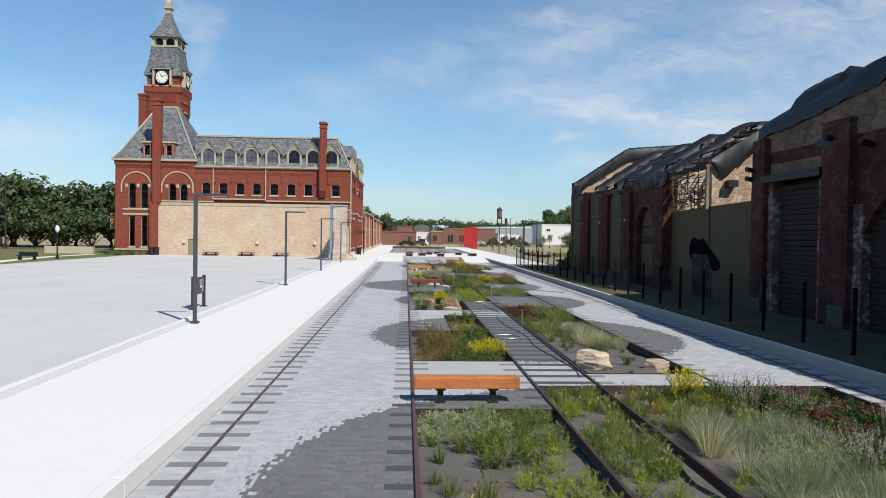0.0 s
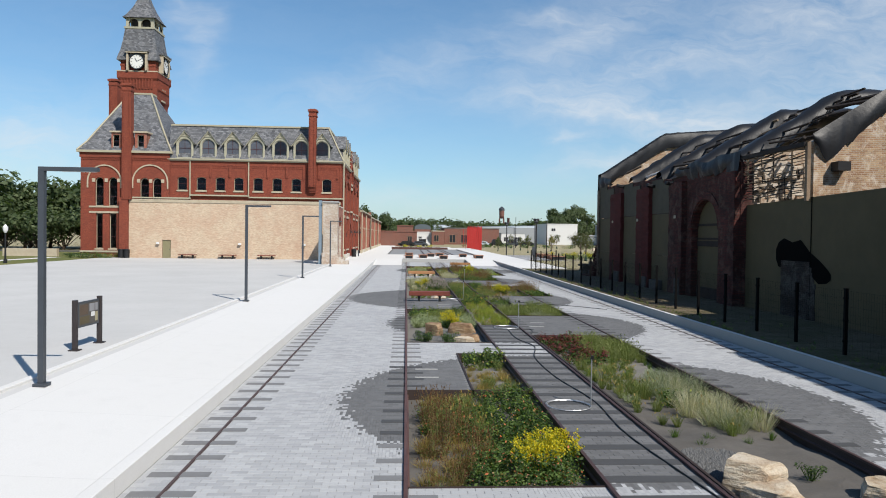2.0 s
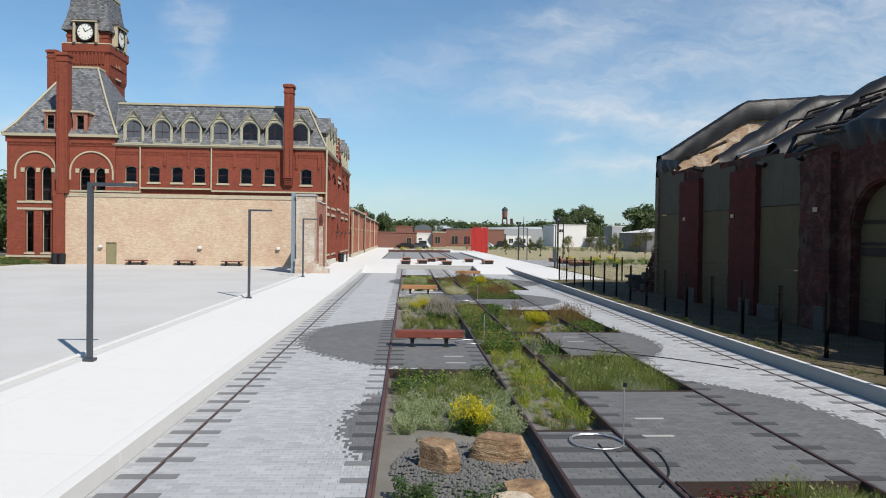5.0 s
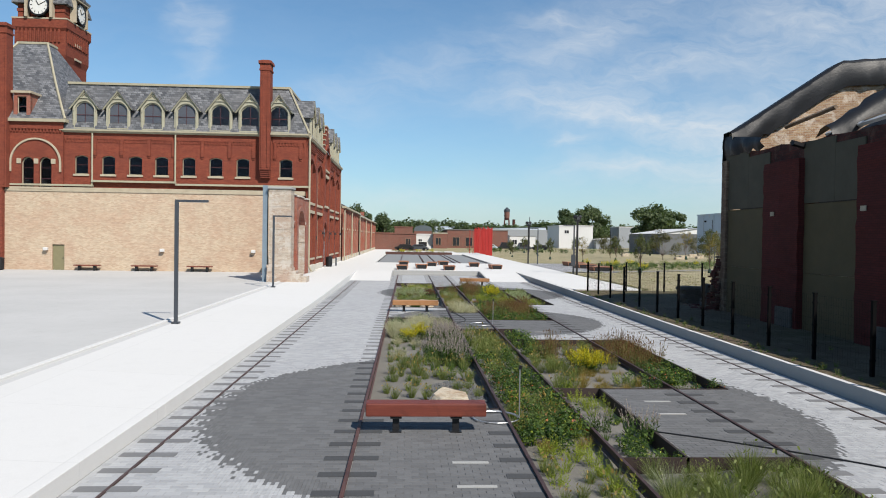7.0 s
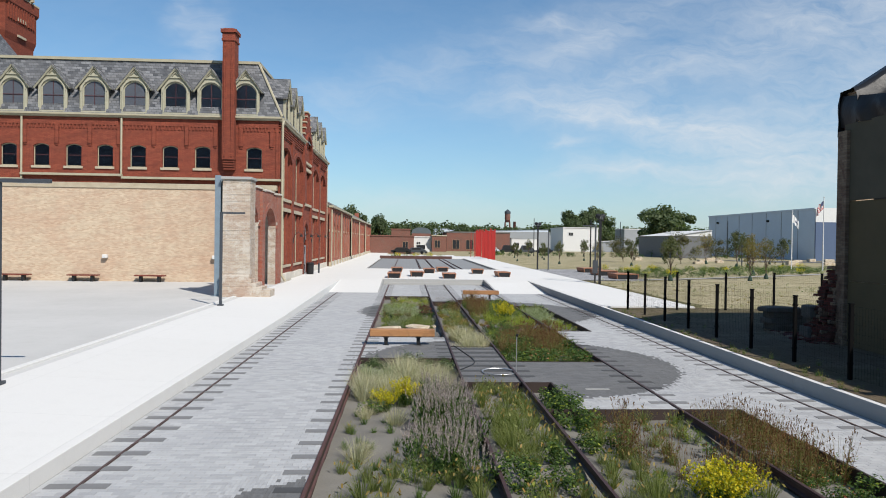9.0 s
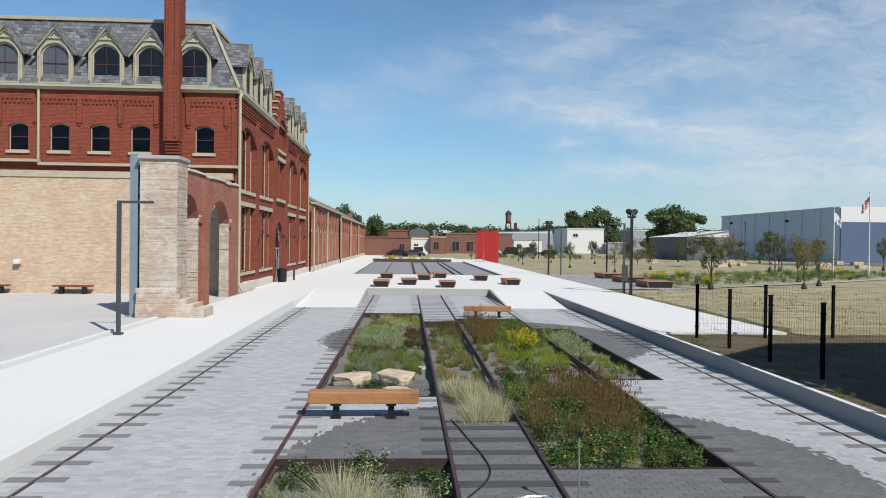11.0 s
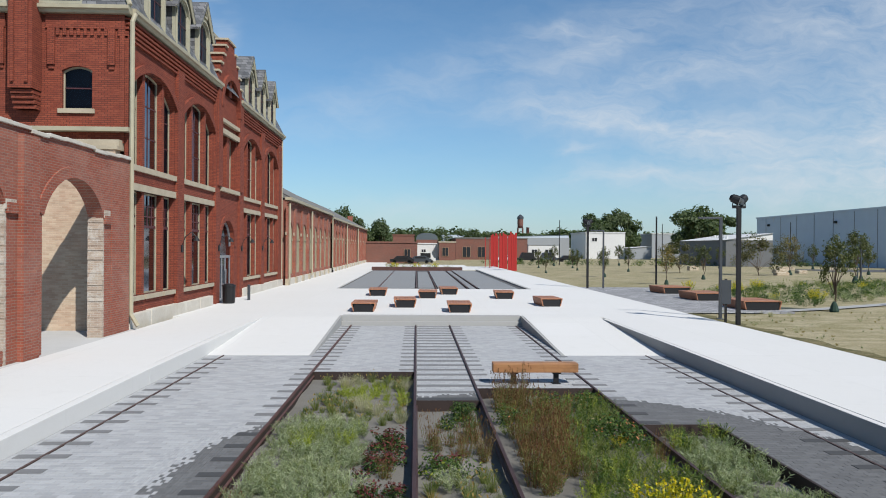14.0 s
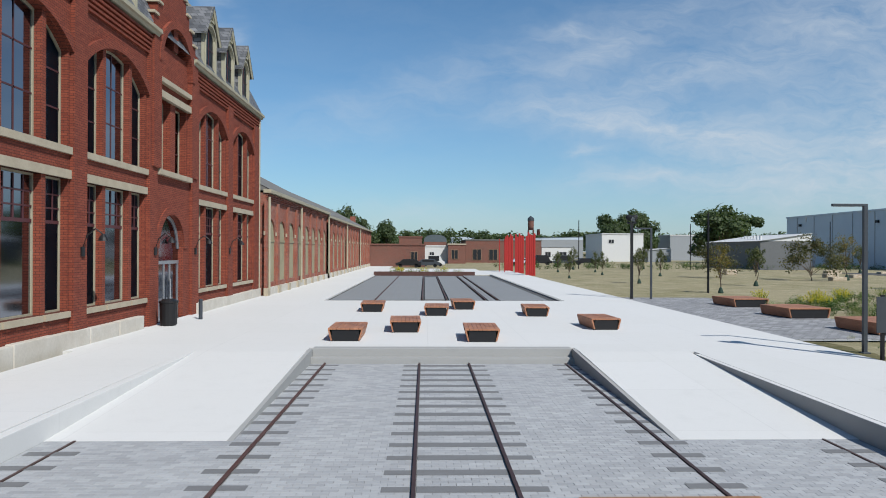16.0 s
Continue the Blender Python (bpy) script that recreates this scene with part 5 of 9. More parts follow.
part("corbel_band", bm, M_RED, tw)
for pl, c in ((TF, TX), (TS, TY)):
    u = c - 2.3
    while u < c + 2.2:
        bm = bmesh.new(); pbox(bm, pl, u, u + 0.18, 22.2, 23.5, -0.14, 0); part("corbel", bm, M_RED, tw); u += 0.42
bm = bmesh.new()
box(bm, TX - 2.83, TX + 2.83, TY - 2.83, TY + 2.83, 24.42, 24.56)
pbox(bm, TS, TY - 0.7, TY + 0.7, 20.9, 21.1, -0.1, 0); pbox(bm, TS, TY - 0.7, TY + 0.7, 22.3, 22.6, -0.1, 0)
part("stone_band", bm, M_STONE, tw)
bm = bmesh.new()
for sx in (-1, 1):
    for sy in (-1, 1):
        bm = bmesh.new()
        frustum(bm, TX + sx * 1.45, TY + sy * 1.45, [(24.5, 0.95, 0.95), (25.2, 0.95, 0.95), (25.22, 1.02, 1.02), (25.5, 1.02, 1.02), (25.52, 0.95, 0.95), (26.2, 0.95, 0.95)])
        part("corner_turret", bm, M_RED, tw)
bm = bmesh.new()
box(bm, TX - 1.6, TX + 1.6, TY - 1.6, TY + 1.6, 24.5, 27)
part("clock_stage", bm, M_RED, tw)
bm = bmesh.new()
frustum(bm, TX, TY, [(25.95, 2.85, 2.85), (26.4, 2.75, 2.75), (27.4, 2.45, 2.45), (28.8, 2.2, 2.2), (30.3, 2.0, 2.0)])
part("lower_roof", bm, M_SLATE, tw)
bm = bmesh.new()
frustum(bm, TX, TY, [(30.25, 2.1, 2.1), (30.5, 2.12, 2.12)])
for sx in (-1, 0, 1):
    for sy in (-1, 0, 1):
        if sx or sy:
            box(bm, TX + sx * 1.72 - 0.2, TX + sx * 1.72 + 0.2, TY + sy * 1.72 - 0.2, TY + sy * 1.72 + 0.2, 30.5, 31.75)
for pl, c in ((Plane((0, TY - 1.9, 0), (1, 0, 0), (0, 1, 0)), TX), (Plane((TX + 1.9, 0, 0), (0, 1, 0), (-1, 0, 0)), TY)):
    for s in (-0.86, 0.86):
        o = opening(c + s - 0.66, c + s + 0.66, 30.52, 31.6, 0.5)
        merge(bm, wall(pl, c + s - 0.86, c + s + 0.86, 30.5, 31.75, [o], 0.2))
part("belfry", bm, M_DTRIM, tw, "cream painted belfry with small arches")
# added dark core, coloured as the shade inside the belfry arches
bm = bmesh.new(); box(bm, TX - 1.3, TX + 1.3, TY - 1.3, TY + 1.3, 30.4, 31.8); part("belfry_core", bm, M_DARK, tw)
bm = bmesh.new()
frustum(bm, TX, TY, [(31.7, 2.3, 2.3), (32.1, 1.95, 1.95), (33.3, 1.25, 1.25), (34.6, 0.72, 0.72), (35.6, 0.42, 0.42)])
part("spire", bm, M_SLATE, tw)
bm = bmesh.new()
frustum(bm, TX, TY, [(35.6, 0.4, 0.4), (36.2, 0.4, 0.4), (36.3, 0.62, 0.62), (36.55, 0.62, 0.62), (36.6, 0.4, 0.4), (37.2, 0.42, 0.42), (37.8, 0.1, 0.1), (39.0, 0.04, 0.04)])
part("finial", bm, M_TRIM, tw)
for pl, c in ((Plane((0, TY - 2.86, 0), (1, 0, 0), (0, 1, 0)), TX), (Plane((TX + 2.86, 0, 0), (0, 1, 0), (-1, 0, 0)), TY)):
    ck = new("clock"); ck.parent = tw
    bm = bmesh.new()
    n = 32
    ctr = (c, 25.72)
    f = [bm.verts.new(pl.at(ctr[0] + 0.93 * math.cos(2 * math.pi * i / n), ctr[1] + 0.93 * math.sin(2 * math.pi * i / n), -0.12)) for i in range(n)]
    bm.faces.new(f)
    part("clock_face", bm, M_CLOCK, ck)
    bm = bmesh.new()
    arch_ring(bm, pl, ctr[0], ctr[1], 0.92, 1.06, -0.2, 0.1, 0, 360, 32)
    for k in range(12):
        t = radians(30 * k)
        tube(bm, [pl.at(ctr[0] + 0.66 * math.sin(t), ctr[1] + 0.66 * math.cos(t), -0.13), pl.at(ctr[0] + 0.84 * math.sin(t), ctr[1] + 0.84 * math.cos(t), -0.13)], 0.03, 4)
    for t, l, w in ((radians(-30), 0.5, 0.045), (radians(62), 0.74, 0.035)):
        tube(bm, [pl.at(ctr[0], ctr[1], -0.145), pl.at(ctr[0] + l * math.sin(t), ctr[1] + l * math.cos(t), -0.145)], w, 4)
    part("clock_dial", bm, M_BLACK, ck)
    bm = bmesh.new()
    for s in (-1, 1):
        pbox(bm, pl, c + s * 1.28 - 0.13, c + s * 1.28 + 0.13, 24.55, 26.95, -0.22, 0.4)
    A = [pl.at(c - 1.75, 26.9, -0.45), pl.at(c + 1.75, 26.9, -0.45), pl.at(c + 1.4, 27.5, 0.5), pl.at(c - 1.4, 27.5, 0.5)]
    pbox(bm, pl, c - 1.45, c + 1.45, 26.8, 27.0, -0.35, 0.4)
    part("clock_frame", bm, M_STONE, ck)
    bm = bmesh.new(); pbox(bm, pl, c - 1.6, c + 1.6, 27.0, 27.18, -0.42, 0.6); part("hood", bm, M_SLATE, ck)
tw.matrix_basis = Matrix.Translation((TX + 0.1, TY, 0)) @ Matrix.Diagonal((0.94, 0.94, 1, 1)) @ Matrix.Translation((-TX, -TY, 0))


# ---- ruined arched wall beside the hall ----
AW = Plane((-7.2, 0, 0), (0, 1, 0), (-1, 0, 0))
aw = thing("arched_wall", "ruined red brick wall with two open arches and a pale broken end pier", "wall")
ops = [opening(79.5, 82.45, WALK + 0.35, 5.35, 1.1, 12), opening(84.15, 87.8, GND, 5.38, 1.2, 12)]
tops_ = lambda u: 6.40 + 0.05 * math.sin(u * 1.7)
part("wall", wall(AW, 79.0, 89.85, GND, 6.4, ops, 0.45, tops_), M_RED2, aw)
bm = bmesh.new()
for k in range(12):
    a, b = 79.0 + 0.9 * k, 79.0 + 0.9 * (k + 1)
    z = max(tops_(a), tops_(b))
    bevelled(bm, -7.72, -7.12, a + 0.004, min(b, 89.84) - 0.004, z - 0.08, z + 0.02 + 0.01 * (k % 2), 0.012)
part("coping", bm, M_PLINTH, aw)
bm = bmesh.new()
for (a, b, zs, rr) in ((79.5, 82.45, 4.3, 1.1), (84.15, 87.8, 4.2, 1.2)):
    h = (b - a) / 2
    r = (h * h + rr * rr) / (2 * rr)
    half = math.degrees(math.asin(h / r))
    arch_ring(bm, AW, (a + b) / 2, 5.36 - r, r, r + 0.34, -0.05, 0.2, 90 - half, 90 + half, 12)
    pbox(bm, AW, b, b + 0.45, zs - 0.15, zs + 0.12, -0.09, 0.5)
for a, b, q in ((83.0, 83.75, -0.16), (88.4, 89.8, -0.02)):
    pbox(bm, AW, a, b, GND, 6.2, q, 0.0)
part("pilaster", bm, M_RED2, aw)
bm = bmesh.new()
for b in (82.45, 87.8):
    z = GND
    while z < 4.25:                                     # pale brick lining of the reveals
        w = random.Random(int(z * 1000)).uniform(0, 0.035)
        pbox(bm, AW, b - 0.03 - w, b + 0.04, z, z + 0.072, -0.012 - w * 0.3, 0.47)
        z += 0.075
    pbox(bm, AW, b - 0.05, b + 0.4, 4.25, 4.5, -0.06, 0.47)
part("jamb", bm, M_PIER, aw)
rp = random.Random(4)
bm = bmesh.new()
z = WALK - 0.1
while z < 6.5:                                          # end pier laid course by course
    j = rp.uniform(-0.008, 0.008)
    box(bm, -8.06 + j * 0.5, -6.64 + j, 77.95 + rp.uniform(-0.006, 0.006), 79.15, z, z + 0.0738)
    z += 0.075
part("end_pier", bm, M_PIER, aw, "pale weathered brick end pier")
bm = bmesh.new()
for k in range(6):                                      # broken stepped footing
    bevelled(bm, -8.2 + rp.uniform(0, 0.05), -5.5 - 0.24 * k + rp.uniform(-0.08, 0.08), 77.75 + 0.03 * k, 79.3 - rp.uniform(0, 0.2), WALK - 0.1 + 0.2 * k, WALK + 0.1 + 0.2 * k + (0.25 if k == 0 else 0), 0.02)
part("footing", bm, M_PIER, aw)
bm = bmesh.new(); bevelled(bm, -8.14, -6.56, 77.85, 79.25, 6.48, 6.62, 0.02); part("cap_stone", bm, M_CURB, aw)
for x, y in ((-8.37, 78.2), (-8.08, 83.0)):
    pst = thing("steel_brace", "tall blue-grey steel brace post behind the arched wall", "brace", "wall braces")
    for nm, *d in (("flange", x - 0.15, x + 0.15, y - 0.03, y), ("flange", x - 0.15, x + 0.15, y + 0.3, y + 0.33), ("web", x - 0.02, x + 0.02, y + 0.001, y + 0.299)):
        bm = bmesh.new(); box(bm, *d, WALK - 0.05, 6.7); part(nm, bm, M_BLUEPOST, pst)
    bm = bmesh.new(); bevelled(bm, x - 0.3, x + 0.16, y - 0.15, y + 0.45, WALK - 0.06, WALK + 0.0, 0.01); part("base_plate", bm, M_BLUEPOST, pst)

# ---- low brick wing beyond the hall ----
wing = thing("low_wing", "long single-storey brick wing with boarded arches and grey roof", "building")
WG = Plane((-7.05, 0, 0), (0, 1, 0), (-1, 0, 0))
for y0, y1, ze, nb, nm in ((118.5, 146.0, 6.95, 8, 0), (146.0, 203.0, 6.65, 16, 1)):
    bw = (y1 - y0) / nb
    ops = [opening(y0 + k * bw + 0.42, y0 + (k + 1) * bw - 0.42, 1.2, 5.35, 1.15, 8) for k in range(nb)]
    part("wall", wall(WG, y0, y1, GND, ze, ops, 0.35), M_RED2, wing)
    for o in ops:
        bm = bmesh.new()
        f = [bm.verts.new(WG.at(u, z, 0.1)) for u, z in [(o["u0"], o["z0"]), (o["u1"], o["z0"])] + list(zip(o["us"][::-1], o["tops"][::-1]))]
        bm.faces.new(f)
        pbox(bm, WG, o["u0"], o["u1"], 3.85, 4.0, 0.05, 0.12)
        part("boarded_arch", bm, M_BOARDL, wing)
    for k in range(nb + 1):
        bm = bmesh.new()
        pbox(bm, WG, y0 + k * bw - 0.3, y0 + k * bw + 0.3, GND, ze - 0.5, -0.14, 0.0)
        pbox(bm, WG, y0 + k * bw - 0.38, y0 + k * bw + 0.38, GND - 0.05, 0.9, -0.26, 0.0, 1)
        for s in (-0.45, 0.3):
            pbox(bm, WG, y0 + k * bw + s, y0 + k * bw + s + 0.2, 4.25, 4.5, -0.08, 0.0, 1)
        part("pilaster", bm, (M_RED2, M_STONE), wing)
    bm = bmesh.new()
    for k in range(4):
        pbox(bm, WG, y0, y1, ze - 0.5 + 0.12 * k, ze - 0.42 + 0.12 * k, -0.06 - 0.04 * k, 0)
    part("cornice", bm, M_RED2, wing)
    bm = bmesh.new(); pbox(bm, WG, y0 - 0.1, y1, ze, ze + 0.22, -0.4, 0.1); part("gutter", bm, M_TRIM, wing)
    bm = bmesh.new()
    quad(bm, (-6.7, y0, ze + 0.2), (-6.7, y1, ze + 0.2), (-14.5, y1, ze + 4.2), (-14.5, y0, ze + 4.2))
    quad(bm, (-14.5, y0, ze + 4.2), (-14.5, y1, ze + 4.2), (-23, y1, ze + 0.2), (-23, y0, ze + 0.2))
    quad(bm, (-6.7, y0, ze + 0.15), (-14.5, y0, ze + 4.15), (-23, y0, ze + 0.15)); quad(bm, (-6.7, y1, ze + 0.15), (-14.5, y1, ze + 4.15), (-23, y1, ze + 0.15))
    part("roof", bm, M_GREYROOF, wing, "grey pitched roof")
    bm = bmesh.new(); pbox(bm, WG, y0, y1, GND - 0.05, 0.88, -0.16, 0.05); part("plinth", bm, M_PLINTH, wing)
for y in (118.7, 130.2, 146.0, 163, 181):
    bm = bmesh.new(); tube(bm, [WG.at(y, 0.7, -0.22), WG.at(y, 6.7, -0.22)], 0.09, 6); part("downpipe", bm, M_TRIM, wing)
for y in (200,):
    bm = bmesh.new(); box(bm, -10.5, -9.6, y, y + 1.0, 7.5, 9.4); part("chimney", bm, M_RED2, wing)

# ---- ruined works on the other side ----
ruin = thing("ruined_works", "roofless soot-dark brick works with tarpaulins and boarded arches", "building")
RX = 15.3
RP = Plane((RX, 0, 0), (0, 1, 0), (1, 0, 0))
rr = random.Random(9)


def ragged(z, amp, seed):
    return lambda u: z(u) + amp * noise.noise(Vector((u * 0.9, seed, 0))) + amp * 0.5 * noise.noise(Vector((u * 3.1, seed, 2)))


def brick_pier(a, b, h, mat=M_OLD):
    """A worn brick pier: one upright with wavering edges and chipped corners."""
    bm = bmesh.new()
    rows_ = [[bm.verts.new(RP.at(u + 0.05 * noise.noise(Vector((z * 2.3, u, d))), z, d + 0.05 * noise.noise(Vector((z * 3.1, u, 4)))) ) for u, d in ((a, 0.02), (a, -0.28), ((a + b) / 2, -0.31), (b, -0.28), (b, 0.02))] for z in [h * k / 26 for k in range(27)]]
    for r0, r1 in zip(rows_, rows_[1:]):
        for i in range(4):
            bm.faces.new((r0[i], r0[i + 1], r1[i + 1], r1[i]))
    bm.faces.new(rows_[-1])
    part("pier", bm, mat, ruin)


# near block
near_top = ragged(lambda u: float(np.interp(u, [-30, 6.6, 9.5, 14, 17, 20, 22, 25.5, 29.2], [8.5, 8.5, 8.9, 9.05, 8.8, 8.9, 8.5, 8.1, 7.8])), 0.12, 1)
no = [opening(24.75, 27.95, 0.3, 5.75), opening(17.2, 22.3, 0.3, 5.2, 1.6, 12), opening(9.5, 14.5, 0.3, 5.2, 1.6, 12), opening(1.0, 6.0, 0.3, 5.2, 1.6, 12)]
part("near_wall", wall(RP, -30, 29.3, 0.0, 9, no, 0.6, near_top), M_OLD, ruin, "red brick wall darkened for soot and shade, with pale patches")
bm = bmesh.new()
bmb = wall(RP, -30, 29.1, 7.0, 9, [], 0.2, lambda u: near_top(u) - 0.1)
for v in bmb.verts:
    v.co.x -= 0.03
part("tan_brick_band", bmb, M_OLDBUFF, ruin, "patchy old tan brick upper wall")
bm.free()
for a, b in ((22.75, 24.3), (28.3, 29.35), (15.4, 16.7), (7.2, 8.8)):
    brick_pier(a, b, 7.6)
for a, b, z1 in ((24.35, 24.75, 5.6), (27.95, 28.35, 5.7), (22.3, 22.75, 4.6)):
    bm = bmesh.new()
    z = 0.1
    while z < z1:
        w = rr.uniform(0, 0.045)
        pbox(bm, RP, a - w, b + w * 0.6, z, z + 0.147, -0.06 - 0.3 * w, 0.4); z += 0.15
    part("jamb", bm, M_JAMB, ruin, "whitish broken brick jamb")
for o in no[:1] + no[1:]:
    z = 0.2
    while z < max(o["tops"]) - 0.15:                     # horizontal boards
        h = rr.uniform(0.17, 0.24)
        bm = bmesh.new()
        pbox(bm, RP, o["u0"] + rr.uniform(-0.02, 0.05), o["u1"], z, z + h - rr.uniform(0.01, 0.03), 0.22 + rr.uniform(0, 0.05), 0.3); z += h
        part("board", bm, M_PLANK, ruin)
for y0, y1, z in ((24.4, 29.3, 5.75), (23.4, 24.6, 6.75)):
    bm = bmesh.new(); pbox(bm, RP, y0, y1, z, z + 0.3, -0.3, 0.25); part("steel_lintel", bm, M_BLACK, ruin)
bm = bmesh.new(); pbox(bm, RP, 24.7, 28.2, 6.05, 6.5, -0.05, 0.1); part("stone_lintel", bm, M_OLDBUFF, ruin, "sooty stone lintel")
for y, z in ((22.0, 6.5), (23.9, 6.9), (29.5, 6.3), (29.5, 5.9), (47.6, 6.4), (50.6, 6.5), (56.6, 6.9)):
    bm = bmesh.new(); tube(bm, [RP.at(y, z, 0.2), RP.at(y - 0.3, z + 0.12, -0.6)], 0.11, 5); part("beam_stub", bm, M_BLACK, ruin)
# infill panel between the blocks
bm = wall(RP, 29.3, 39.75, 0.0, 5.2, [], 0.12, lambda u: 5.15 - 0.02 * (u - 29))
for v in bm.verts:
    v.co.x += 0.28
part("panel_fence", bm, M_BOARD, ruin, "dull olive painted board infill with a soot burn")
bm = bmesh.new(); pbox(bm, RP, 34.62, 34.66, 0.1, 5.05, 0.255, 0.27); part("panel_seam", bm, M_SOOT, ruin)
bm = bmesh.new()                                         # scorched tear in the panel, old brick behind it
cols = [[bm.verts.new(RP.at(u, z, 0.262)) for z in zz] for u, *zz in ((37.1, 3.0, 2.6), (36.9, 3.3, 2.3), (36.5, 3.46, 2.2), (35.9, 3.3, 2.25), (35.3, 3.4, 2.3), (34.7, 2.95, 2.1), (34.1, 2.65, 1.75), (33.6, 2.35, 1.8), (33.35, 2.15, 1.95))]
for p, q in zip(cols, cols[1:]):
    bm.faces.new((p[0], p[1], q[1], q[0]))
part("soot_mark", bm, M_SOOT, ruin)
bm = bmesh.new()
z = 0.1
while z < 2.5:
    pbox(bm, RP, 34.3 + 0.5 * max(0, z - 1.6) + rr.uniform(-0.05, 0.05), 36.7 + rr.uniform(-0.06, 0.04), z, z + 0.2, 0.255, 0.3); z += 0.205
part("brick_patch", bm, M_SCORCH, ruin, "sooty broken brickwork showing through the panel")
# far block
far_top = ragged(lambda u: float(np.interp(u, [39.7, 42, 47, 51, 56, 62.7], [6.9, 7.3, 6.7, 7.0, 7.1, 7.3])), 0.16, 5)
fo = [opening(41.9, 45.05, 0.3, 5.35, 1.5, 12), opening(47.75, 50.8, 0.3, 6.65), opening(53.25, 56.35, 0.3, 6.8), opening(58.95, 62.45, 0.3, 7.0)]
part("far_wall", wall(RP, 39.7, 62.7, 0.0, 7, fo, 0.6, far_top), M_OLD, ruin, "red brick wall darkened for soot and shade, with an arched bay")
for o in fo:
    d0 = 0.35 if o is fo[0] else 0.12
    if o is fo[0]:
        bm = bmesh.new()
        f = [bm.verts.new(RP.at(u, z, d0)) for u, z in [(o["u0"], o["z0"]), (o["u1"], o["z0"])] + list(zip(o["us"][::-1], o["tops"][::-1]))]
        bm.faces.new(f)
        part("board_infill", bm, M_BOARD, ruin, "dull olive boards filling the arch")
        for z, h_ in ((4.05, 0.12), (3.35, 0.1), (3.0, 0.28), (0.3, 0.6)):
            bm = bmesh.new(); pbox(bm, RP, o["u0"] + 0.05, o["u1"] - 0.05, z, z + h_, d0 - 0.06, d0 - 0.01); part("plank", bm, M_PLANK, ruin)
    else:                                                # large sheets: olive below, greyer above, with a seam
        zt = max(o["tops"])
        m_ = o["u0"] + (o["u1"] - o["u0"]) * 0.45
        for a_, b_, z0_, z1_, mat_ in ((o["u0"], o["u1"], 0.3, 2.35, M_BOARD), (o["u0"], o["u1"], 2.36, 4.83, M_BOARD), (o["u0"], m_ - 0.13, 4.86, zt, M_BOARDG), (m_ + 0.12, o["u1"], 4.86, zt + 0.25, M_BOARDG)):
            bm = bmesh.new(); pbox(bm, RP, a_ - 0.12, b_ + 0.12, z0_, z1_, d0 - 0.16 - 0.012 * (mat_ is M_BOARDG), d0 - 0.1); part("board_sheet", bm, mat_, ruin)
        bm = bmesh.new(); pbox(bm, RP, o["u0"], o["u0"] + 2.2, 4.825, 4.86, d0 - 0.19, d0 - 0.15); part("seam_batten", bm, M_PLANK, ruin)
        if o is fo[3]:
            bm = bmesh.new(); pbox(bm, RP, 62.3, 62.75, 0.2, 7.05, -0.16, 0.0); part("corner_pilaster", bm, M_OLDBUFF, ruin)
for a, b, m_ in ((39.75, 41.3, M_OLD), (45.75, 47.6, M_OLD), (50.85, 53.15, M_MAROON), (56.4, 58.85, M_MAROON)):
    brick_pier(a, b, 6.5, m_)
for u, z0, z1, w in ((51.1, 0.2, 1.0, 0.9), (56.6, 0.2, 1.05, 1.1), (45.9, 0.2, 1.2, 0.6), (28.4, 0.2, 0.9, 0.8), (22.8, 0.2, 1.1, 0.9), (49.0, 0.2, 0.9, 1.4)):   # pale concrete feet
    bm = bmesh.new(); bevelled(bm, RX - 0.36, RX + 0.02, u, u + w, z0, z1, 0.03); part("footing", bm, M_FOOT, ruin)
for u, z in ((52.6, 4.45), (57.9, 4.45), (46.4, 4.5)):   # blank tags nailed to the piers
    bm = bmesh.new(); pbox(bm, RP, u, u + 0.26, z, z + 0.16, -0.36, -0.335); part("tag", bm, M_STONE, ruin)
bm = bmesh.new()
arch_ring(bm, RP, 43.475, 3.85, 1.58, 1.95, -0.06, 0.2, 0, 180, 14)
part("arch_ring", bm, M_OLD, ruin)
# ragged broken end of the long wall: a dark core under rough toothed bricks
bm = bmesh.new()
bevelled(bm, RX + 0.02, RX + 0.75, 62.78, 63.1, 0.1, 2.7, 0.03); bevelled(bm, RX + 0.05, RX + 0.75, 63.1, 63.6, 0.1, 1.9, 0.03); bevelled(bm, RX + 0.0, RX + 0.8, 63.6, 64.1, 0.1, 0.9, 0.03)
part("wall_stump", bm, M_OLD, ruin, "broken stump at the end of the long wall")
rough_ = []
for k in range(6):
    bm = bmesh.new()
    box(bm, -rr.uniform(0.09, 0.15), rr.uniform(0.09, 0.15), -rr.uniform(0.1, 0.17), rr.uniform(0.1, 0.17), 0, rr.uniform(0.08, 0.13))
    for v in bm.verts:
        v.co += Vector((rr.uniform(-0.025, 0.025), rr.uniform(-0.025, 0.025), rr.uniform(-0.012, 0.012)))
    bmesh.ops.recalc_face_normals(bm, faces=bm.faces)
    me = bpy.data.meshes.new("rough_brick")
    bm.to_mesh(me); bm.free()
    me.materials.append(M_OLD if k % 3 else M_OLDBUFF)
    rough_.append(me)
z = 0.28
while z < 2.78:
    deep = 62.85 + 1.35 * (1 - z / 2.9) ** 0.8
    y = 62.8
    while y < deep + 0.15:
        shared("rough_brick", rr.choice(rough_), ruin, pose(RX - 0.02 - 0.28 * (1 - z / 2.8) ** 2 + rr.uniform(-0.09, 0.05), y, z, rr.uniform(-6, 6), rr.uniform(-6, 6), rr.uniform(-25, 25)))
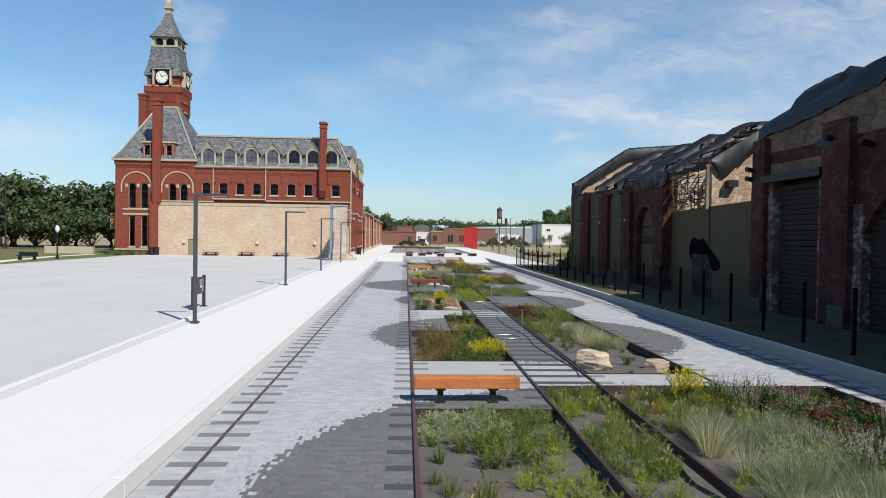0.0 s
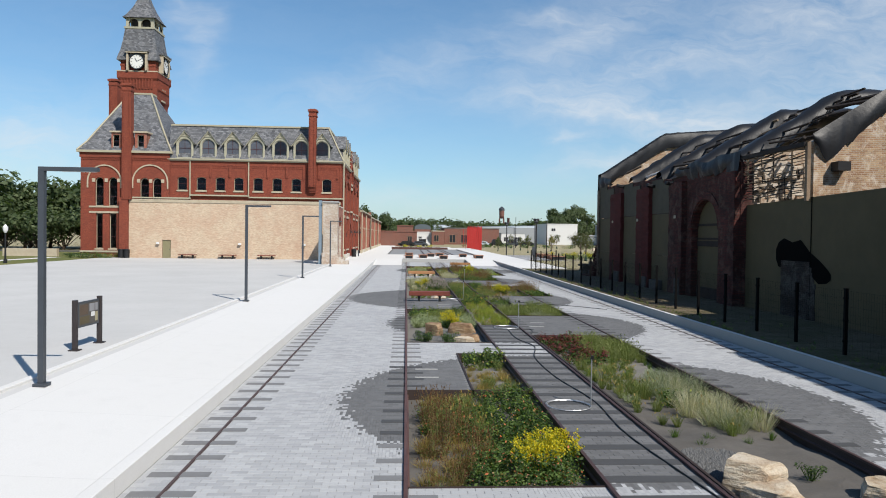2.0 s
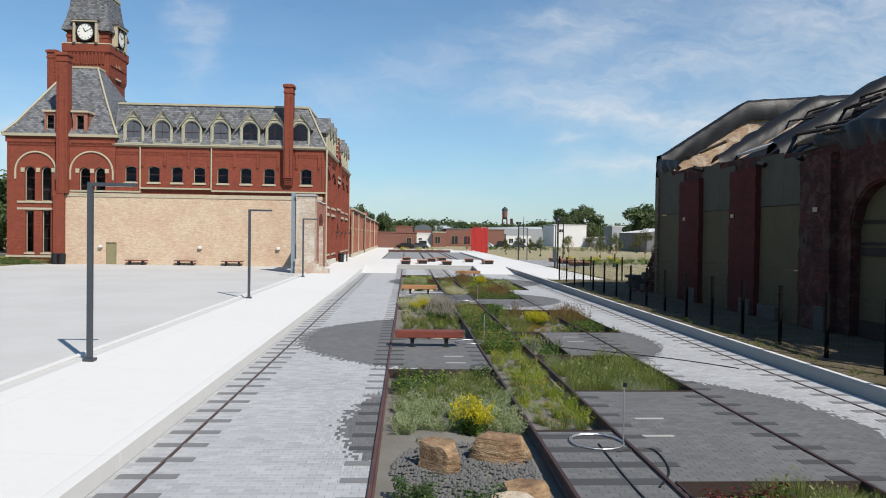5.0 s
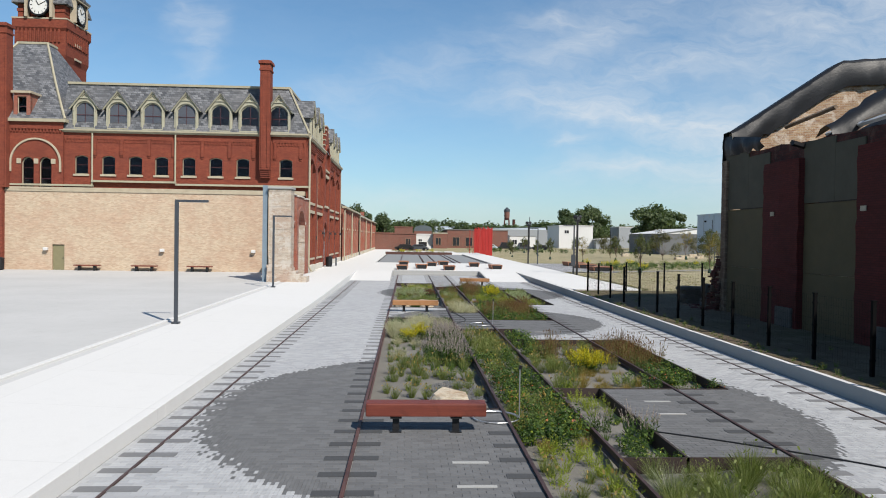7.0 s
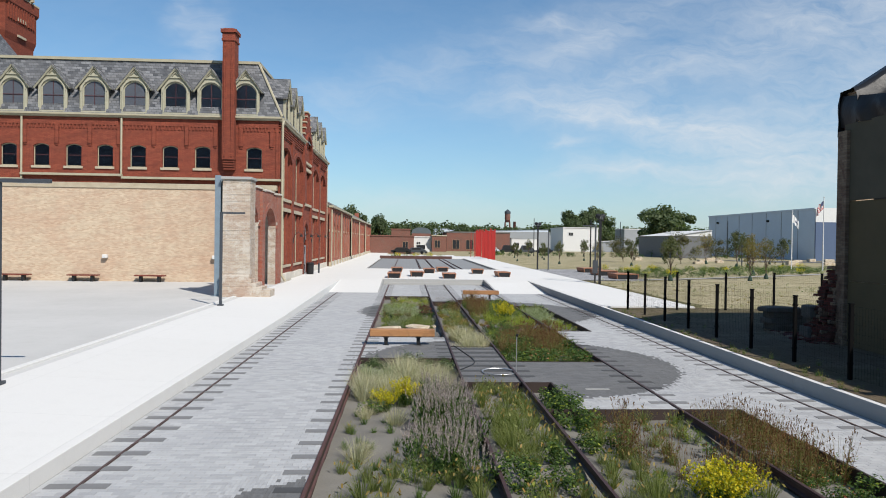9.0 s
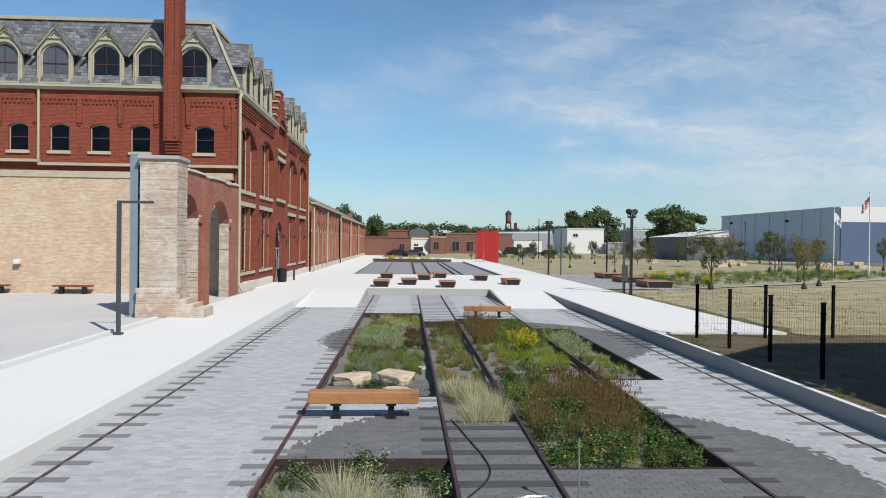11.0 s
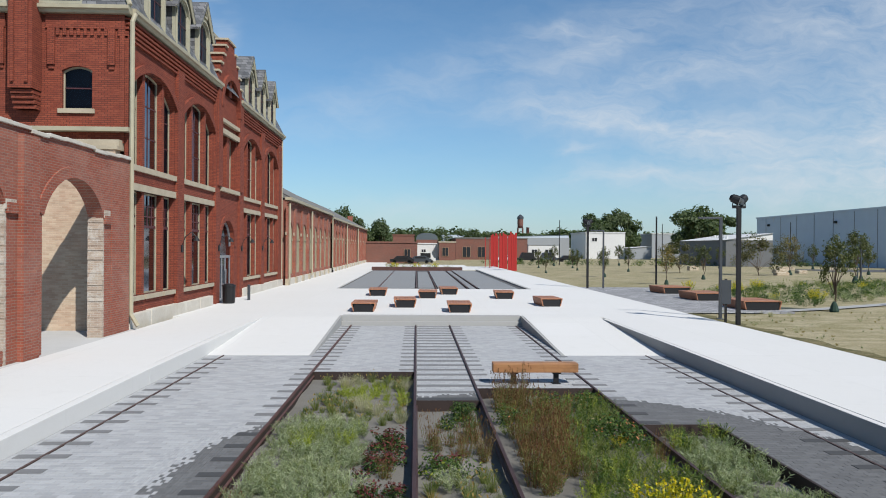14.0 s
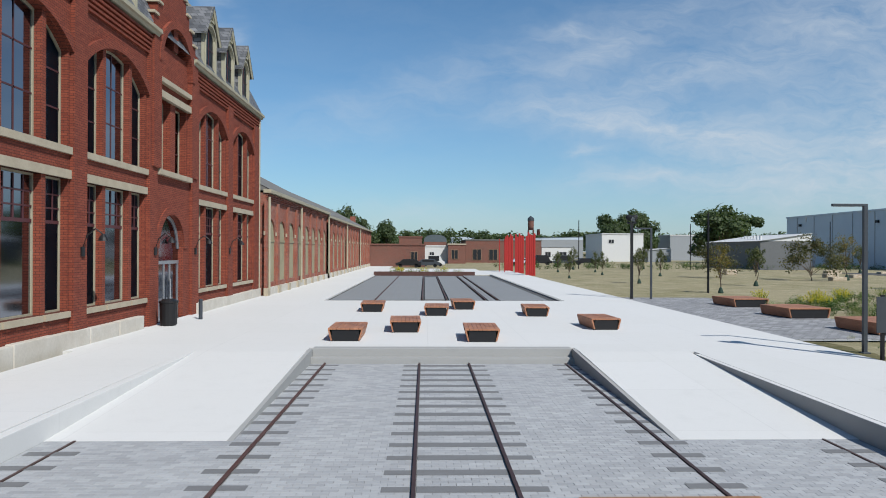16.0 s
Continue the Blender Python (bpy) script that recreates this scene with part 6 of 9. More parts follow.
        y += rr.uniform(0.2, 0.3)
    for x in (RX + 0.2, RX + 0.45, RX + 0.68):
        shared("rough_brick", rr.choice(rough_), ruin, pose(x, deep + rr.uniform(-0.05, 0.1), z, rr.uniform(-8, 8), rr.uniform(-8, 8), rr.uniform(-30, 30)))
    z += 0.115
for k in range(40):                                       # fallen bricks round the foot
    a = rr.uniform(0, 1)
    shared("rough_brick", rr.choice(rough_), ruin, pose(RX - 0.25 - 0.7 * rr.random() ** 2, 62.4 + 3.2 * a, 0.27, rr.uniform(-15, 15), rr.uniform(-15, 15), rr.uniform(0, 360)))
# stone blocks stacked beside the broken end
for x, y, layers, lab in ((15.45, 66.3, ((0.62, 0.30), (0.70, 0.22), (0.60, 0.26), (0.74, 0.17)), "stack of rough grey stone slabs beside the ruin"), (15.28, 63.95, ((0.33, 0.46), (0.26, 0.34), (0.30, 0.40)), "stack of squared grey stone blocks beside the ruin"), (16.35, 65.4, ((0.42, 0.30), (0.36, 0.34)), "low stack of rough stone blocks beside the ruin")):
    t = thing("stone_stack", lab, "stone stack", "stone stacks")
    z = 0.27
    for w_, h_ in layers:
        bm = bmesh.new()
        bevelled(bm, -w_, w_, -min(w_, 0.42), min(w_, 0.42), 0, h_, 0.05)
        bmesh.ops.subdivide_edges(bm, edges=[e for e in bm.edges if e.calc_length() > 0.4], cuts=3)
        for v in bm.verts:
            v.co += 0.05 * noise.noise_vector(v.co * 3.0 + Vector((x, z * 7, 0))) * Vector((1, 1, 0.35)).length / 1.5
        bm.transform(pose(x + rr.uniform(-0.1, 0.1), y + rr.uniform(-0.05, 0.05), z, 0, 0, rr.uniform(-9, 9)))
        part("slab", bm, M_FOOT, t)
        z += h_ - 0.02
# cross walls of the far block
GZ = [(RX, 7.15), (20.2, 10.2), (27.0, 10.45), (36, 10.45)]
GE = [(RX, 8.2), (20.2, 11.45), (27.0, 12.0), (36, 12.0)]
gt = lambda u: float(np.interp(u, [p[0] for p in GZ], [p[1] for p in GZ]))
ge = lambda u: float(np.interp(u, [p[0] for p in GE], [p[1] for p in GE]))
GP = Plane((0, 34.9, 0), (1, 0, 0), (0, 1, 0))
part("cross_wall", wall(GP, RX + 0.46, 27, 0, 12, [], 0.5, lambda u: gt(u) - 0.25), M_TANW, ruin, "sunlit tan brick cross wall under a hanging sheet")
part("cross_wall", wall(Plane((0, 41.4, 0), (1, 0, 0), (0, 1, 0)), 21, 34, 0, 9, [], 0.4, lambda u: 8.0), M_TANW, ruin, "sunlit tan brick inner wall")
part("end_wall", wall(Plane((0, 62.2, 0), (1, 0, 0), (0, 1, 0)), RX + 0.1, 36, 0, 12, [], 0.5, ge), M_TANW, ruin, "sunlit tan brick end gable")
bm = bmesh.new(); box(bm, 16.45, 16.95, 34.45, 34.9, 6.05, 6.4); part("beam_stub", bm, M_BLACK, ruin)
bm = bmesh.new(); box(bm, RX + 0.1, RX + 0.24, 34.72, 34.88, 4.9, 7.15); part("post", bm, M_LATH, ruin)
# bare lath between the cross wall and the far block, open to the sky behind
z = 5.16
while z < 7.1:
    a = 34.85
    while a < 39.5:                                      # short broken runs of lath, some sprung loose
        c = min(39.75, a + rr.uniform(0.7, 2.6))
        if rr.random() < 0.82:
            bm = bmesh.new()
            d_ = rr.uniform(0.0, 0.16)
            tube(bm, [(RX + 0.06 + d_, a, z + rr.uniform(-0.03, 0.03)), (RX + 0.1 + d_, (a + c) / 2, z + rr.uniform(-0.05, 0.03)), (RX + 0.06 + d_, c, z + rr.uniform(-0.1, 0.04))], rr.choice((0.016, 0.02, 0.026)), 4)
            part("lath", bm, M_LATH if rr.random() < 0.6 else M_PLANK, ruin)
        a = c + rr.uniform(-0.25, 0.15)
    z += rr.uniform(0.075, 0.13)
for k in range(11):
    y = 35.1 + 0.43 * k + rr.uniform(-0.12, 0.12)
    bm = bmesh.new(); tube(bm, [(RX + 0.22, y, 5.0 + rr.choice((0, 0, 0.8))), (RX + 0.2, y + rr.uniform(-0.15, 0.15), 6.9 + rr.uniform(-0.9, 0.3))], rr.choice((0.025, 0.04)), 4); part("stud", bm, M_PLANK if k % 2 else M_LATH, ruin)
bm = bmesh.new(); box(bm, RX + 0.02, RX + 0.2, 34.8, 39.8, 7.0, 7.16); part("wall_plate", bm, M_PLANK, ruin)
part("cross_wall", wall(Plane((0, 39.95, 0), (1, 0, 0), (0, 1, 0)), RX + 0.46, 20.5, 0, 7.2, [], 0.35, lambda u: 6.9 + 0.25 * math.sin(u * 2.3)), M_RUBBLE, ruin, "sunlit broken plaster and rubble wall behind the lath")
for k in range(60):                                      # stones standing proud of it, some of them missing
    x, z = RX + 0.6 + 4.4 * rr.random(), 4.7 + 2.1 * rr.random()
    w_, h_ = rr.uniform(0.1, 0.26), rr.uniform(0.07, 0.15)
    bm = bmesh.new(); bevelled(bm, x - w_, x + w_, 39.82 - rr.uniform(0, 0.1), 39.96, z - h_, z + h_, 0.03); part("stone", bm, M_RUBBLE if k % 4 else M_TANW, ruin)


def slope_at(y):
    """Roof line at y: level between the trusses, rising to the end gable."""
    f = min(1.0, max(0.0, (y - 55) / 7.0))
    return lambda x: gt(x) * (1 - f) + ge(x) * f


def truss(y, wide, seed, knee=20.2, sag=0.0, far=27.0):
    """A roof truss wrapped in a wrinkled black sheet."""
    z_of = slope_at(y)
    bm_ = bmesh.new()
    prev_ = None
    n_ = 40
    for k in range(n_ + 1):
        x = RX + 0.15 + (far - RX - 0.15) * k / n_
        z_ = z_of(x) - sag * math.sin(math.pi * min(1, (x - RX) / 5))
        row_ = []
        for i, (dy, dz) in enumerate(((-wide, -0.55), (-wide * 0.95, -0.15), (-wide * 0.5, 0.1), (0, 0.22), (wide * 0.5, 0.12), (wide, -0.2))):
            q = noise.noise(Vector((x * 1.3, i * 0.9, seed))) * 0.16 + noise.noise(Vector((x * 3.7, i * 1.7, seed + 3))) * 0.08
            row_.append(bm_.verts.new((x, y + dy + q, z_ + dz * (1 + (0.9 * q if i == 0 else 0)) + q * 0.8)))
        if prev_:
            for i in range(5):
                bm_.faces.new((prev_[i], prev_[i + 1], row_[i + 1], row_[i]))
        prev_ = row_
    part("tarpaulin", bm_, M_TARP, ruin, "black tarpaulin wrapped over a roof truss")
    bm_ = bmesh.new(); tube(bm_, [(RX + 0.1, y, z_of(RX) - 0.3), (knee, y, z_of(knee) - 0.35), (far, y, z_of(far) - 0.35)], 0.13, 4); part("rafter", bm_, M_PLANK, ruin)


for y, w, s_ in ((40.5, 0.65, 1), (45.6, 0.7, 2), (50.4, 0.6, 3), (55.6, 0.5, 4)):
    truss(y, w, s_ * 7)
# broken purlins and battens between the trusses
for k in range(64):
    x = RX + 0.4 + 5.2 * (k % 9) / 9 + rr.uniform(-0.2, 0.2)
    y = 35.0 + 18.5 * rr.random()
    l = rr.uniform(1.6, 5.2)
    zf = slope_at(y + l / 2)
    drop = rr.uniform(0.05, 0.55)
    bm = bmesh.new()
    tube(bm, [(x, y, zf(x) - drop), (x + rr.uniform(-0.4, 0.4), min(y + l, 61.9), zf(x) - drop + rr.uniform(-0.3, 0.25))], rr.choice((0.035, 0.05, 0.08)), 4)
    part("batten", bm, M_LATH if rr.random() < 0.1 else M_PLANK, ruin)
bm = bmesh.new()                                         # sagging dark underlay below the trusses
g = [[bm.verts.new((x, y, slope_at(y)(x) - 0.75 - 0.35 * abs(math.sin((y - 40.5) * math.pi / 5)) + 0.15 * noise.noise(Vector((x, y, 3))))) for x in [RX + 0.5 + 12 * i / 20 for i in range(21)]] for y in [40.5 + 15.5 * j / 30 for j in range(31)]]
for j in range(30):
    for i in range(20):
        bm.faces.new((g[j][i], g[j][i + 1], g[j + 1][i + 1], g[j + 1][i]))
part("underlay", bm, M_TARP, ruin, "sagging black roof underlay")


def hanging(y, x0, x1, top, bottom, seed, n_=30, m_=7, front=False):
    """A sheet that hangs in folds over an edge; top and bottom give heights along the edge."""
    bm_ = bmesh.new()
    g_ = []
    for k in range(n_ + 1):
        x = x0 + (x1 - x0) * k / n_
        zt, zb = top(x), bottom(x) + 0.2 * noise.noise(Vector((x * 3.1, 2, seed)))
        col = []
        for j in range(m_ + 1):
            f = j / m_
            w = (0.05 + 0.22 * f) * noise.noise(Vector((x * 2.6 + f, f * 0.8, seed)))
            off = 0.04 + 0.16 * f * (1 - f) * 2
            z_ = zt + (zb - zt) * f
            col.append(bm_.verts.new((RX - off + w, x, z_) if front else (x + 0.3 * w, y - off + w, z_)))
        g_.append(col)
    for p_, q_ in zip(g_, g_[1:]):
        for j in range(m_):
            bm_.faces.new((p_[j], p_[j + 1], q_[j + 1], q_[j]))
    part("tarpaulin", bm_, M_TARP, ruin, "black tarpaulin hanging in folds")


hanging(34.85, 15.65, 21.5, lambda x: gt(x) + 0.1, lambda x: min(gt(x) - 0.05, 6.35 + 0.86 * abs(x - 16.15) + (1.2 * (16.15 - x) if x < 16.15 else 0)), 5)
hanging(62.05, RX - 0.1, 28, ge, lambda x: ge(x) - 1.05 + 0.1 * (x < 17), 9, 44, 5)
bm = bmesh.new()                                         # its fold over the gable's top
prev = None
for k in range(45):
    x = RX - 0.12 + 14 * k / 44
    w = 0.05 * noise.noise(Vector((x * 2.1, 5, 2)))
    row = [bm.verts.new(c) for c in ((x, 62.0 + w, ge(x) - 0.02), (x, 62.1, ge(x) + 0.12 + w), (x, 62.75, ge(x) + 0.1), (x, 62.85 + w, ge(x) - 1.3))]
    if prev:
        for i in range(3):
            bm.faces.new((prev[i], prev[i + 1], row[i + 1], row[i]))
    prev = row
part("tarpaulin", bm, M_TARP, ruin, "black tarpaulin draped over the end gable")
hanging(0, 40.0, 47.0, lambda u: 7.35 + 0.1 * math.sin(u * 2), lambda u: 6.55 + 0.25 * (abs(u - 43.5) > 2.2), 13, 34, 5, True)
hanging(0, 39.75, 40.95, lambda u: 7.4, lambda u: 5.75 - 0.3 * (u < 40.5), 17, 10, 8, True)
hanging(0, 59.5, 62.9, lambda u: 8.2 - 0.15 * (62.9 - u), lambda u: 7.2, 19, 16, 4, True)
for y0, y1, x, m_ in ((47.5, 50.1, 16.0, M_LATH), (51, 57, 16.2, M_WHITE), (56.8, 60.5, 16.6, M_LATH)):
    bm = bmesh.new(); zf = slope_at((y0 + y1) / 2); tube(bm, [(x, y0, zf(x) - 0.1), (x + 0.2, y1, zf(x) - 0.25)], 0.09, 4); part("batten", bm, m_, ruin)
bm = bmesh.new()                                         # tarpaulin along the top of the near block
ys = [-30 + 59.2 * k / 110 for k in range(111)]
prev = None
for y in ys:
    z = near_top(y)
    w = 0.12 * noise.noise(Vector((y * 2.2, 3, 1)))
    lump = 0.35 * max(0.0, noise.noise(Vector((y * 0.45, 4, 9))))
    pts = [(RX - 0.14 + w, y, z - 0.12 + 0.14 * noise.noise(Vector((y * 1.3, 8, 0)))), (RX - 0.1 + w * 0.5, y, z + 0.3), (RX + 0.15 + w, y, z + float(np.interp(y, [20, 25.5], [1.02, 0.62])) + 0.1 * noise.noise(Vector((y * 0.9, 2, 5)))), (RX + 1.6, y, z + 1.45 + lump + 0.2 * noise.noise(Vector((y * 0.6, 1, 5)))), (RX + 6, y, z + 2.2)]
    row = [bm.verts.new(p) for p in pts]
    if prev:
        for i in range(4):
            bm.faces.new((prev[i], prev[i + 1], row[i + 1], row[i]))
    prev = row
ob = part("tarpaulin", bm, M_TARP, ruin, "black tarpaulin over the wall top")
bm = bmesh.new()                                         # a sheet tented over a post on the near block
prev = None
for k in range(15):
    y = 22.6 + 5.0 * k / 14
    f = min(1.0, (27.6 - y) / 0.35) if y > 27.2 else min(1.0, (y - 22.6) / 1.8)
    zt = near_top(y) + 0.55 + 0.95 * f + 0.06 * noise.noise(Vector((y * 2, 1, 1)))
    row = [bm.verts.new(c) for c in ((RX + 0.1 + 0.06 * (k % 2), y, near_top(y) + 0.35), (RX + 0.4 + 0.05 * ((k + 1) % 2), y, zt - 0.35), (RX + 0.75, y, zt), (RX + 2.2, y, zt - 0.1), (RX + 2.6, y, near_top(y) + 0.6))]
    if prev:
        for i in range(4):
            bm.faces.new((prev[i], prev[i + 1], row[i + 1], row[i]))
    prev = row
part("tarpaulin", bm, M_TARP, ruin, "black tarpaulin tented over a wall post")
# added near-black box gives the ruin's openings their dark inside
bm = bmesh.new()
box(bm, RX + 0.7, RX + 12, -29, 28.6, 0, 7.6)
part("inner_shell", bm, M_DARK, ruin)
bm = bmesh.new(); box(bm, 34, 34.6, -30, 62, 0, 9); box(bm, RX + 0.4, 34, 28.9, 29.3, 0, 8.5); part("back_wall", bm, M_OLD, ruin)


# ---- fences ----
def fence_line(pts, name_label, h=1.75, z0=0.34, rows_n=24):
    fe = thing("wire_fence", name_label, "fence", "wire fences")
    for (x, y) in pts:
        b = bmesh.new()
        box(b, x - 0.04, x + 0.04, y - 0.04, y + 0.04, z0 - 0.1, z0 + h)
        box(b, x - 0.05, x + 0.05, y - 0.05, y + 0.05, z0 + h, z0 + h + 0.03)
        for zz in (0.35, 0.9, 1.5):
            box(b, x - 0.07, x + 0.07, y - 0.02, y + 0.02, z0 + zz, z0 + zz + 0.04)
        part("post", b, M_FENCE, fe)
    b = bmesh.new()
    for (xa, ya), (xb, yb) in zip(pts, pts[1:]):
        for k in range(9):
            z = z0 + 0.06 + (h - 0.1) * k / 8
            tube(b, [(xa, ya, z), (xb, yb, z)], 0.0022, 3)
        l = math.hypot(xb - xa, yb - ya)
        n = int(l / 0.1)
        for k in range(n):
            x, y = xa + (xb - xa) * k / n, ya + (yb - ya) * k / n
            tube(b, [(x, y, z0 + 0.05), (x, y, z0 + h - 0.03)], 0.002, 3)
    tagged(part("wire_mesh", b, M_FENCE, fe), kind="stuff")


fence_line([(11.9, 73.3 - 2.32 * k) for k in range(31)], "black welded-wire fence on posts beside the ruin")
fence_line([(11.9 + 2.35 * k, 73.3 + 0.02 * k) for k in range(7)], "black welded-wire fence across the lawn's edge")


# ---- benches, lamps and other furniture ----
def court_bench(wood):
    t = new("bench")
    b = bmesh.new(); bevelled(b, -1.06, 1.06, -0.17, 0.17, 0.29, 0.52, 0.025)
    part("seat_beam", b, wood, t)
    for x in (-0.53, 0.53):
        b = bmesh.new()
        box(b, x - 0.06, x + 0.06, -0.05, 0.05, 0.0, 0.29)
        box(b, x - 0.1, x + 0.1, -0.14, 0.14, 0.25, 0.292); box(b, x - 0.1, x + 0.1, -0.12, 0.12, 0.0, 0.02)
        part("leg", b, M_BLACK, t)
    return t


for x, y, wood, lab in ((1.27, 13.83, M_WOODO, "glossy orange-red wooden beam bench on two black legs"), (1.39, 44.45, M_WOODR, "dark red wooden beam bench on two black legs"),
                        (1.42, 64.22, M_WOODT, "tan wooden beam bench on two black legs"), (5.92, 82.08, M_WOODT, "tan wooden beam bench on two black legs before the steps")):
    t = court_bench(wood)
    t.matrix_basis = pose(x, y, 0.004)
    tagged(t, lab, "bench", "beam benches in the court")


def block_bench(w, l, h=0.42):
    t = new("block_bench")
    n = max(5, round(w / 0.14))
    for k in range(n):
        b = bmesh.new(); bevelled(b, -w / 2 + w * k / n + 0.005, -w / 2 + w * (k + 1) / n - 0.005, 0, l, h - 0.05, h, 0.006)
        part("slat", b, M_WOODB, t)
    for s in (-1, 1):
        b = bmesh.new()
        v = [b.verts.new(c) for c in ((s * w / 2, 0, h - 0.05), (s * w / 2, l, h - 0.05), (s * (w / 2 - 0.09), l, 0.03), (s * (w / 2 - 0.09), 0, 0.03))]
        v2 = [b.verts.new((p.co.x - s * 0.05, p.co.y, p.co.z)) for p in v]
        b.faces.new(v); b.faces.new(v2[::-1])
        for i in range(4):
            b.faces.new((v[i], v[(i + 1) % 4], v2[(i + 1) % 4], v2[i]))
        part("side_panel", b, M_WOODB, t)
    b = bmesh.new(); box(b, -w / 2 + 0.12, w / 2 - 0.12, 0.04, l - 0.04, 0.0, h - 0.05)
    part("core", b, M_BLACK, t, "black recessed steel core")
    return t


bb = block_bench(1.12, 2.0)
spots = [(0.55, 96.6), (2.42, 98.95), (4.95, 96.4), (9.85, 99.85), (0.62, 107.1), (3.62, 105.2), (5.05, 108.5), (8.1, 105.0)]
for k, (x, y) in enumerate(spots):
    t = bb if k == 0 else copy_thing(bb, pose(x, y, WALK + 0.002, 0, 0, (0, 2, -1, 3, 1, -2, 2, -3)[k]))
    if k == 0:
        t.matrix_basis = pose(x, y, WALK + 0.002)
    tagged(t, "low brown slatted bench block with a black core on the plaza", "bench", "bench blocks on the plaza")
b2 = block_bench(1.95, 2.4, 0.45)
for k, (x, y) in enumerate(((20.05, 98.4), (20.15, 104.5), (20.4, 110.5))):
    t = b2 if k == 0 else copy_thing(b2, pose(x, y, WALK - 0.01, 0, 0, (0, 3, 4)[k]))
    if k == 0:
        t.matrix_basis = pose(x, y, WALK - 0.01, 0, 0, 2)
    tagged(t, "wide brown slatted lounging platform on the grey terrace", "bench", "platforms on the terrace")


def lamp_post(arm, h=4.12):
    t = new("lamp_post")
    b = bmesh.new(); box(b, -0.055, 0.055, -0.055, 0.055, 0, h); part("pole", b, M_STEEL, t)
    b = bmesh.new(); bevelled(b, min(-0.055, arm), max(0.055, arm), -0.055, 0.055, h - 0.005, h + 0.075, 0.01); part("arm", b, M_STEEL, t)
    b = bmesh.new(); box(b, arm * 0.95, arm * 0.35, -0.04, 0.04, h - 0.012, h - 0.006); part("light_panel", b, M_WHITE, t)
    b = bmesh.new(); bevelled(b, -0.12, 0.12, -0.12, 0.12, 0, 0.06, 0.01); part("base_plate", b, M_STEEL, t)
    return t


lp = lamp_post(1.05)
for k, y in enumerate((6.0, 22.7, 39.6, 56.0, 72.9)):
    t = lp if k == 0 else copy_thing(lp, pose(-6.78, y, WALK))
    if k == 0:
        t.matrix_basis = pose(-6.78, y, WALK)
    tagged(t, "dark grey steel lamp post with a square arm", "lamp post", "lamp posts along the walk")
lq = lamp_post(-1.0, 4.4)
for k, (x, y) in enumerate(((16.2, 94.6), (17.05, 116.6), (44.5, 128.0), (52, 140))):
    t = lq if k == 0 else copy_thing(lq, pose(x, y, 0.3))
    if k == 0:
        t.matrix_basis = pose(x, y, 0.3)
    tagged(t, "grey steel lamp post with a square arm beside the lawn", "lamp post", "lamp posts beside the lawn")


def flood_pole(h):
    t = new("floodlight_pole")
    b = bmesh.new(); box(b, -0.075, 0.075, -0.075, 0.075, 0, h); part("pole", b, M_BLACK, t)
    b = bmesh.new(); bevelled(b, -0.15, 0.15, -0.15, 0.15, 0, 0.03, 0.008); part("base_plate", b, M_BLACK, t)
    b = bmesh.new(); bevelled(b, -0.26, 0.26, -0.07, 0.07, h - 0.02, h + 0.1, 0.02); part("crossbar", b, M_BLACK, t)
    for dx, yaw, tilt in ((-0.17, 62, 24), (0.17, -58, 30)):
        lamp_ = pose(dx, 0, h + 0.36, tilt, 0, yaw)
        b = bmesh.new()
        tube(b, [(0, 0.2, 0), (0, 0.1, 0), (0, -0.16, 0), (0, -0.2, 0)], [0.09, 0.17, 0.19, 0.2], 14)
        b.transform(lamp_)
        fl = part("floodlight", b, M_BLACK, t)
        b = bmesh.new(); tube(b, [(0, -0.2, 0), (0, -0.208, 0)], [0.175, 0.17], 14); b.transform(lamp_); part("lens", b, M_GREYP, fl, "dull grey lens")
        b = bmesh.new(); tube(b, [(dx - 0.1, 0, h + 0.08), (dx - 0.06, 0, h + 0.3)], 0.022, 5); tube(b, [(dx + 0.1, 0, h + 0.08), (dx + 0.06, 0, h + 0.3)], 0.022, 5); part("yoke", b, M_BLACK, t)
    return t


fp = flood_pole(4.75)
fp.matrix_basis = pose(15.95, 92.4, 0.3)
tagged(fp, "black pole with a cluster of floodlights beside the lawn", "floodlight", "floodlight poles")
tagged(copy_thing(fp, pose(15.9, 116.8, 0.3)), "black pole with a cluster of floodlights beside the lawn", "floodlight", "floodlight poles")
for x, y, h in ((23.8, 124.3, 6.2), (29, 190, 8.5), (48, 190, 8), (72, 190, 8.5)):
    t = thing("pole", "tall plain black pole standing on the lawn", "pole", "tall poles")
    b = bmesh.new(); tube(b, [(x, y, 0.2), (x, y, h)], [0.09, 0.07], 8); part("shaft", b, M_BLACK, t)

# info panels
def info_panel(m, label):
    t = thing("information_board", label, "information board", "", m)
    for y in (-0.64, 0.64):
        b = bmesh.new(); bevelled(b, -0.055, 0.055, y - 0.055, y + 0.055, 0, 1.27, 0.01); bevelled(b, -0.12, 0.12, y - 0.12, y + 0.12, 0, 0.03, 0.008); part("post", b, M_POSTB, t)
    b = bmesh.new()
    box(b, -0.03, 0.03, -0.56, 0.56, 0.55, 1.2)
    pl_ = part("panel", b, M_STEEL, t)
    b = bmesh.new(); box(b, 0.03, 0.036, -0.5, 0.5, 0.6, 1.15); box(b, -0.036, -0.03, -0.5, 0.5, 0.6, 1.15); part("picture_sheet", b, M_FOOT, pl_)
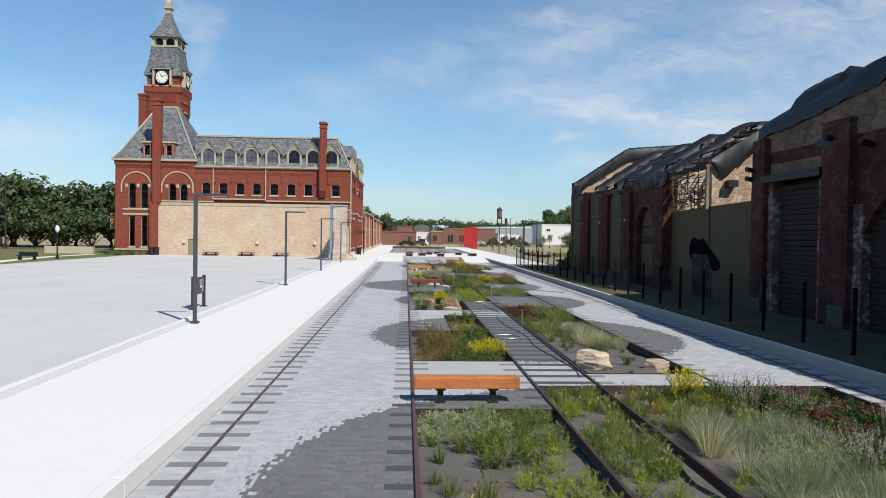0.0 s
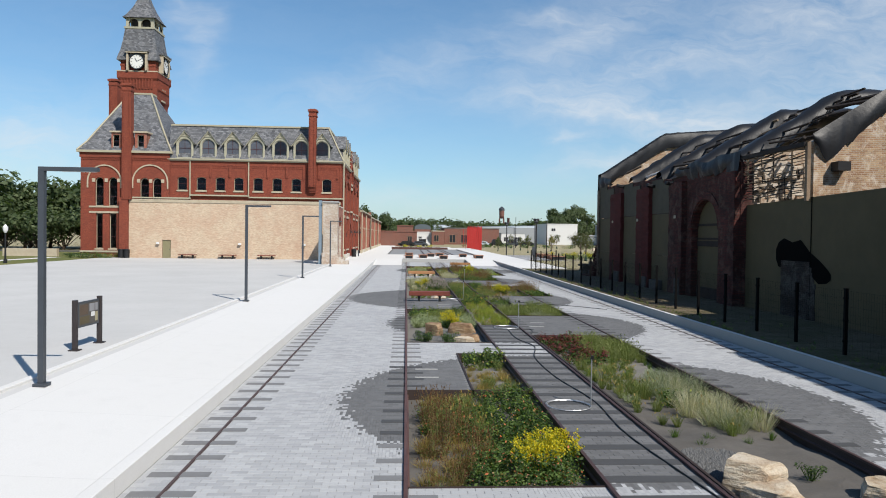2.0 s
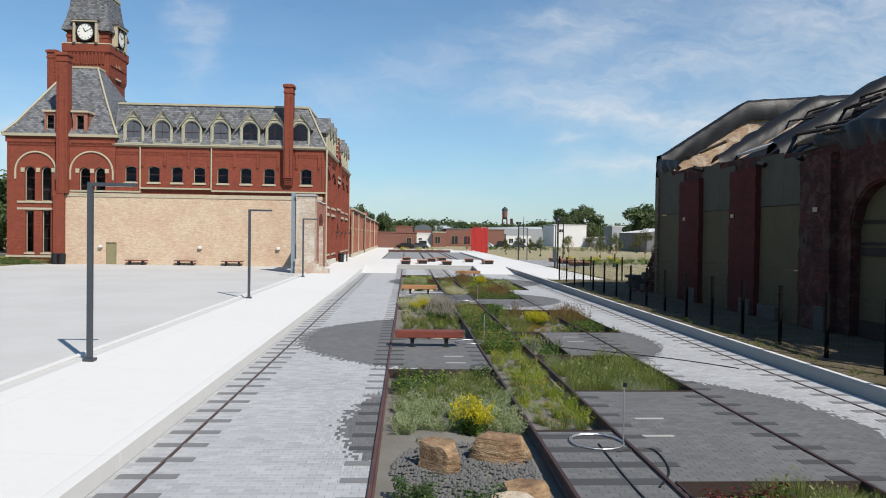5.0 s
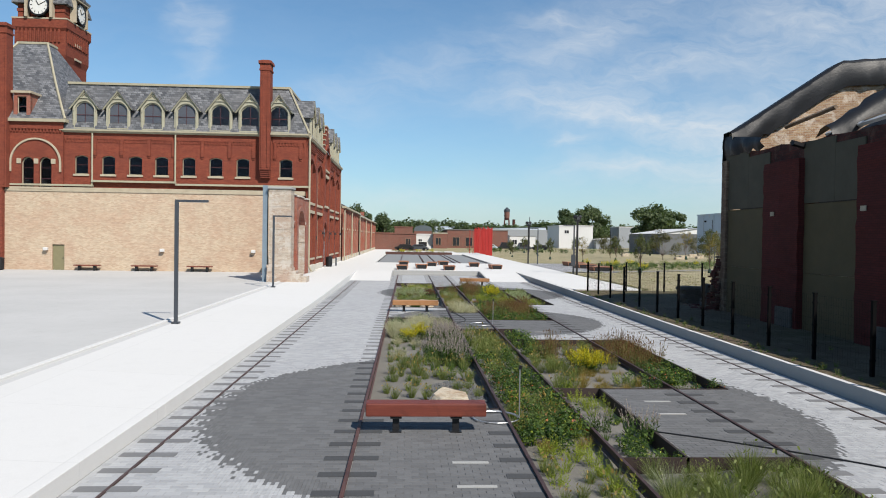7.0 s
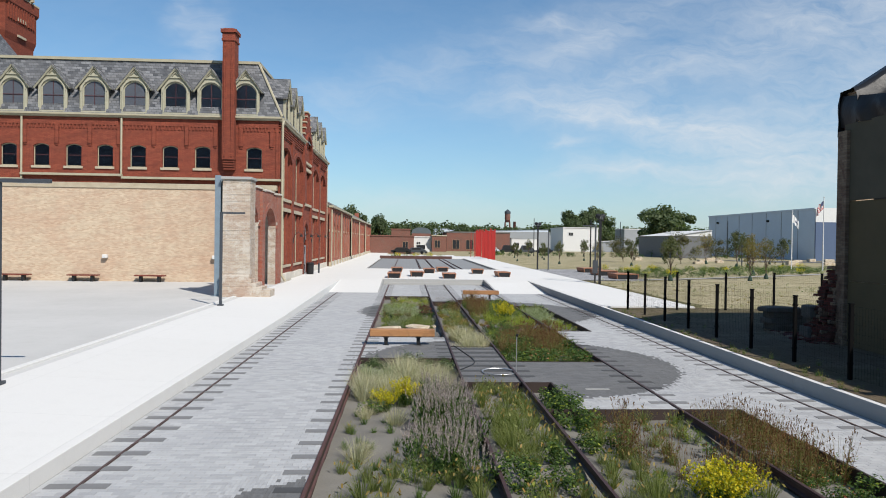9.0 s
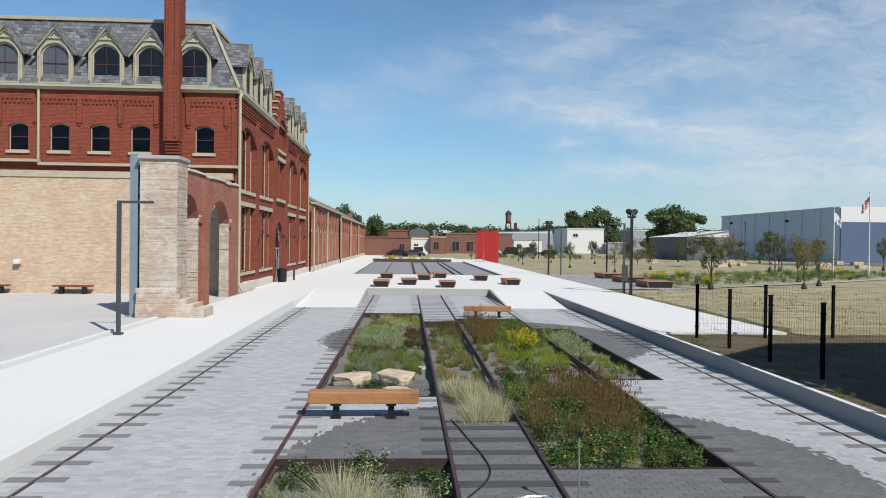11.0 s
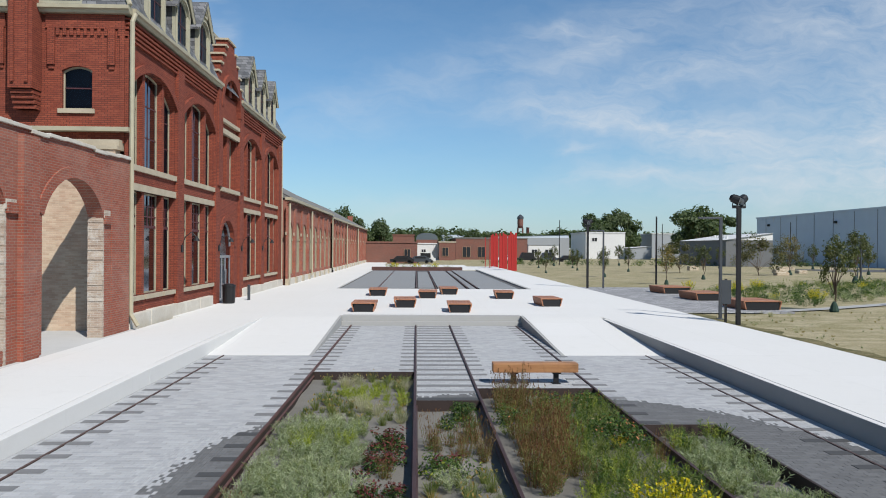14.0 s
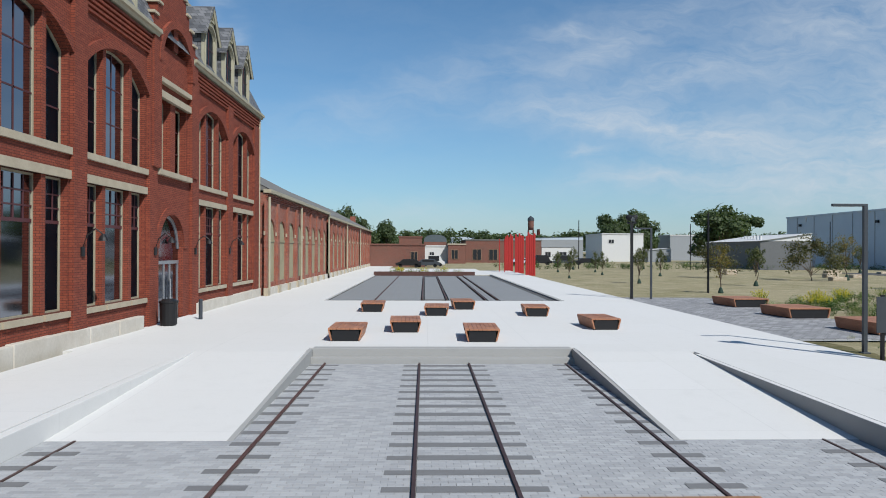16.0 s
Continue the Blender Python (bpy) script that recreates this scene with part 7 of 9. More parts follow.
    for y0, y1, z0, z1, mat_ in ((-0.46, -0.05, 0.86, 1.12, M_BARK), (0.0, 0.46, 0.92, 1.12, M_TERRB), (0.1, 0.3, 0.78, 0.9, M_WHITE), (-0.46, 0.02, 0.63, 0.82, M_BOARD), (0.32, 0.46, 0.64, 0.88, M_BOARDL)):
        for s_ in (-1, 1):                                # faded pictures and a pale caption
            b = bmesh.new(); box(b, min(s_ * 0.036, s_ * 0.039), max(s_ * 0.036, s_ * 0.039), y0, y1, z0, z1); part("printed_field", b, mat_, pl_)


info_panel(pose(-8.08, 27.5, WALK - 0.03, 0, 0, -2), "dark steel information board on two posts in the lot")
t = thing("sign_post", "dark narrow sign on a post beside the lawn", "sign")
b = bmesh.new(); box(b, 15.78, 15.86, 93.2, 93.28, 0.25, 2.15); part("post", b, M_BLACK, t)
b = bmesh.new(); box(b, 15.62, 16.02, 93.17, 93.2, 1.1, 2.1); part("panel", b, M_STEEL, t)
# litter bin by the door
def bin_thing(x, y, z):
    t = thing("litter_bin", "black round litter bin beside the brick wall", "bin", "litter bins")
    b = bmesh.new(); frustum(b, x, y, [(z, 0.26, 0.26), (z + 0.05, 0.31, 0.31), (z + 0.85, 0.33, 0.33), (z + 0.88, 0.36, 0.36), (z + 0.95, 0.36, 0.36)], 16, 0); part("body", b, M_BLACK, t)
    b = bmesh.new(); frustum(b, x, y, [(z + 0.95, 0.3, 0.3), (z + 1.02, 0.22, 0.22)], 16, 0); part("lid", b, M_BLACK, t)


bin_thing(-6.75, 101.2, WALK)
bin_thing(-31.9, 88.7, WALK - 0.03)
bin_thing(-31.3, 88.7, WALK - 0.03)
t = thing("bollard", "short grey steel bollard before the brick wall", "bollard")
b = bmesh.new(); tube(b, [(-6.3, 103.6, WALK), (-6.3, 103.6, WALK + 0.85)], 0.08, 10); part("post", b, M_STEEL, t)
for x in (-24.7, -20.2, -15.8):
    t = thing("wall_bench", "thin brown wooden bench before the buff brick wall", "bench", "benches before the buff wall")
    b = bmesh.new(); bevelled(b, x - 1.0, x + 1.0, 88.9, 89.4, WALK + 0.36, WALK + 0.44, 0.01); part("seat", b, M_WOODR, t)
    for dx in (-0.6, 0.6):
        b = bmesh.new(); box(b, x + dx - 0.08, x + dx + 0.08, 88.98, 89.3, WALK - 0.04, WALK + 0.36); part("leg", b, M_BLACK, t)

# hoses and sprinklers
def ring_pts(x, y, r, z, n=28, turns=1.6):
    return [(x + r * (1 + 0.1 * k / n) * math.cos(2 * math.pi * turns * k / n), y + r * (1 + 0.1 * k / n) * math.sin(2 * math.pi * turns * k / n), z + 0.01 * k / n) for k in range(n + 1)]


for x, y in ((3.45, 22.7), (3.9, 34.4), (4.0, 59.5), (2.75, 45.3)):
    t = thing("sprinkler", "thin galvanised sprinkler pipe with a coiled base", "sprinkler", "sprinklers")
    b = bmesh.new(); tube(b, ring_pts(x, y, 0.42, 0.025), 0.011, 6); part("coil", b, M_CHROME, t)
    b = bmesh.new(); tube(b, [(x + 0.45, y, 0.02), (x + 0.45, y, 0.95)], 0.012, 6); part("riser", b, M_CHROME, t)
    b = bmesh.new(); tube(b, [(x + 0.45, y, 0.95), (x + 0.47, y, 1.02)], 0.035, 6); part("head", b, M_BLACK, t)


def smooth(p, n=8):
    out = []
    P = [Vector((*q, 0.016)) for q in p]
    for k in range(len(P) - 1):
        a, b_, c, d = P[max(k - 1, 0)], P[k], P[k + 1], P[min(k + 2, len(P) - 1)]
        for i in range(n):
            s = i / n
            out.append(0.5 * ((2 * b_) + (c - a) * s + (2 * a - 5 * b_ + 4 * c - d) * s * s + (3 * b_ - a - 3 * c + d) * s ** 3))
    return out + [P[-1]]


for pts in ([(3.9, 34.3), (3.85, 31.8), (4.14, 30.1), (3.8, 28.2), (3.8, 25.6), (4.08, 23.1), (4.0, 20.7), (4.3, 17.5), (4.2, 16.2)], [(4.1, 33.9), (4.7, 34.0), (4.6, 33.0), (4.2, 32.3)], [(5.45, 44.4), (6.64, 43.7), (8.38, 42.4), (9.6, 41.0)], [(3.0, 59.8), (3.5, 61.0), (3.3, 62.8), (3.1, 64.0)]):
    t = thing("garden_hose", "thin black hose lying over the pavers", "hose", "hoses")
    b = bmesh.new(); tube(b, smooth(pts), 0.013, 6); part("hose_line", b, M_BLACK, t)


# boulders
def boulder(x, y, s, seed, label, mat=M_ROCK, z=SOIL):
    b = bmesh.new()
    bmesh.ops.create_icosphere(b, subdivisions=4, radius=1)
    r = random.Random(seed)
    cuts = [(Vector((r.uniform(-1, 1), r.uniform(-1, 1), r.uniform(-0.25, 0.3))).normalized(), r.uniform(0.5, 0.8)) for _ in range(9)] + [(Vector((r.uniform(-0.12, 0.12), r.uniform(-0.15, 0.05), 1)).normalized(), 0.52), (Vector((0.4, -0.5, 0.7)).normalized(), 0.74)]
    for v in b.verts:
        p = v.co.copy()
        for n_, d in cuts:
            e = p.dot(n_) - d
            if e > 0:
                p -= n_ * e
        p *= 1 + 0.05 * noise.noise(p * 3 + Vector((seed, 0, 0))) + 0.035 * noise.noise(Vector((p.x * 2, p.y * 2, p.z * 11 + seed)))
        v.co = Vector((p.x * s[0] * 1.15, p.y * s[1] * 1.15, p.z * s[2] * 0.8))
    low = min(v.co.z for v in b.verts)
    for v in b.verts:
        v.co += Vector((x, y, z - low - 0.14))
    tagged(part("boulder", b, mat), label, "boulder", "boulders in the beds")


for k, (x, y, s) in enumerate(((5.22, 18.3, (0.38, 0.33, 0.34)), (5.12, 18.72, (0.46, 0.36, 0.5)), (6.82, 18.15, (0.4, 0.36, 0.36)), (1.22, 33.7, (0.38, 0.32, 0.51)), (2.25, 34.1, (0.5, 0.42, 0.48)), (2.15, 31.95, (0.42, 0.28, 0.32)), (2.3, 32.5, (0.36, 0.26, 0.32)), (1.95, 47.0, (0.6, 0.5, 0.4)), (0.88, 68.2, (0.62, 0.42, 0.38)), (2.0, 68.0, (0.55, 0.44, 0.44)), (2.0, 66.8, (0.46, 0.33, 0.32)), (2.7, 70.4, (0.14, 0.14, 0.2)))):
    boulder(x, y, s, 30 + k, "angular rusty brown sandstone block set in the mulch" if k in (3, 4, 6) else "angular tan sandstone boulder set in the mulch" if k < 11 else "small pale stone in the grassy bed", M_ROCKB if k in (3, 4, 6) else M_ROCK)

# ---- second court and the far end ----
bm = bmesh.new(); box(bm, -2.7, 11.05, 114.7, 156.5, 0.15, 0.335)
tagged(part("floor", bm, M_ASPH), "dark grey second court floor", "floor", kind="structure")
bm = bmesh.new()
for x0, x1, y0, y1 in ((R_OL + 0.5, R_L - 0.1, 115, 153), (R_L, R_CL - 0.1, 115, 153), (R_CL + 0.15, R_CR - 0.1, 116, 150), (R_CR + 0.15, 6.55, 114.8, 153), (6.85, 7.28, 114.8, 153), (7.56, 10.4, 114.8, 155)):
    box(bm, x0, x1, y0, y1, 0.2, WALK)
tagged(part("pavement", bm, concrete_mat("second_court_pavers", (0.27, 0.28, 0.29), (0.5, 0.5), 0.85)), "grey paved panels of the second court", "pavement", kind="structure")
for x in (R_L, R_CL, R_CR, 6.7, 7.42):
    t = thing("railway_track", "rusty rail in the second court", "railway track", "rails in the second court")
    bm = bmesh.new(); rail_profile(bm, x, 115.5, 152, WALK + 0.05); part("rail", bm, M_RUST, t)
bm = bmesh.new(); bevelled(bm, -2.9, 9.0, 155.6, 156.4, 0.2, 0.8, 0.03)
tagged(part("low_wall", bm, M_RUST), "long low rust-red wall closing the second court", "wall", kind="structure")
bm = bmesh.new(); box(bm, 11.0, 11.25, 114.5, 158, 0, WALK + 0.02)
tagged(part("kerb", bm, M_CURB), "concrete kerb of the second court", "kerb", kind="structure")

for k, (x, y, h) in enumerate(((15.45, 175.5, 5.1), (15.75, 166.5, 5.0), (15.85, 157.5, 4.9))):
    t = thing("red_column", "tall red painted steel blade of ragged strips beside the walk", "sculpture", "red steel blades")
    for q in range(5):
        b = bmesh.new()
        x0 = x - 0.6 + 0.24 * q
        bevelled(b, x0 + 0.006, x0 + 0.234, y - 0.1 + 0.03 * (q % 2), y + 0.12, 0.25, 0.3 + h + (0.0, 0.22, -0.1, 0.35, 0.1)[(q + k) % 5], 0.02); part("strip", b, M_REDP, t)
for x, y, h in ((13.6, 171.5, 5.0), (13.9, 167.8, 4.9)):
    t = thing("red_pole", "thin rusty red steel pole beside the walk", "pole", "thin red poles")
    b = bmesh.new(); tube(b, [(x, y, 0.3), (x, y, h)], 0.06, 6); part("shaft", b, M_REDP, t)


def shed(name, label, x0, x1, y0, y1, h, wall_m, roof_m, rise=0.0, wins=(), par=None, axis=0):
    t = thing(name, label, "building")
    b = bmesh.new(); box(b, x0, x1, y0, y1, 0, h); part("wall", b, wall_m, t)
    b = bmesh.new()
    if rise:
        if axis == 0:
            quad(b, (x0 - 0.3, y0 - 0.3, h), (x1 + 0.3, y0 - 0.3, h + rise), (x1 + 0.3, y1, h + rise), (x0 - 0.3, y1, h))
            quad(b, (x0, y0, h), (x1, y0, h), (x1, y0, h + rise)); quad(b, (x1, y0, h), (x1, y1, h), (x1, y1, h + rise), (x1, y0, h + rise))
        else:
            m = (y0 + y1) / 2
            quad(b, (x0 - 0.3, y0 - 0.3, h), (x1 + 0.3, y0 - 0.3, h), (x1 + 0.3, m, h + rise), (x0 - 0.3, m, h + rise))
            quad(b, (x0 - 0.3, y1, h), (x1 + 0.3, y1, h), (x1 + 0.3, m, h + rise), (x0 - 0.3, m, h + rise))
    else:
        box(b, x0 - 0.15, x1 + 0.15, y0 - 0.15, y1 + 0.15, h, h + 0.3)
    part("roof", b, roof_m, t)
    for (a, c, d, e) in wins:
        w = new("window"); w.parent = t
        b = bmesh.new(); box(b, a, c, y0 - 0.06, y0 - 0.02, d, e); part("pane", b, M_PANE, w)
        b = bmesh.new()
        for p, q, r_, s in ((a - 0.1, c + 0.1, d - 0.1, d), (a - 0.1, c + 0.1, e, e + 0.1), (a - 0.1, a, d, e), (c, c + 0.1, d, e), ((a + c) / 2 - 0.04, (a + c) / 2 + 0.04, d, e)):
            box(b, p, q, y0 - 0.1, y0 - 0.01, r_, s)
        part("window_frame", b, M_WHITE if wall_m is M_WHITE else M_FRAME, w)
    return t


shed("brick_warehouse", "low brown brick building with boarded windows at the far end", -9, 3.1, 200, 216, 4.2, M_FARBRICK, M_FARBRICK, 0, ((-8.5, -7.4, 1.2, 3.0), (0.6, 1.7, 0.6, 3.0)))
t = shed("entrance_hall", "pale low building with a grey barrel roof", 3.0, 8.4, 235, 250, 4.2, M_WHITE, M_WHITE, 0, ((4.2, 5.2, 1, 2.9), (8.7, 10.2, 1, 2.9)))
bm = bmesh.new()
rows_ = [[bm.verts.new((2.8 + 5.4 * (0.5 - 0.5 * math.cos(math.pi * k / 12)), y, 5.2 + 1.8 * math.sin(math.pi * k / 12) ** 0.6)) for k in range(13)] for y in (235.5, 250)]
for k in range(12):
    bm.faces.new((rows_[0][k], rows_[0][k + 1], rows_[1][k + 1], rows_[1][k]))
bm.faces.new(rows_[0])
part("barrel_roof", bm, plain("lead_grey_roof", (0.10, 0.125, 0.14), 0.7), t)
bm = bmesh.new(); box(bm, 2.9, 8.1, 235.4, 249, 4.4, 5.3); part("clerestory", bm, M_FARBRICK, t)
shed("brick_annex", "small brown brick annex with a window", 8.4, 12.4, 232, 244, 4.6, M_FARBRICK, M_STONE, 0, ((9.2, 10.6, 1.4, 3.4),))
shed("brick_warehouse", "low brown brick warehouse behind parked vehicles", 13.2, 32, 245, 270, 5.8, M_FARBRICK, M_GREYROOF, 0, ((15, 17, 1.0, 3.6), (19, 21, 1.0, 3.6)))
shed("brick_house", "small brick block with a white roof unit", -2.8, 2.4, 232, 242, 6.2, M_FARBRICK, M_FARBRICK)
shed("white_row", "low white building row behind the lawn", 36, 45, 268, 280, 4.3, M_WHITE, M_GREYP, 0, ((37, 38.5, 1.5, 3.0), (41, 43, 1.5, 3.0)))
shed("blue_row", "low blue-grey flat shed behind the brick warehouse", 13, 24, 330, 345, 8.0, M_BLUEG, M_BLUEG)
shed("blue_shed", "long low shed with a blue-grey roof behind the trees", 20, 62, 330, 350, 7.5, M_GREYP, M_BLUEG, 1.2)
shed("white_workshop", "white boxy workshop building across the lawn", 53.6, 65.5, 270, 290, 8.1, M_WHITE, M_WHITE, 0, ((55.5, 57, 5.6, 6.6),))
shed("white_lean_to", "open white lean-to roof beside the workshop", 65.6, 72, 266, 276, 3.6, M_GREYP, M_WHITE, 0.6)
shed("grey_shed", "dark grey metal shed with a low white sloping roof", 58.6, 67.2, 187.2, 209, 5.1, M_GREYD, M_WHITE, 1.35)
wh = shed("blue_warehouse", "large blue-grey metal warehouse with a white and navy front", 84.4, 190, 178, 227.4, 10.8, M_BLUEG, M_BLUEG)
b = bmesh.new(); box(b, 84.5, 190, 177.8, 177.95, 8.2, 11.1); part("fascia", b, M_WHITE, wh, "white cladding band above the navy front")
b = bmesh.new(); box(b, 84.5, 190, 177.75, 177.95, 0, 8.18); part("front_cladding", b, M_NAVY, wh, "navy blue ribbed front cladding")
b = bmesh.new()
v = [b.verts.new(c) for c in ((84.34, 219.9, 10.9), (84.34, 219.0, 10.9), (84.34, 219.6, 9.7), (84.30, 219.9, 10.9), (84.30, 219.0, 10.9), (84.30, 219.6, 9.7))]
b.faces.new(v[:3]); b.faces.new(v[3:])
for i_ in range(3):
    b.faces.new((v[i_], v[(i_ + 1) % 3], v[3 + (i_ + 1) % 3], v[3 + i_]))
part("torn_flashing", b, M_WHITE, wh, "white torn flashing at the roof edge")
for y_ in (184, 190.5, 197, 203.5, 210, 216.5, 223):      # upright seams and small wall lights of the side
    b = bmesh.new(); box(b, 84.33, 84.39, y_ - 0.06, y_ + 0.06, 0.2, 10.7); part("wall_seam", b, M_GREYP, wh)
for y_, z_ in ((196, 8.6), (221.5, 8.8)):
    b = bmesh.new(); bevelled(b, 83.9, 84.38, y_ - 0.25, y_ + 0.25, z_, z_ + 0.5, 0.05); part("wall_light", b, M_BLACK, wh)
for k_ in range(7):                                      # vents along the white roof
    t = thing("roof_vent", "small white metal vent on the shed roof", "vent", "vents on the shed roof")
    b = bmesh.new(); tube(b, [(60 + 0.6 * k_, 190 + 2.4 * k_, 5.1), (60 + 0.6 * k_, 190 + 2.4 * k_, 6.0 + 0.12 * (k_ % 3))], 0.22, 8); part("stack", b, M_WHITE, t)
shed("grey_block", "small pale grey block behind the lawn", 84, 96, 300, 312, 8.5, M_GREYP, M_WHITE)
# water tower
t = thing("water_tower", "distant dark red water tower on braced legs", "tower")
b = bmesh.new(); frustum(b, 64, 470, [(16.5, 1.6, 1.6), (18.2, 1.75, 1.75), (20.6, 1.75, 1.75)], 14, 0); part("tank", b, M_FARBRICK, t)
b = bmesh.new(); frustum(b, 64, 470, [(20.6, 1.95, 1.95), (21.9, 1.9, 1.9), (23.3, 0.3, 0.3)], 14, 0); part("cap", b, M_STEEL, t)
b = bmesh.new(); frustum(b, 64, 470, [(15.2, 1.65, 1.65), (16.6, 1.65, 1.65)], 14, 0); part("band", b, M_OLD, t)
for s_ in (-1, 1):
    for q in (-1, 1):
        b = bmesh.new(); tube(b, [(64 + s_ * 1.7, 470 + q * 1.7, 0), (64 + s_ * 1.4, 470 + q * 1.4, 15.3)], 0.3, 5); part("leg", b, M_FARBRICK, t)
for z in (5, 10):
    b = bmesh.new(); box(b, 62.4, 65.6, 468.2, 468.5, z, z + 0.3); part("brace", b, M_FARBRICK, t)
t = thing("chimney_stack", "distant dark brick chimney stack", "chimney")
b = bmesh.new(); tube(b, [(70, 480, 0), (70, 480, 16)], [1.2, 0.9], 10); part("shaft", b, M_OLD, t)
# flags on poles
M_NAVYF = plain("navy_cloth", (0.05, 0.065, 0.14), 0.8)
M_REDF = plain("red_cloth", (0.45, 0.05, 0.05), 0.8)
M_WHITEF = plain("white_cloth", (0.78, 0.78, 0.78), 0.8)
for x, y, h, wide, high, dx, stripes in ((47.85, 122.4, 7.5, 1.25, 0.95, 1, 0), (51.5, 122.0, 9.2, 1.3, 1.0, -1, 13)):
    t = thing("flagpole", "white flagpole with a striped flag beyond the planting" if stripes else "white flagpole with a drooping white and blue flag", "flagpole", "flagpoles")
    b = bmesh.new(); tube(b, [(x, y, 0.2), (x, y, h)], [0.075, 0.045], 8); part("pole", b, M_WHITE, t)
    b = bmesh.new(); frustum(b, x, y, [(h, 0.03, 0.03), (h + 0.06, 0.09, 0.09), (h + 0.12, 0.03, 0.03)], 8, 0); part("finial", b, M_WHITE, t)
    b = bmesh.new()
    n, m = 14, 26
    g = [[b.verts.new((x + dx * (0.06 + wide * 0.62 * i / n), y + 0.1 * math.sin(i * 0.9 + j * 0.05) * (i / n) ** 0.5, h - 0.35 - high * j / m - 0.75 * wide * (i / n) ** 1.2 - 0.05 * math.sin(i * 1.3))) for j in range(m + 1)] for i in range(n + 1)]
    for i in range(n):
        for j in range(m):
            f = b.faces.new((g[i][j], g[i + 1][j], g[i + 1][j + 1], g[i][j + 1]))
            if stripes:
                f.material_index = 1 if i < 6 and j < 14 else 2 if (j // 2) % 2 == 0 else 0
            else:
                f.material_index = 1 if 10 < j < 16 and 4 < i < 11 else 0
    part("flag", b, (M_WHITEF, M_NAVYF, M_REDF), t, "striped red and white flag with a navy corner" if stripes else "white flag with a small blue field")


def car(x, y, paint, label, van=False):
    t = thing("van" if van else "car", label, "vehicle", "parked vehicles")
    h = 2.1 if van else 1.45
    b = bmesh.new()
    prof = [(-2.2, 0.35), (-2.25, 0.8), (-1.5, 0.95), (-0.95, h), (1.3, h), (1.9, 1.0), (2.25, 0.9), (2.25, 0.35)]
    f0 = [b.verts.new((x + p, y - 0.85, 0.3 + z)) for p, z in prof]; f1 = [b.verts.new((x + p, y + 0.85, 0.3 + z)) for p, z in prof]
    b.faces.new(f0); b.faces.new(f1[::-1])
    for i in range(len(prof)):
        b.faces.new((f0[i], f0[(i + 1) % len(prof)], f1[(i + 1) % len(prof)], f1[i]))
    bd = part("body", b, paint, t)
    b = bmesh.new(); box(b, x - 0.85, x + 1.2, y - 0.88, y - 0.855, 0.3 + 1.0, 0.3 + h - 0.12); part("side_window", b, M_BLACK, bd)
    for dx in (-1.4, 1.4):
        for s in (-1, 1):
            b = bmesh.new(); tube(b, [(x + dx, y + s * 0.75 - 0.1, 0.62), (x + dx, y + s * 0.75 + 0.1, 0.62)], 0.33, 12); part("wheel", b, M_BLACK, t)


for x, y, p, v, l in ((0.2, 196, M_BLACK, False, "black saloon car parked by the brick building"), (4.6, 205, M_WHITE, True, "white van parked by the brick building"), (3.5, 197.5, M_STEEL, False, "dark grey car parked by the brick building"), (23.5, 222, M_BLUEG, False, "pale blue car parked far off"), (28, 222, M_BLACK, True, "black van parked far off"), (33, 223, M_STEEL, True, "dark van parked far off"), (38, 224, M_BLACK, False, "black car parked far off")):
    car(x, y, p, l, v)

bm = bmesh.new()
way_ = [(15.5, 97.15), (19.2, 97.2), (24.2, 99.4), (32.1, 103.9), (40.0, 108.9), (52, 117), (66, 127)]
for (a, c), (d, e) in zip(way_, way_[1:]):
    quad(bm, (a, c, 0.36), (d, e, 0.36), (d - 0.35, e + 0.75, 0.36), (a - 0.35, c + 0.75, 0.36))
tagged(part("path", bm, M_CURB), "narrow pale concrete path before the planting", "path", kind="structure")
for k in range(14):
    bm = bmesh.new()
    x, y = 44 + 3.1 * k + rr.uniform(-1, 1), 150 + rr.uniform(-5, 18)
    bevelled(bm, x - rr.uniform(0.4, 1.1), x + rr.uniform(0.4, 1.1), y - 0.5, y + 0.5, 0.25, 0.3 + rr.uniform(0.35, 0.7), 0.12)
    tagged(part("boulder", bm, M_ROCK), "pale rough stone block lying on the far lawn", "boulder", "stone blocks on the lawn")
bm = bmesh.new()
ed = [(15.51, 16.45 + 0.7 * noise.noise(Vector((0, 0.45 * k, 2)))) for k in range(37)]
for k in range(36):
    quad(bm, (ed[k][0], 74.2 + 0.64 * k, 0.345), (ed[k][1], 74.2 + 0.64 * k, 0.315), (ed[k + 1][1], 74.84 + 0.64 * k, 0.315), (ed[k + 1][0], 74.84 + 0.64 * k, 0.345))
tagged(part("verge", bm, M_VERGE), "dark strip of damp soil and grass beside the walk", "verge", kind="structure")
bm = bmesh.new(); box(bm, 62, 190, 160, 172, 0.2, 0.33); tagged(part("road", bm, M_ASPH), "grey service road before the warehouse", "road", kind="structure")

# ---- left side beyond the lot ----
bm = bmesh.new(); quad(bm, (-140, -40, 0.345), (-34.05, -40, 0.345), (-34.05, 89, 0.345), (-140, 89, 0.345)); quad(bm, (-140, 89, 0.345), (-37, 89, 0.345), (-37, 110, 0.345), (-140, 110, 0.345))
tagged(part("lawn", bm, M_GREENLAWN), "green mown lawn beside the lot", "lawn", kind="structure")
bm = bmesh.new()
pp = [(-34.2, 50.0), (-35.6, 61), (-37.2, 68), (-38.9, 79), (-38.6, 89)]
for (a, c), (d, e) in zip(pp, pp[1:]):
    quad(bm, (a, c, 0.36), (a - 1.3, c, 0.36), (d - 1.3, e, 0.36), (d, e, 0.36))
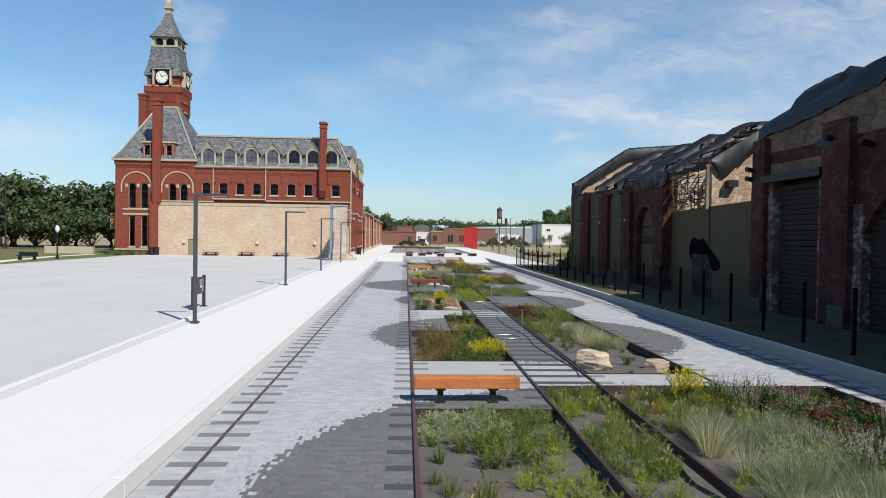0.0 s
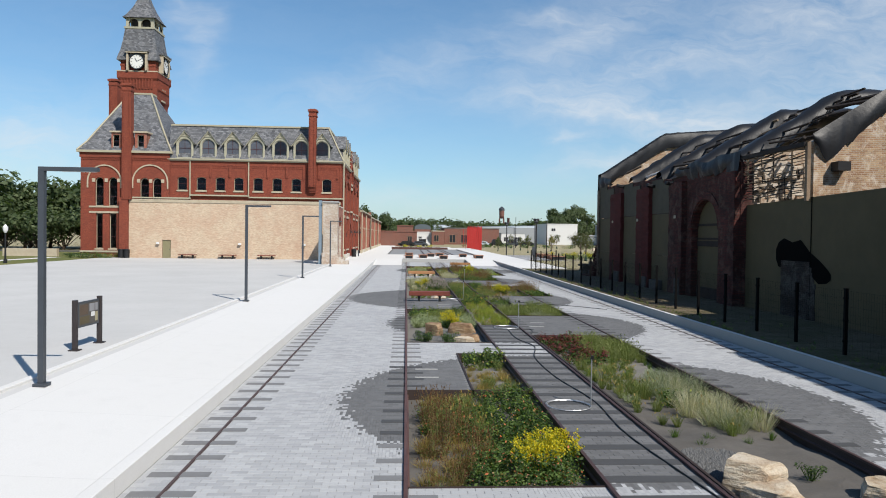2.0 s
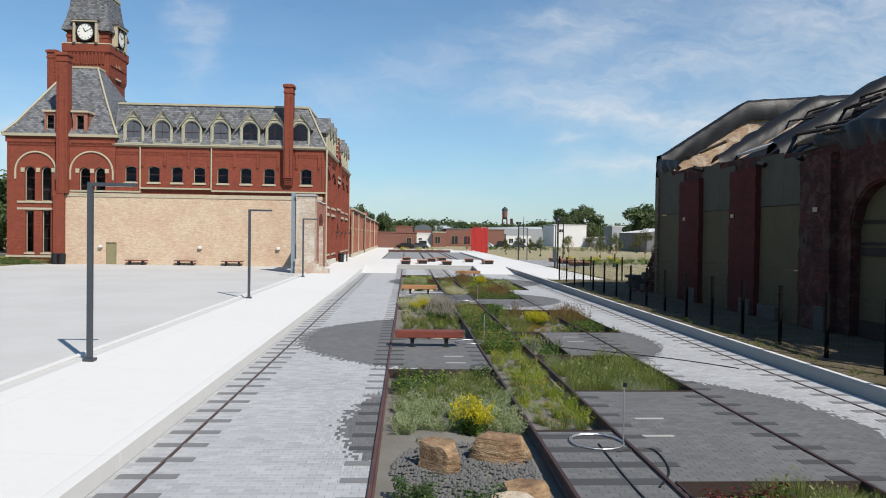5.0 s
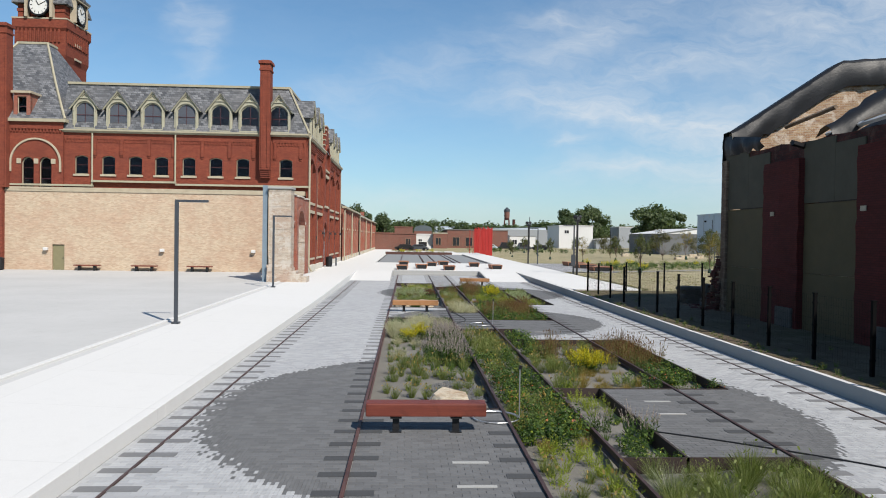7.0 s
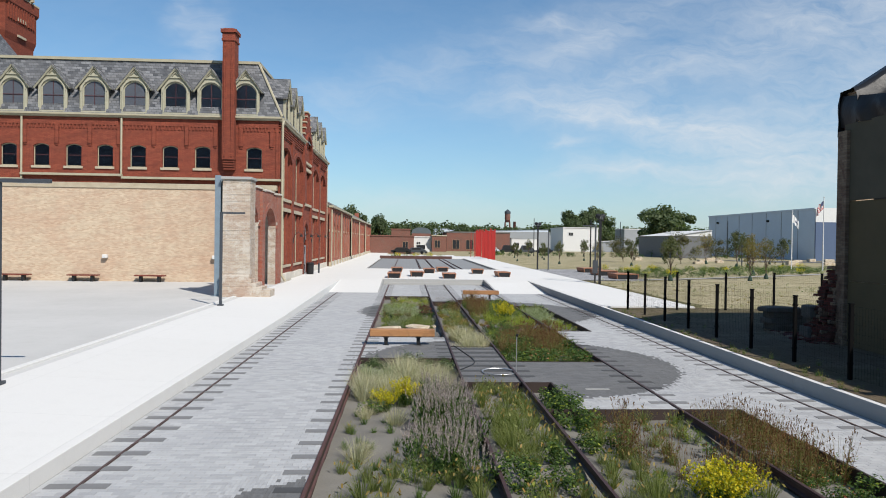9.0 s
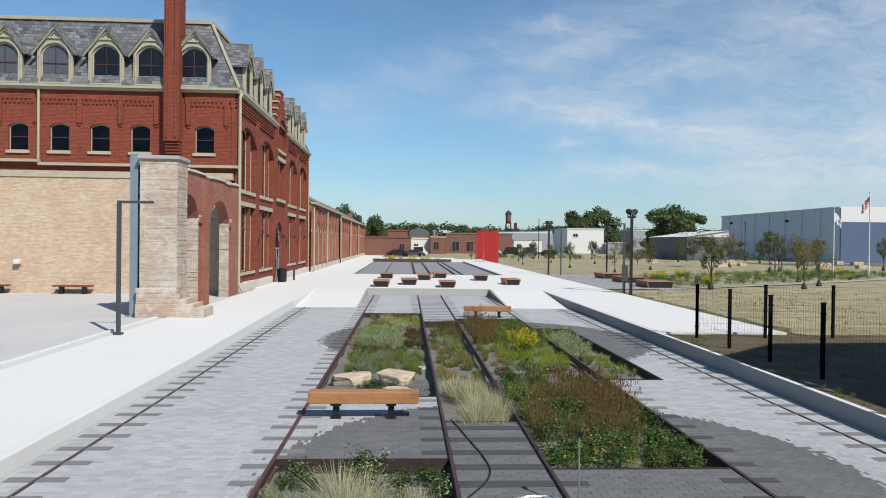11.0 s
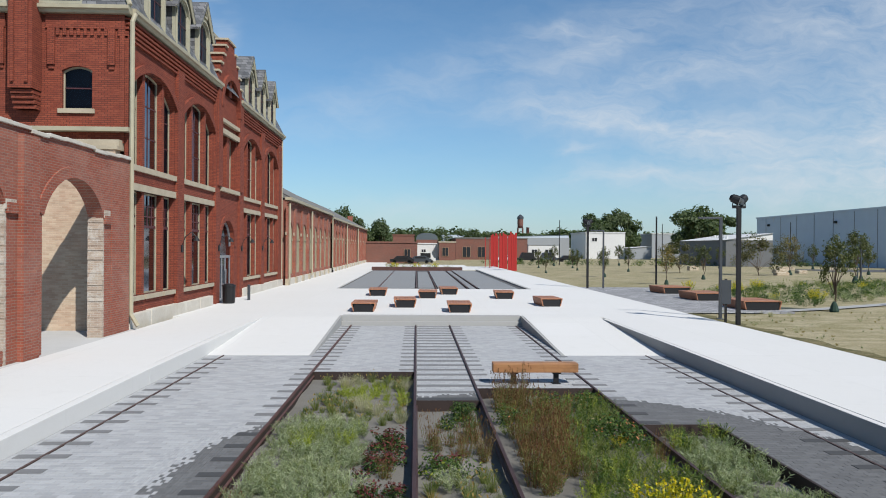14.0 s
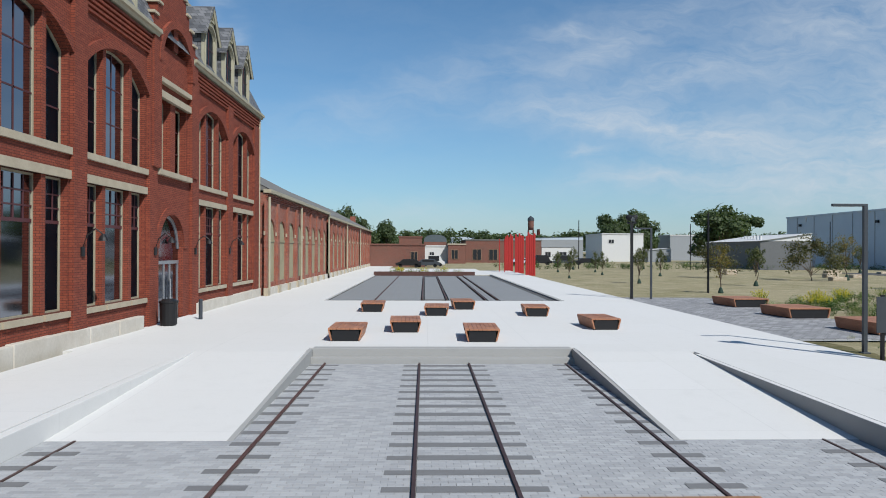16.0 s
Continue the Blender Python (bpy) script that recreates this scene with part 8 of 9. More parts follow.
tagged(part("path", bm, M_CONC), "narrow pale path curving over the lawn", "path", kind="structure")
bm = bmesh.new(); bevelled(bm, -46.5, -40.4, 91.6, 92.2, 0.2, 1.25, 0.03); tagged(part("low_wall", bm, M_STONE), "long low cream stone wall on the lawn", "wall", kind="structure")
bm = bmesh.new(); box(bm, -180, -37, 111, 117, 0.2, 0.36); tagged(part("road", bm, M_ASPH), "grey road behind the lawn", "road", kind="structure")
t = thing("street_lamp", "black post lamp with a white globe on the lawn", "lamp", "")
b = bmesh.new(); tube(b, [(-36.0, 73.5, 0.3), (-36.0, 73.5, 3.1)], [0.09, 0.06], 8); tube(b, [(-36.0, 73.5, 0.3), (-36.0, 73.5, 0.7)], 0.16, 8); part("post", b, M_BLACK, t)
b = bmesh.new(); frustum(b, -36.0, 73.5, [(3.1, 0.1, 0.1), (3.3, 0.2, 0.2), (3.6, 0.22, 0.22), (3.85, 0.05, 0.05)], 12, 0); part("globe", b, M_WHITE, t)
t = thing("park_bench", "dark metal park bench on the path", "bench")
b = bmesh.new(); box(b, -37.9, -36.1, 69.4, 69.9, 0.75, 0.82); part("seat", b, M_BLACK, t)
b = bmesh.new(); box(b, -37.9, -36.1, 69.9, 69.96, 0.8, 1.15); part("backrest", b, M_BLACK, t)
for x in (-37.7, -36.3):
    b = bmesh.new(); box(b, x - 0.04, x + 0.04, 69.4, 69.95, 0.34, 0.76); part("leg", b, M_BLACK, t)
for x, y, h in ((-62.2, 111, 11.5), (-85, 150, 12)):
    t = thing("utility_pole", "weathered grey wooden utility pole", "utility pole", "utility poles")
    b = bmesh.new(); tube(b, [(x, y, 0.2), (x, y, h)], [0.17, 0.11], 8); part("shaft", b, M_PLANK, t)
    b = bmesh.new(); box(b, x - 1.2, x + 1.2, y - 0.06, y + 0.06, h - 0.7, h - 0.55); part("crossarm", b, M_PLANK, t)
t = thing("billboard", "small orange roadside sign on a frame", "sign")
b = bmesh.new(); box(b, -49.9, -47.6, 119.6, 119.8, 3.7, 6.3); part("panel", b, M_WHITE, t)
b = bmesh.new(); box(b, -49.75, -47.75, 119.56, 119.6, 3.85, 6.15); part("sheet", b, plain("orange_sheet", (0.55, 0.2, 0.05), 0.6), t)
b = bmesh.new(); tube(b, [(-48.7, 119.7, 0.2), (-48.7, 119.7, 3.7)], 0.1, 6); part("post", b, M_STEEL, t)
fence_line([(-37 - 4 * k, 109.5) for k in range(14)], "thin grey wire fence along the road", 1.5, 0.3)


# ---- plants ----
def leaves_mesh(name, quads_list, mats):
    """Leaf quads: (4 corners, material index)."""
    v = np.array([c for q, _ in quads_list for c in q], np.float32)
    f = np.arange(len(quads_list) * 4).reshape(-1, 4)
    return mesh_arrays(name, v, f, mats, [m for _, m in quads_list])


def blade(base, tip, w, bend, rng):
    """A grass blade as two quads, bowed outwards."""
    base, tip = Vector(base), Vector(tip)
    side = Vector((rng.uniform(-1, 1), rng.uniform(-1, 1), 0)).normalized() * w
    mid = (base + tip) / 2 + Vector((0, 0, bend))
    return [[base - side, base + side, mid + side * 0.8, mid - side * 0.8], [mid - side * 0.8, mid + side * 0.8, tip + side * 0.15, tip - side * 0.15]]


def grass_tuft(name, n, r, h, w, mats, seed, lean=0.5, heads=0.0):
    rng = random.Random(seed)
    out = []
    for k in range(n):
        a, q = rng.uniform(0, 6.283), rng.random() ** 0.6
        hh = h * rng.uniform(0.6, 1.1)
        b = (0.25 * r * q * math.cos(a), 0.25 * r * q * math.sin(a), -0.03)
        t = (r * q * math.cos(a) + lean * 0.2 * h, r * q * math.sin(a), hh * (1 - 0.35 * q))
        for c in blade(b, t, w, 0.12 * hh, rng):
            out.append((c, 0))
        if rng.random() < heads:
            p = Vector(t)
            d = Vector((rng.uniform(-1, 1), rng.uniform(-1, 1), 0.8)).normalized() * 0.07
            s = Vector((rng.uniform(-1, 1), rng.uniform(-1, 1), 0)).normalized() * 0.018
            out.append(([p - s, p + s, p + s + d, p - s + d], len(mats) - 1))
    return leaves_mesh(name, out, mats)


def leafy(name, n, r, h, leaf, mats, seed, weights=(1.0,), stems=True, top=None, upright=0.3):
    """A shrub or herb: many small leaves in uneven clumps. top: index of the material for the flowers on top."""
    rng = random.Random(seed)
    out = []
    clumps = [(rng.uniform(-1, 1) * r * 0.75, rng.uniform(-1, 1) * r * 0.75, h * rng.uniform(0.25, 0.8), r * rng.uniform(0.3, 0.6)) for _ in range(9)]
    for k in range(n):
        cx, cy, cz, cr = rng.choice(clumps)
        d = Vector((rng.gauss(0, 1), rng.gauss(0, 1), rng.gauss(0, 0.9))).normalized() * cr * rng.uniform(0.6, 1.0)
        p = Vector((cx, cy, cz)) + d
        p.z = max(0.0, p.z)
        s = leaf * rng.uniform(0.6, 1.3)
        n1 = (d.normalized() + Vector((rng.uniform(-1, 1), rng.uniform(-1, 1), rng.uniform(0.3, 1.6)))).normalized()
        u = n1.cross(Vector((rng.uniform(-1, 1), rng.uniform(-1, 1), 1))).normalized()
        v = n1.cross(u)
        mi = rng.choices(range(len(weights)), weights)[0]
        if top is not None and p.z > h * 0.68 and rng.random() < 0.75:
            mi = top
        out.append(([p - u * s * 0.5, p + v * s * 0.28, p + u * s * 0.6, p - v * s * 0.28], mi))
    if stems:
        for cx, cy, cz, cr in clumps:
            b, t = Vector((cx * 0.2, cy * 0.2, -0.03)), Vector((cx, cy, cz))
            s = Vector((0.012, 0.008, 0))
            out.append(([b - s, b + s, t + s * 0.5, t - s * 0.5], 0))
    return leaves_mesh(name, out, mats)


def spikes(name, n, r, h, mats, seed):
    """Tapering flower spikes over stems of lance-shaped leaves."""
    rng = random.Random(seed)
    out = []
    for k in range(n):
        a, q = rng.uniform(0, 6.283), rng.random() ** 0.5
        x, y = r * q * math.cos(a), r * q * math.sin(a)
        hh = h * rng.uniform(0.62, 1.08)
        lean = Vector((x * 0.3 + rng.uniform(-0.1, 0.1), y * 0.3 + rng.uniform(-0.1, 0.1), 0))
        for j in range(13):
            p = Vector((x, y, hh * 0.7 * j / 13)) + lean * (j / 16)
            d = Vector((rng.uniform(-1, 1), rng.uniform(-1, 1), 0.7)).normalized() * rng.uniform(0.09, 0.15)
            s = d.cross(Vector((rng.uniform(-1, 1), rng.uniform(-1, 1), 1))).normalized() * 0.016
            out.append(([p, p + d * 0.45 + s, p + d, p + d * 0.45 - s], 0 if rng.random() < 0.6 else 2))
        for j in range(22):
            f = j / 22
            p = Vector((x, y, hh * (0.66 + 0.34 * f))) + lean * (0.75 + f * 0.7)
            d = Vector((rng.uniform(-1, 1), rng.uniform(-1, 1), 0.9)).normalized() * 0.045 * (1.15 - 0.75 * f)
            s = d.cross(Vector((rng.uniform(-1, 1), rng.uniform(-1, 1), 1))).normalized() * 0.009
            out.append(([p, p + d * 0.5 + s, p + d, p + d * 0.5 - s], 1))
    return leaves_mesh(name, out, mats)


def seedheads(name, n, r, h, mats, seed):
    """Thin dry stems with small dark heads over a low leafy base."""
    rng = random.Random(seed)
    out = []
    for k in range(n):
        a, q = rng.uniform(0, 6.283), rng.random() ** 0.6
        hh = h * rng.uniform(0.55, 1.12)
        b = Vector((0.4 * r * q * math.cos(a), 0.4 * r * q * math.sin(a), -0.03))
        t = Vector((r * q * math.cos(a) + rng.uniform(-0.06, 0.06), r * q * math.sin(a) + rng.uniform(-0.06, 0.06), hh))
        mi = rng.choices((0, 1, 2), (0.35, 0.45, 0.2))[0]
        for c in blade(b, t, 0.0036, 0.05 * hh, rng):
            out.append((c, mi))
        if rng.random() < 0.55:
            for j in range(4):
                p = t - Vector((0, 0, 0.018 * j))
                d = Vector((rng.uniform(-1, 1), rng.uniform(-1, 1), 1.6)).normalized() * 0.035
                s = d.cross(Vector((rng.uniform(-1, 1), rng.uniform(-1, 1), 0.4))).normalized() * 0.011
                out.append(([p - s * 0.3, p + d * 0.5 + s, p + d, p + d * 0.5 - s], 0))
        for j in range(5):
            p = b.lerp(t, rng.uniform(0.05, 0.6))
            d = Vector((rng.gauss(0, 1), rng.gauss(0, 1), rng.uniform(0.2, 1.2))).normalized() * rng.uniform(0.06, 0.11)
            s = d.cross(Vector((rng.uniform(-1, 1), rng.uniform(-1, 1), 0.5))).normalized() * 0.008
            out.append(([p, p + d * 0.5 + s, p + d, p + d * 0.5 - s], rng.choice((0, 1, 1, 2, 3))))
    return leaves_mesh(name, out, mats)


def feathery(name, stems, r, h, mats, seed, needle=0.075, weights=(0.75, 0.25), per=20):
    """Fine ferny herb: thin stems set with short needles, uneven in height."""
    rng = random.Random(seed)
    out = []
    for k in range(stems):
        a, q = rng.uniform(0, 6.283), rng.random() ** 0.5
        base = Vector((0.35 * r * q * math.cos(a), 0.35 * r * q * math.sin(a), -0.03))
        tip = Vector((r * q * math.cos(a), r * q * math.sin(a), h * rng.uniform(0.55, 1.05) * (1 - 0.3 * q)))
        mi = rng.choices(range(len(weights)), weights)[0]
        sd = Vector((0.004, 0.003, 0))
        out.append(([base - sd, base + sd, tip + sd * 0.5, tip - sd * 0.5], mi))
        for j in range(per):
            f = 0.25 + 0.75 * (j + rng.random()) / per
            p = base.lerp(tip, f)
            d = Vector((rng.gauss(0, 1), rng.gauss(0, 1), rng.uniform(0.2, 1.3))).normalized() * needle * rng.uniform(0.6, 1.4) * (1.2 - 0.6 * f)
            s = d.cross(Vector((rng.uniform(-1, 1), rng.uniform(-1, 1), 0.5))).normalized() * needle * 0.05
            out.append(([p - s, p + s, p + d + s * 0.4, p + d - s * 0.4], mi))
    return leaves_mesh(name, out, mats)


def plume(name, stems, r, h, mats, seed):
    """Leafy stems that end in branching, one-sided flower plumes."""
    rng = random.Random(seed)
    out = []
    for k in range(stems):
        a, q = rng.uniform(0, 6.283), rng.random() ** 0.5
        base = Vector((0.25 * r * q * math.cos(a), 0.25 * r * q * math.sin(a), -0.03))
        tip = Vector((r * q * math.cos(a), r * q * math.sin(a), h * rng.uniform(0.7, 1.05) * (1 - 0.28 * q)))
        sd = Vector((0.005, 0.004, 0))
        out.append(([base - sd, base + sd, tip + sd * 0.5, tip - sd * 0.5], 0))
        for j in range(12):
            p = base.lerp(tip, 0.1 + 0.5 * (j + rng.random()) / 12)
            d = Vector((rng.gauss(0, 1), rng.gauss(0, 1), rng.uniform(0, 0.8))).normalized() * 0.1
            s = d.cross(Vector((0, 0, 1))).normalized() * 0.012
            out.append(([p, p + d * 0.5 + s, p + d, p + d * 0.5 - s], 0))
        for b_ in range(6):                              # arching side branches of the plume
            f = 0.56 + 0.44 * b_ / 5
            p0 = base.lerp(tip, f)
            w = Vector((rng.gauss(0, 1), rng.gauss(0, 1), 0.55)).normalized() * (0.17 * (1.25 - f))
            for j in range(7):
                p = p0 + w * (j / 6) + Vector((0, 0, 0.03 * (j / 6)))
                d = Vector((rng.gauss(0, 1), rng.gauss(0, 1), rng.uniform(0.1, 1.2))).normalized() * rng.uniform(0.022, 0.04)
                s = d.cross(Vector((rng.uniform(-1, 1), rng.uniform(-1, 1), 0.5))).normalized() * 0.011
                out.append(([p - s, p + d * 0.5 + s, p + d, p + d * 0.5 - s * 1.5], 2 if rng.random() < 0.14 else 1))
    return leaves_mesh(name, out, mats)


def species(maker, count, *a, **k):
    return [maker(*a[:-1], seed=a[-1] + 31 * i, **k) for i in range(count)]


P_STRAW = species(grass_tuft, 3, "straw_grass", 260, 0.6, 0.74, 0.0034, (L_STRAW, L_STRAW), 1, lean=0.6)
P_BLUE = species(grass_tuft, 3, "blue_grass", 280, 0.58, 0.58, 0.003, (L_GREYG, L_OLIVE), 2, lean=0.45)
P_OLIVE = species(grass_tuft, 3, "olive_grass", 130, 0.3, 0.48, 0.004, (L_OLIVE, L_AMBER), 3, lean=0.2, heads=0.06)
P_TALLG = species(grass_tuft, 3, "green_grass", 260, 0.5, 0.6, 0.0032, (L_OLIVE, L_OLIVE), 4, lean=0.3, heads=0.05)
P_AMBER = species(grass_tuft, 3, "amber_grass", 130, 0.32, 0.32, 0.0042, (L_AMBER, L_RUST), 5, lean=0.1)
P_SMALL = species(grass_tuft, 3, "small_grass", 62, 0.2, 0.28, 0.0045, (L_GREEN, L_OLIVE), 6)
P_RUST = species(seedheads, 4, "rust_perennial", 58, 0.36, 0.78, (L_RUST, L_DRYST, L_OLIVE, L_GREEN), 7)
P_LIME = species(feathery, 3, "lime_herb", 24, 0.34, 0.5, (L_LIME, L_OLIVE), 8, needle=0.09, per=17, weights=(0.8, 0.2))
P_FERN = species(feathery, 3, "ferny_herb", 24, 0.38, 0.55, (L_OLIVE, L_GREEN, L_LIME), 18, needle=0.115, per=17, weights=(0.55, 0.3, 0.15))
P_GREEN = species(leafy, 3, "green_herb", 320, 0.36, 0.5, 0.07, (L_GREEN, L_DEEP, L_LIME), 9, weights=(0.55, 0.35, 0.1))
P_DEEP = species(leafy, 3, "dark_shrub", 800, 0.28, 0.4, 0.038, (L_DEEP, L_GREEN), 10, weights=(0.7, 0.3))
P_SILVER = species(feathery, 3, "silver_shrub", 44, 0.38, 0.42, (L_GREY, L_GREYG, L_OLIVE), 11, needle=0.1, per=15, weights=(0.65, 0.2, 0.15))
P_YELLOW = species(plume, 3, "yellow_flower", 42, 0.44, 0.66, (L_GREEN, L_YELLOW, L_LIME), 12)
P_ORANGE = species(leafy, 3, "orange_flower", 380, 0.38, 0.5, 0.06, (L_GREEN, L_ORANGE, L_DEEP), 13, weights=(0.66, 0.06, 0.28))
P_RED = species(leafy, 3, "crimson_herb", 260, 0.36, 0.44, 0.085, (L_DEEP, L_GREEN, L_REDF), 14, weights=(0.45, 0.35, 0.2), top=2)
P_PURPLE = species(spikes, 4, "mauve_flower", 40, 0.40, 0.95, (L_GREEN, L_PURPLE, L_DEEP), 15)
P_BLUEPINE = species(leafy, 2, "blue_shrub", 500, 0.34, 0.4, 0.05, (L_DEEP, L_GREY), 16, weights=(0.7, 0.3))

SPECIES = {
    "fern": (P_FERN, "ferny_herb", "fine ferny mid-green herb in the bed", "perennial"),
    "straw": (P_STRAW, "straw_grass", "pale straw-coloured feathery grass clump in the bed", "grass clump"),
    "blue": (P_BLUE, "blue_grass", "grey-green arching grass clump in the bed", "grass clump"),
    "olive": (P_OLIVE, "olive_grass", "thin olive grass tuft in dark mulch", "grass clump"),
    "tall": (P_TALLG, "green_grass", "dense tall green grass clump in the bed", "grass clump"),
    "amber": (P_AMBER, "amber_grass", "low amber grass tuft in dark mulch", "grass clump"),
    "small": (P_SMALL, "small_grass", "small sparse green tuft in dark mulch", "grass clump"),
    "rust": (P_RUST, "rust_perennial", "brown spent perennial with dry seed heads", "perennial"),
    "lime": (P_LIME, "lime_herb", "bright lime-green feathery herb in the bed", "perennial"),
    "green": (P_GREEN, "green_herb", "leafy mid-green perennial in the bed", "perennial"),
    "deep": (P_DEEP, "dark_shrub", "small dense dark green shrub in the bed", "shrub"),
    "silver": (P_SILVER, "silver_shrub", "silvery grey-green shrub in the bed", "shrub"),
    "yellow": (P_YELLOW, "yellow_flower", "bright yellow flowering goldenrod clump in the bed", "flower"),
    "orange": (P_ORANGE, "orange_flower", "green perennial dotted with small orange flowers", "flower"),
    "red": (P_RED, "crimson_herb", "crimson-leaved perennial among green leaves", "perennial"),
    "purple": (P_PURPLE, "mauve_flower", "tall faded mauve flower spikes over green stems", "flower"),
    "pine": (P_BLUEPINE, "blue_shrub", "dwarf grey-green shrub in the bed", "shrub")}
prng = random.Random(77)


def plant(kind, x, y, s=1.0, z=SOIL + 0.02):
    meshes, name, lab, cat = SPECIES[kind]
    k = prng.randrange(len(meshes))
    sc = s * prng.uniform(0.6, 1.1) * (0.9 if z < 0 else 1.0)
    if z < 0:
        for r in (R_L, R_CL, R_CR, R_R, 8.7, 9.7):        # keep clear of the rails
            if abs(x - r) < 0.24:
                x = r + math.copysign(0.24 + prng.uniform(0, 0.1), x - r)
    ob = shared(name, meshes[k], None, pose(x, y, z, prng.uniform(-5, 5), prng.uniform(-5, 5), prng.uniform(0, 360)) @ Matrix.Diagonal((sc, sc, sc * prng.uniform(0.9, 1.15), 1)))
    tagged(ob, lab, cat, lab.split(" in the bed")[0] + "s")


def patch(kinds, x0, x1, y0, y1, gap, s=1.0, density=1.0, bare=0.08):
    """Plants over a stretch of a bed, in drifts of one kind, with bare spots. kinds: names with weights."""
    names, w = zip(*kinds)
    total, seed = sum(w), prng.uniform(0, 99)
    gap *= 0.92
    nx, ny = max(1, round((x1 - x0) / gap)), max(1, round((y1 - y0) / gap))
    for i in range(nx):
        for j in range(ny):
            x = x0 + (x1 - x0) * (i + 0.5 + prng.uniform(-0.45, 0.45)) / nx
            y = y0 + (y1 - y0) * (j + 0.5 + prng.uniform(-0.45, 0.45)) / ny
            if prng.random() > density or noise.noise(Vector((x * 1.3, y * 0.9, seed + 50))) < -0.55 + bare * 1.6:
                continue
            u = min(0.999, max(0.0, 0.5 + 0.75 * noise.noise(Vector((x * 0.9, y * 0.55, seed))) + prng.uniform(-0.2, 0.2)))
            k = 0
            while k < len(w) - 1 and u * total > sum(w[:k + 1]):
                k += 1
            plant(names[k], x, y, s)


def far_planting(name, label, spots, share=0.4):
    """Planting too far off to tell apart, joined: spots are (kind, x, y, scale, z)."""
    vs, fs, idx, mats, base = [], [], [], [], 0
    for kind, x, y, s, z in spots:
        me = prng.choice(SPECIES[kind][0])
        co = np.empty(len(me.vertices) * 3, np.float32)
        me.vertices.foreach_get("co", co)
        mi = np.empty(len(me.polygons), np.int32)
        me.polygons.foreach_get("material_index", mi)
        a = prng.uniform(0, 6.283)
        co = co.reshape(-1, 3) * s
        vs.append(np.stack([co[:, 0] * math.cos(a) - co[:, 1] * math.sin(a) + x, co[:, 0] * math.sin(a) + co[:, 1] * math.cos(a) + y, co[:, 2] + z], 1))
        remap = []
        for m in me.materials:
            if m not in mats:
                mats.append(m)
            remap.append(mats.index(m))
        some = np.flatnonzero(np.random.default_rng(len(vs)).random(len(mi)) < share)
        idx.append(np.array(remap)[mi][some])
        vs[-1] = vs[-1].reshape(-1, 4, 3)[some].reshape(-1, 3)
        fs.append(np.arange(len(some) * 4).reshape(-1, 4) + base)
        base += len(some) * 4
    me = mesh_arrays(name, np.concatenate(vs), np.concatenate(fs), mats, np.concatenate(idx))
    tagged(shared(name, me), label, "planting", kind="stuff")


# first beds
patch([("olive", 2), ("small", 1)], 0.4, 1.2, 4.5, 11.5, 0.62, 1.0, 0.9, 0.1)
patch([("fern", 3), ("olive", 0.5), ("lime", 0.6)], 1.1, 2.2, 4.0, 11.6, 0.46, 1.0, 0.85, 0.2)
patch([("lime", 3), ("fern", 1)], 2.0, 2.85, 5.0, 12.0, 0.42, 1.0, 0.9, 0.15)
patch([("silver", 4)], 0.45, 1.6, 11.6, 13.0, 0.34, 1.15, 1, 0)
patch([("fern", 3), ("tall", 1)], 1.5, 2.85, 11.4, 13.0, 0.36, 1, 1, 0.05)
patch([("fern", 2), ("lime", 2)], 3.1, 4.3, 4, 10.0, 0.46, 1, 0.85, 0.22)
patch([("fern", 3), ("olive", 1), ("lime", 0.6)], 3.1, 4.3, 9.8, 15.1, 0.38, 1.05, 1, 0.06)
patch([("straw", 2.5), ("blue", 3), ("silver", 0.4)], 5.0, 7.1, 4.0, 12.4, 0.44, 1.25, 1, 0.05)
patch([("lime", 1)], 4.6, 5.1, 6.5, 10.0, 0.6, 0.9)
patch([("fern", 2), ("olive", 2), ("amber", 1), ("lime", 0.6)], 4.6, 6.9, 12.2, 15.0, 0.4, 1, 1, 0.05)
patch([("purple", 1.6), ("green", 2), ("red", 1.6), ("deep", 1), ("orange", 1)], 6.9, 9.4, 9.0, 15.0, 0.40, 0.9, 1, 0)
patch([("orange", 1), ("lime", 1), ("straw", 1)], 7.2, 9.4, 4, 9.0, 0.6)
plant("yellow", 6.15, 14.7, 1.4); plant("yellow", 6.5, 14.4, 0.6)
# second row
patch([("amber", 1.6), ("rust", 0.8), ("orange", 1.6), ("olive", 1), ("green", 0.8)], 0.4, 1.8, 18.5, 22.6, 0.30, 0.95, 1, -0.1)
patch([("orange", 3), ("green", 2), ("lime", 0.5)], 1.7, 2.85, 18.5, 24, 0.42, 1, 1, 0)
patch([("amber", 2), ("rust", 0.8), ("olive", 1)], 0.5, 1.8, 22.3, 23.9, 0.36)
plant("yellow", 2.35, 19.5, 1.35); plant("yellow", 2.1, 19.3, 1.1); plant("yellow", 2.55, 19.8, 1.0); plant("orange", 2.45, 19.0)
patch([("amber", 3), ("olive", 1.5)], 1.75, 2.85, 24.3, 27.4, 0.36, 0.95)
patch([("green", 3), ("purple", 0.4)], 1.8, 2.8, 27.7, 28.6, 0.42)
patch([("blue", 3), ("straw", 1.2), ("fern", 1)], 5.9, 7.05, 21.4, 26.0, 0.46, 0.95, 1, 0)
patch([("green", 2), ("tall", 1.5), ("olive", 2), ("fern", 1)], 4.8, 6.0, 23.4, 27.6, 0.46, 0.9, 1, 0.04)
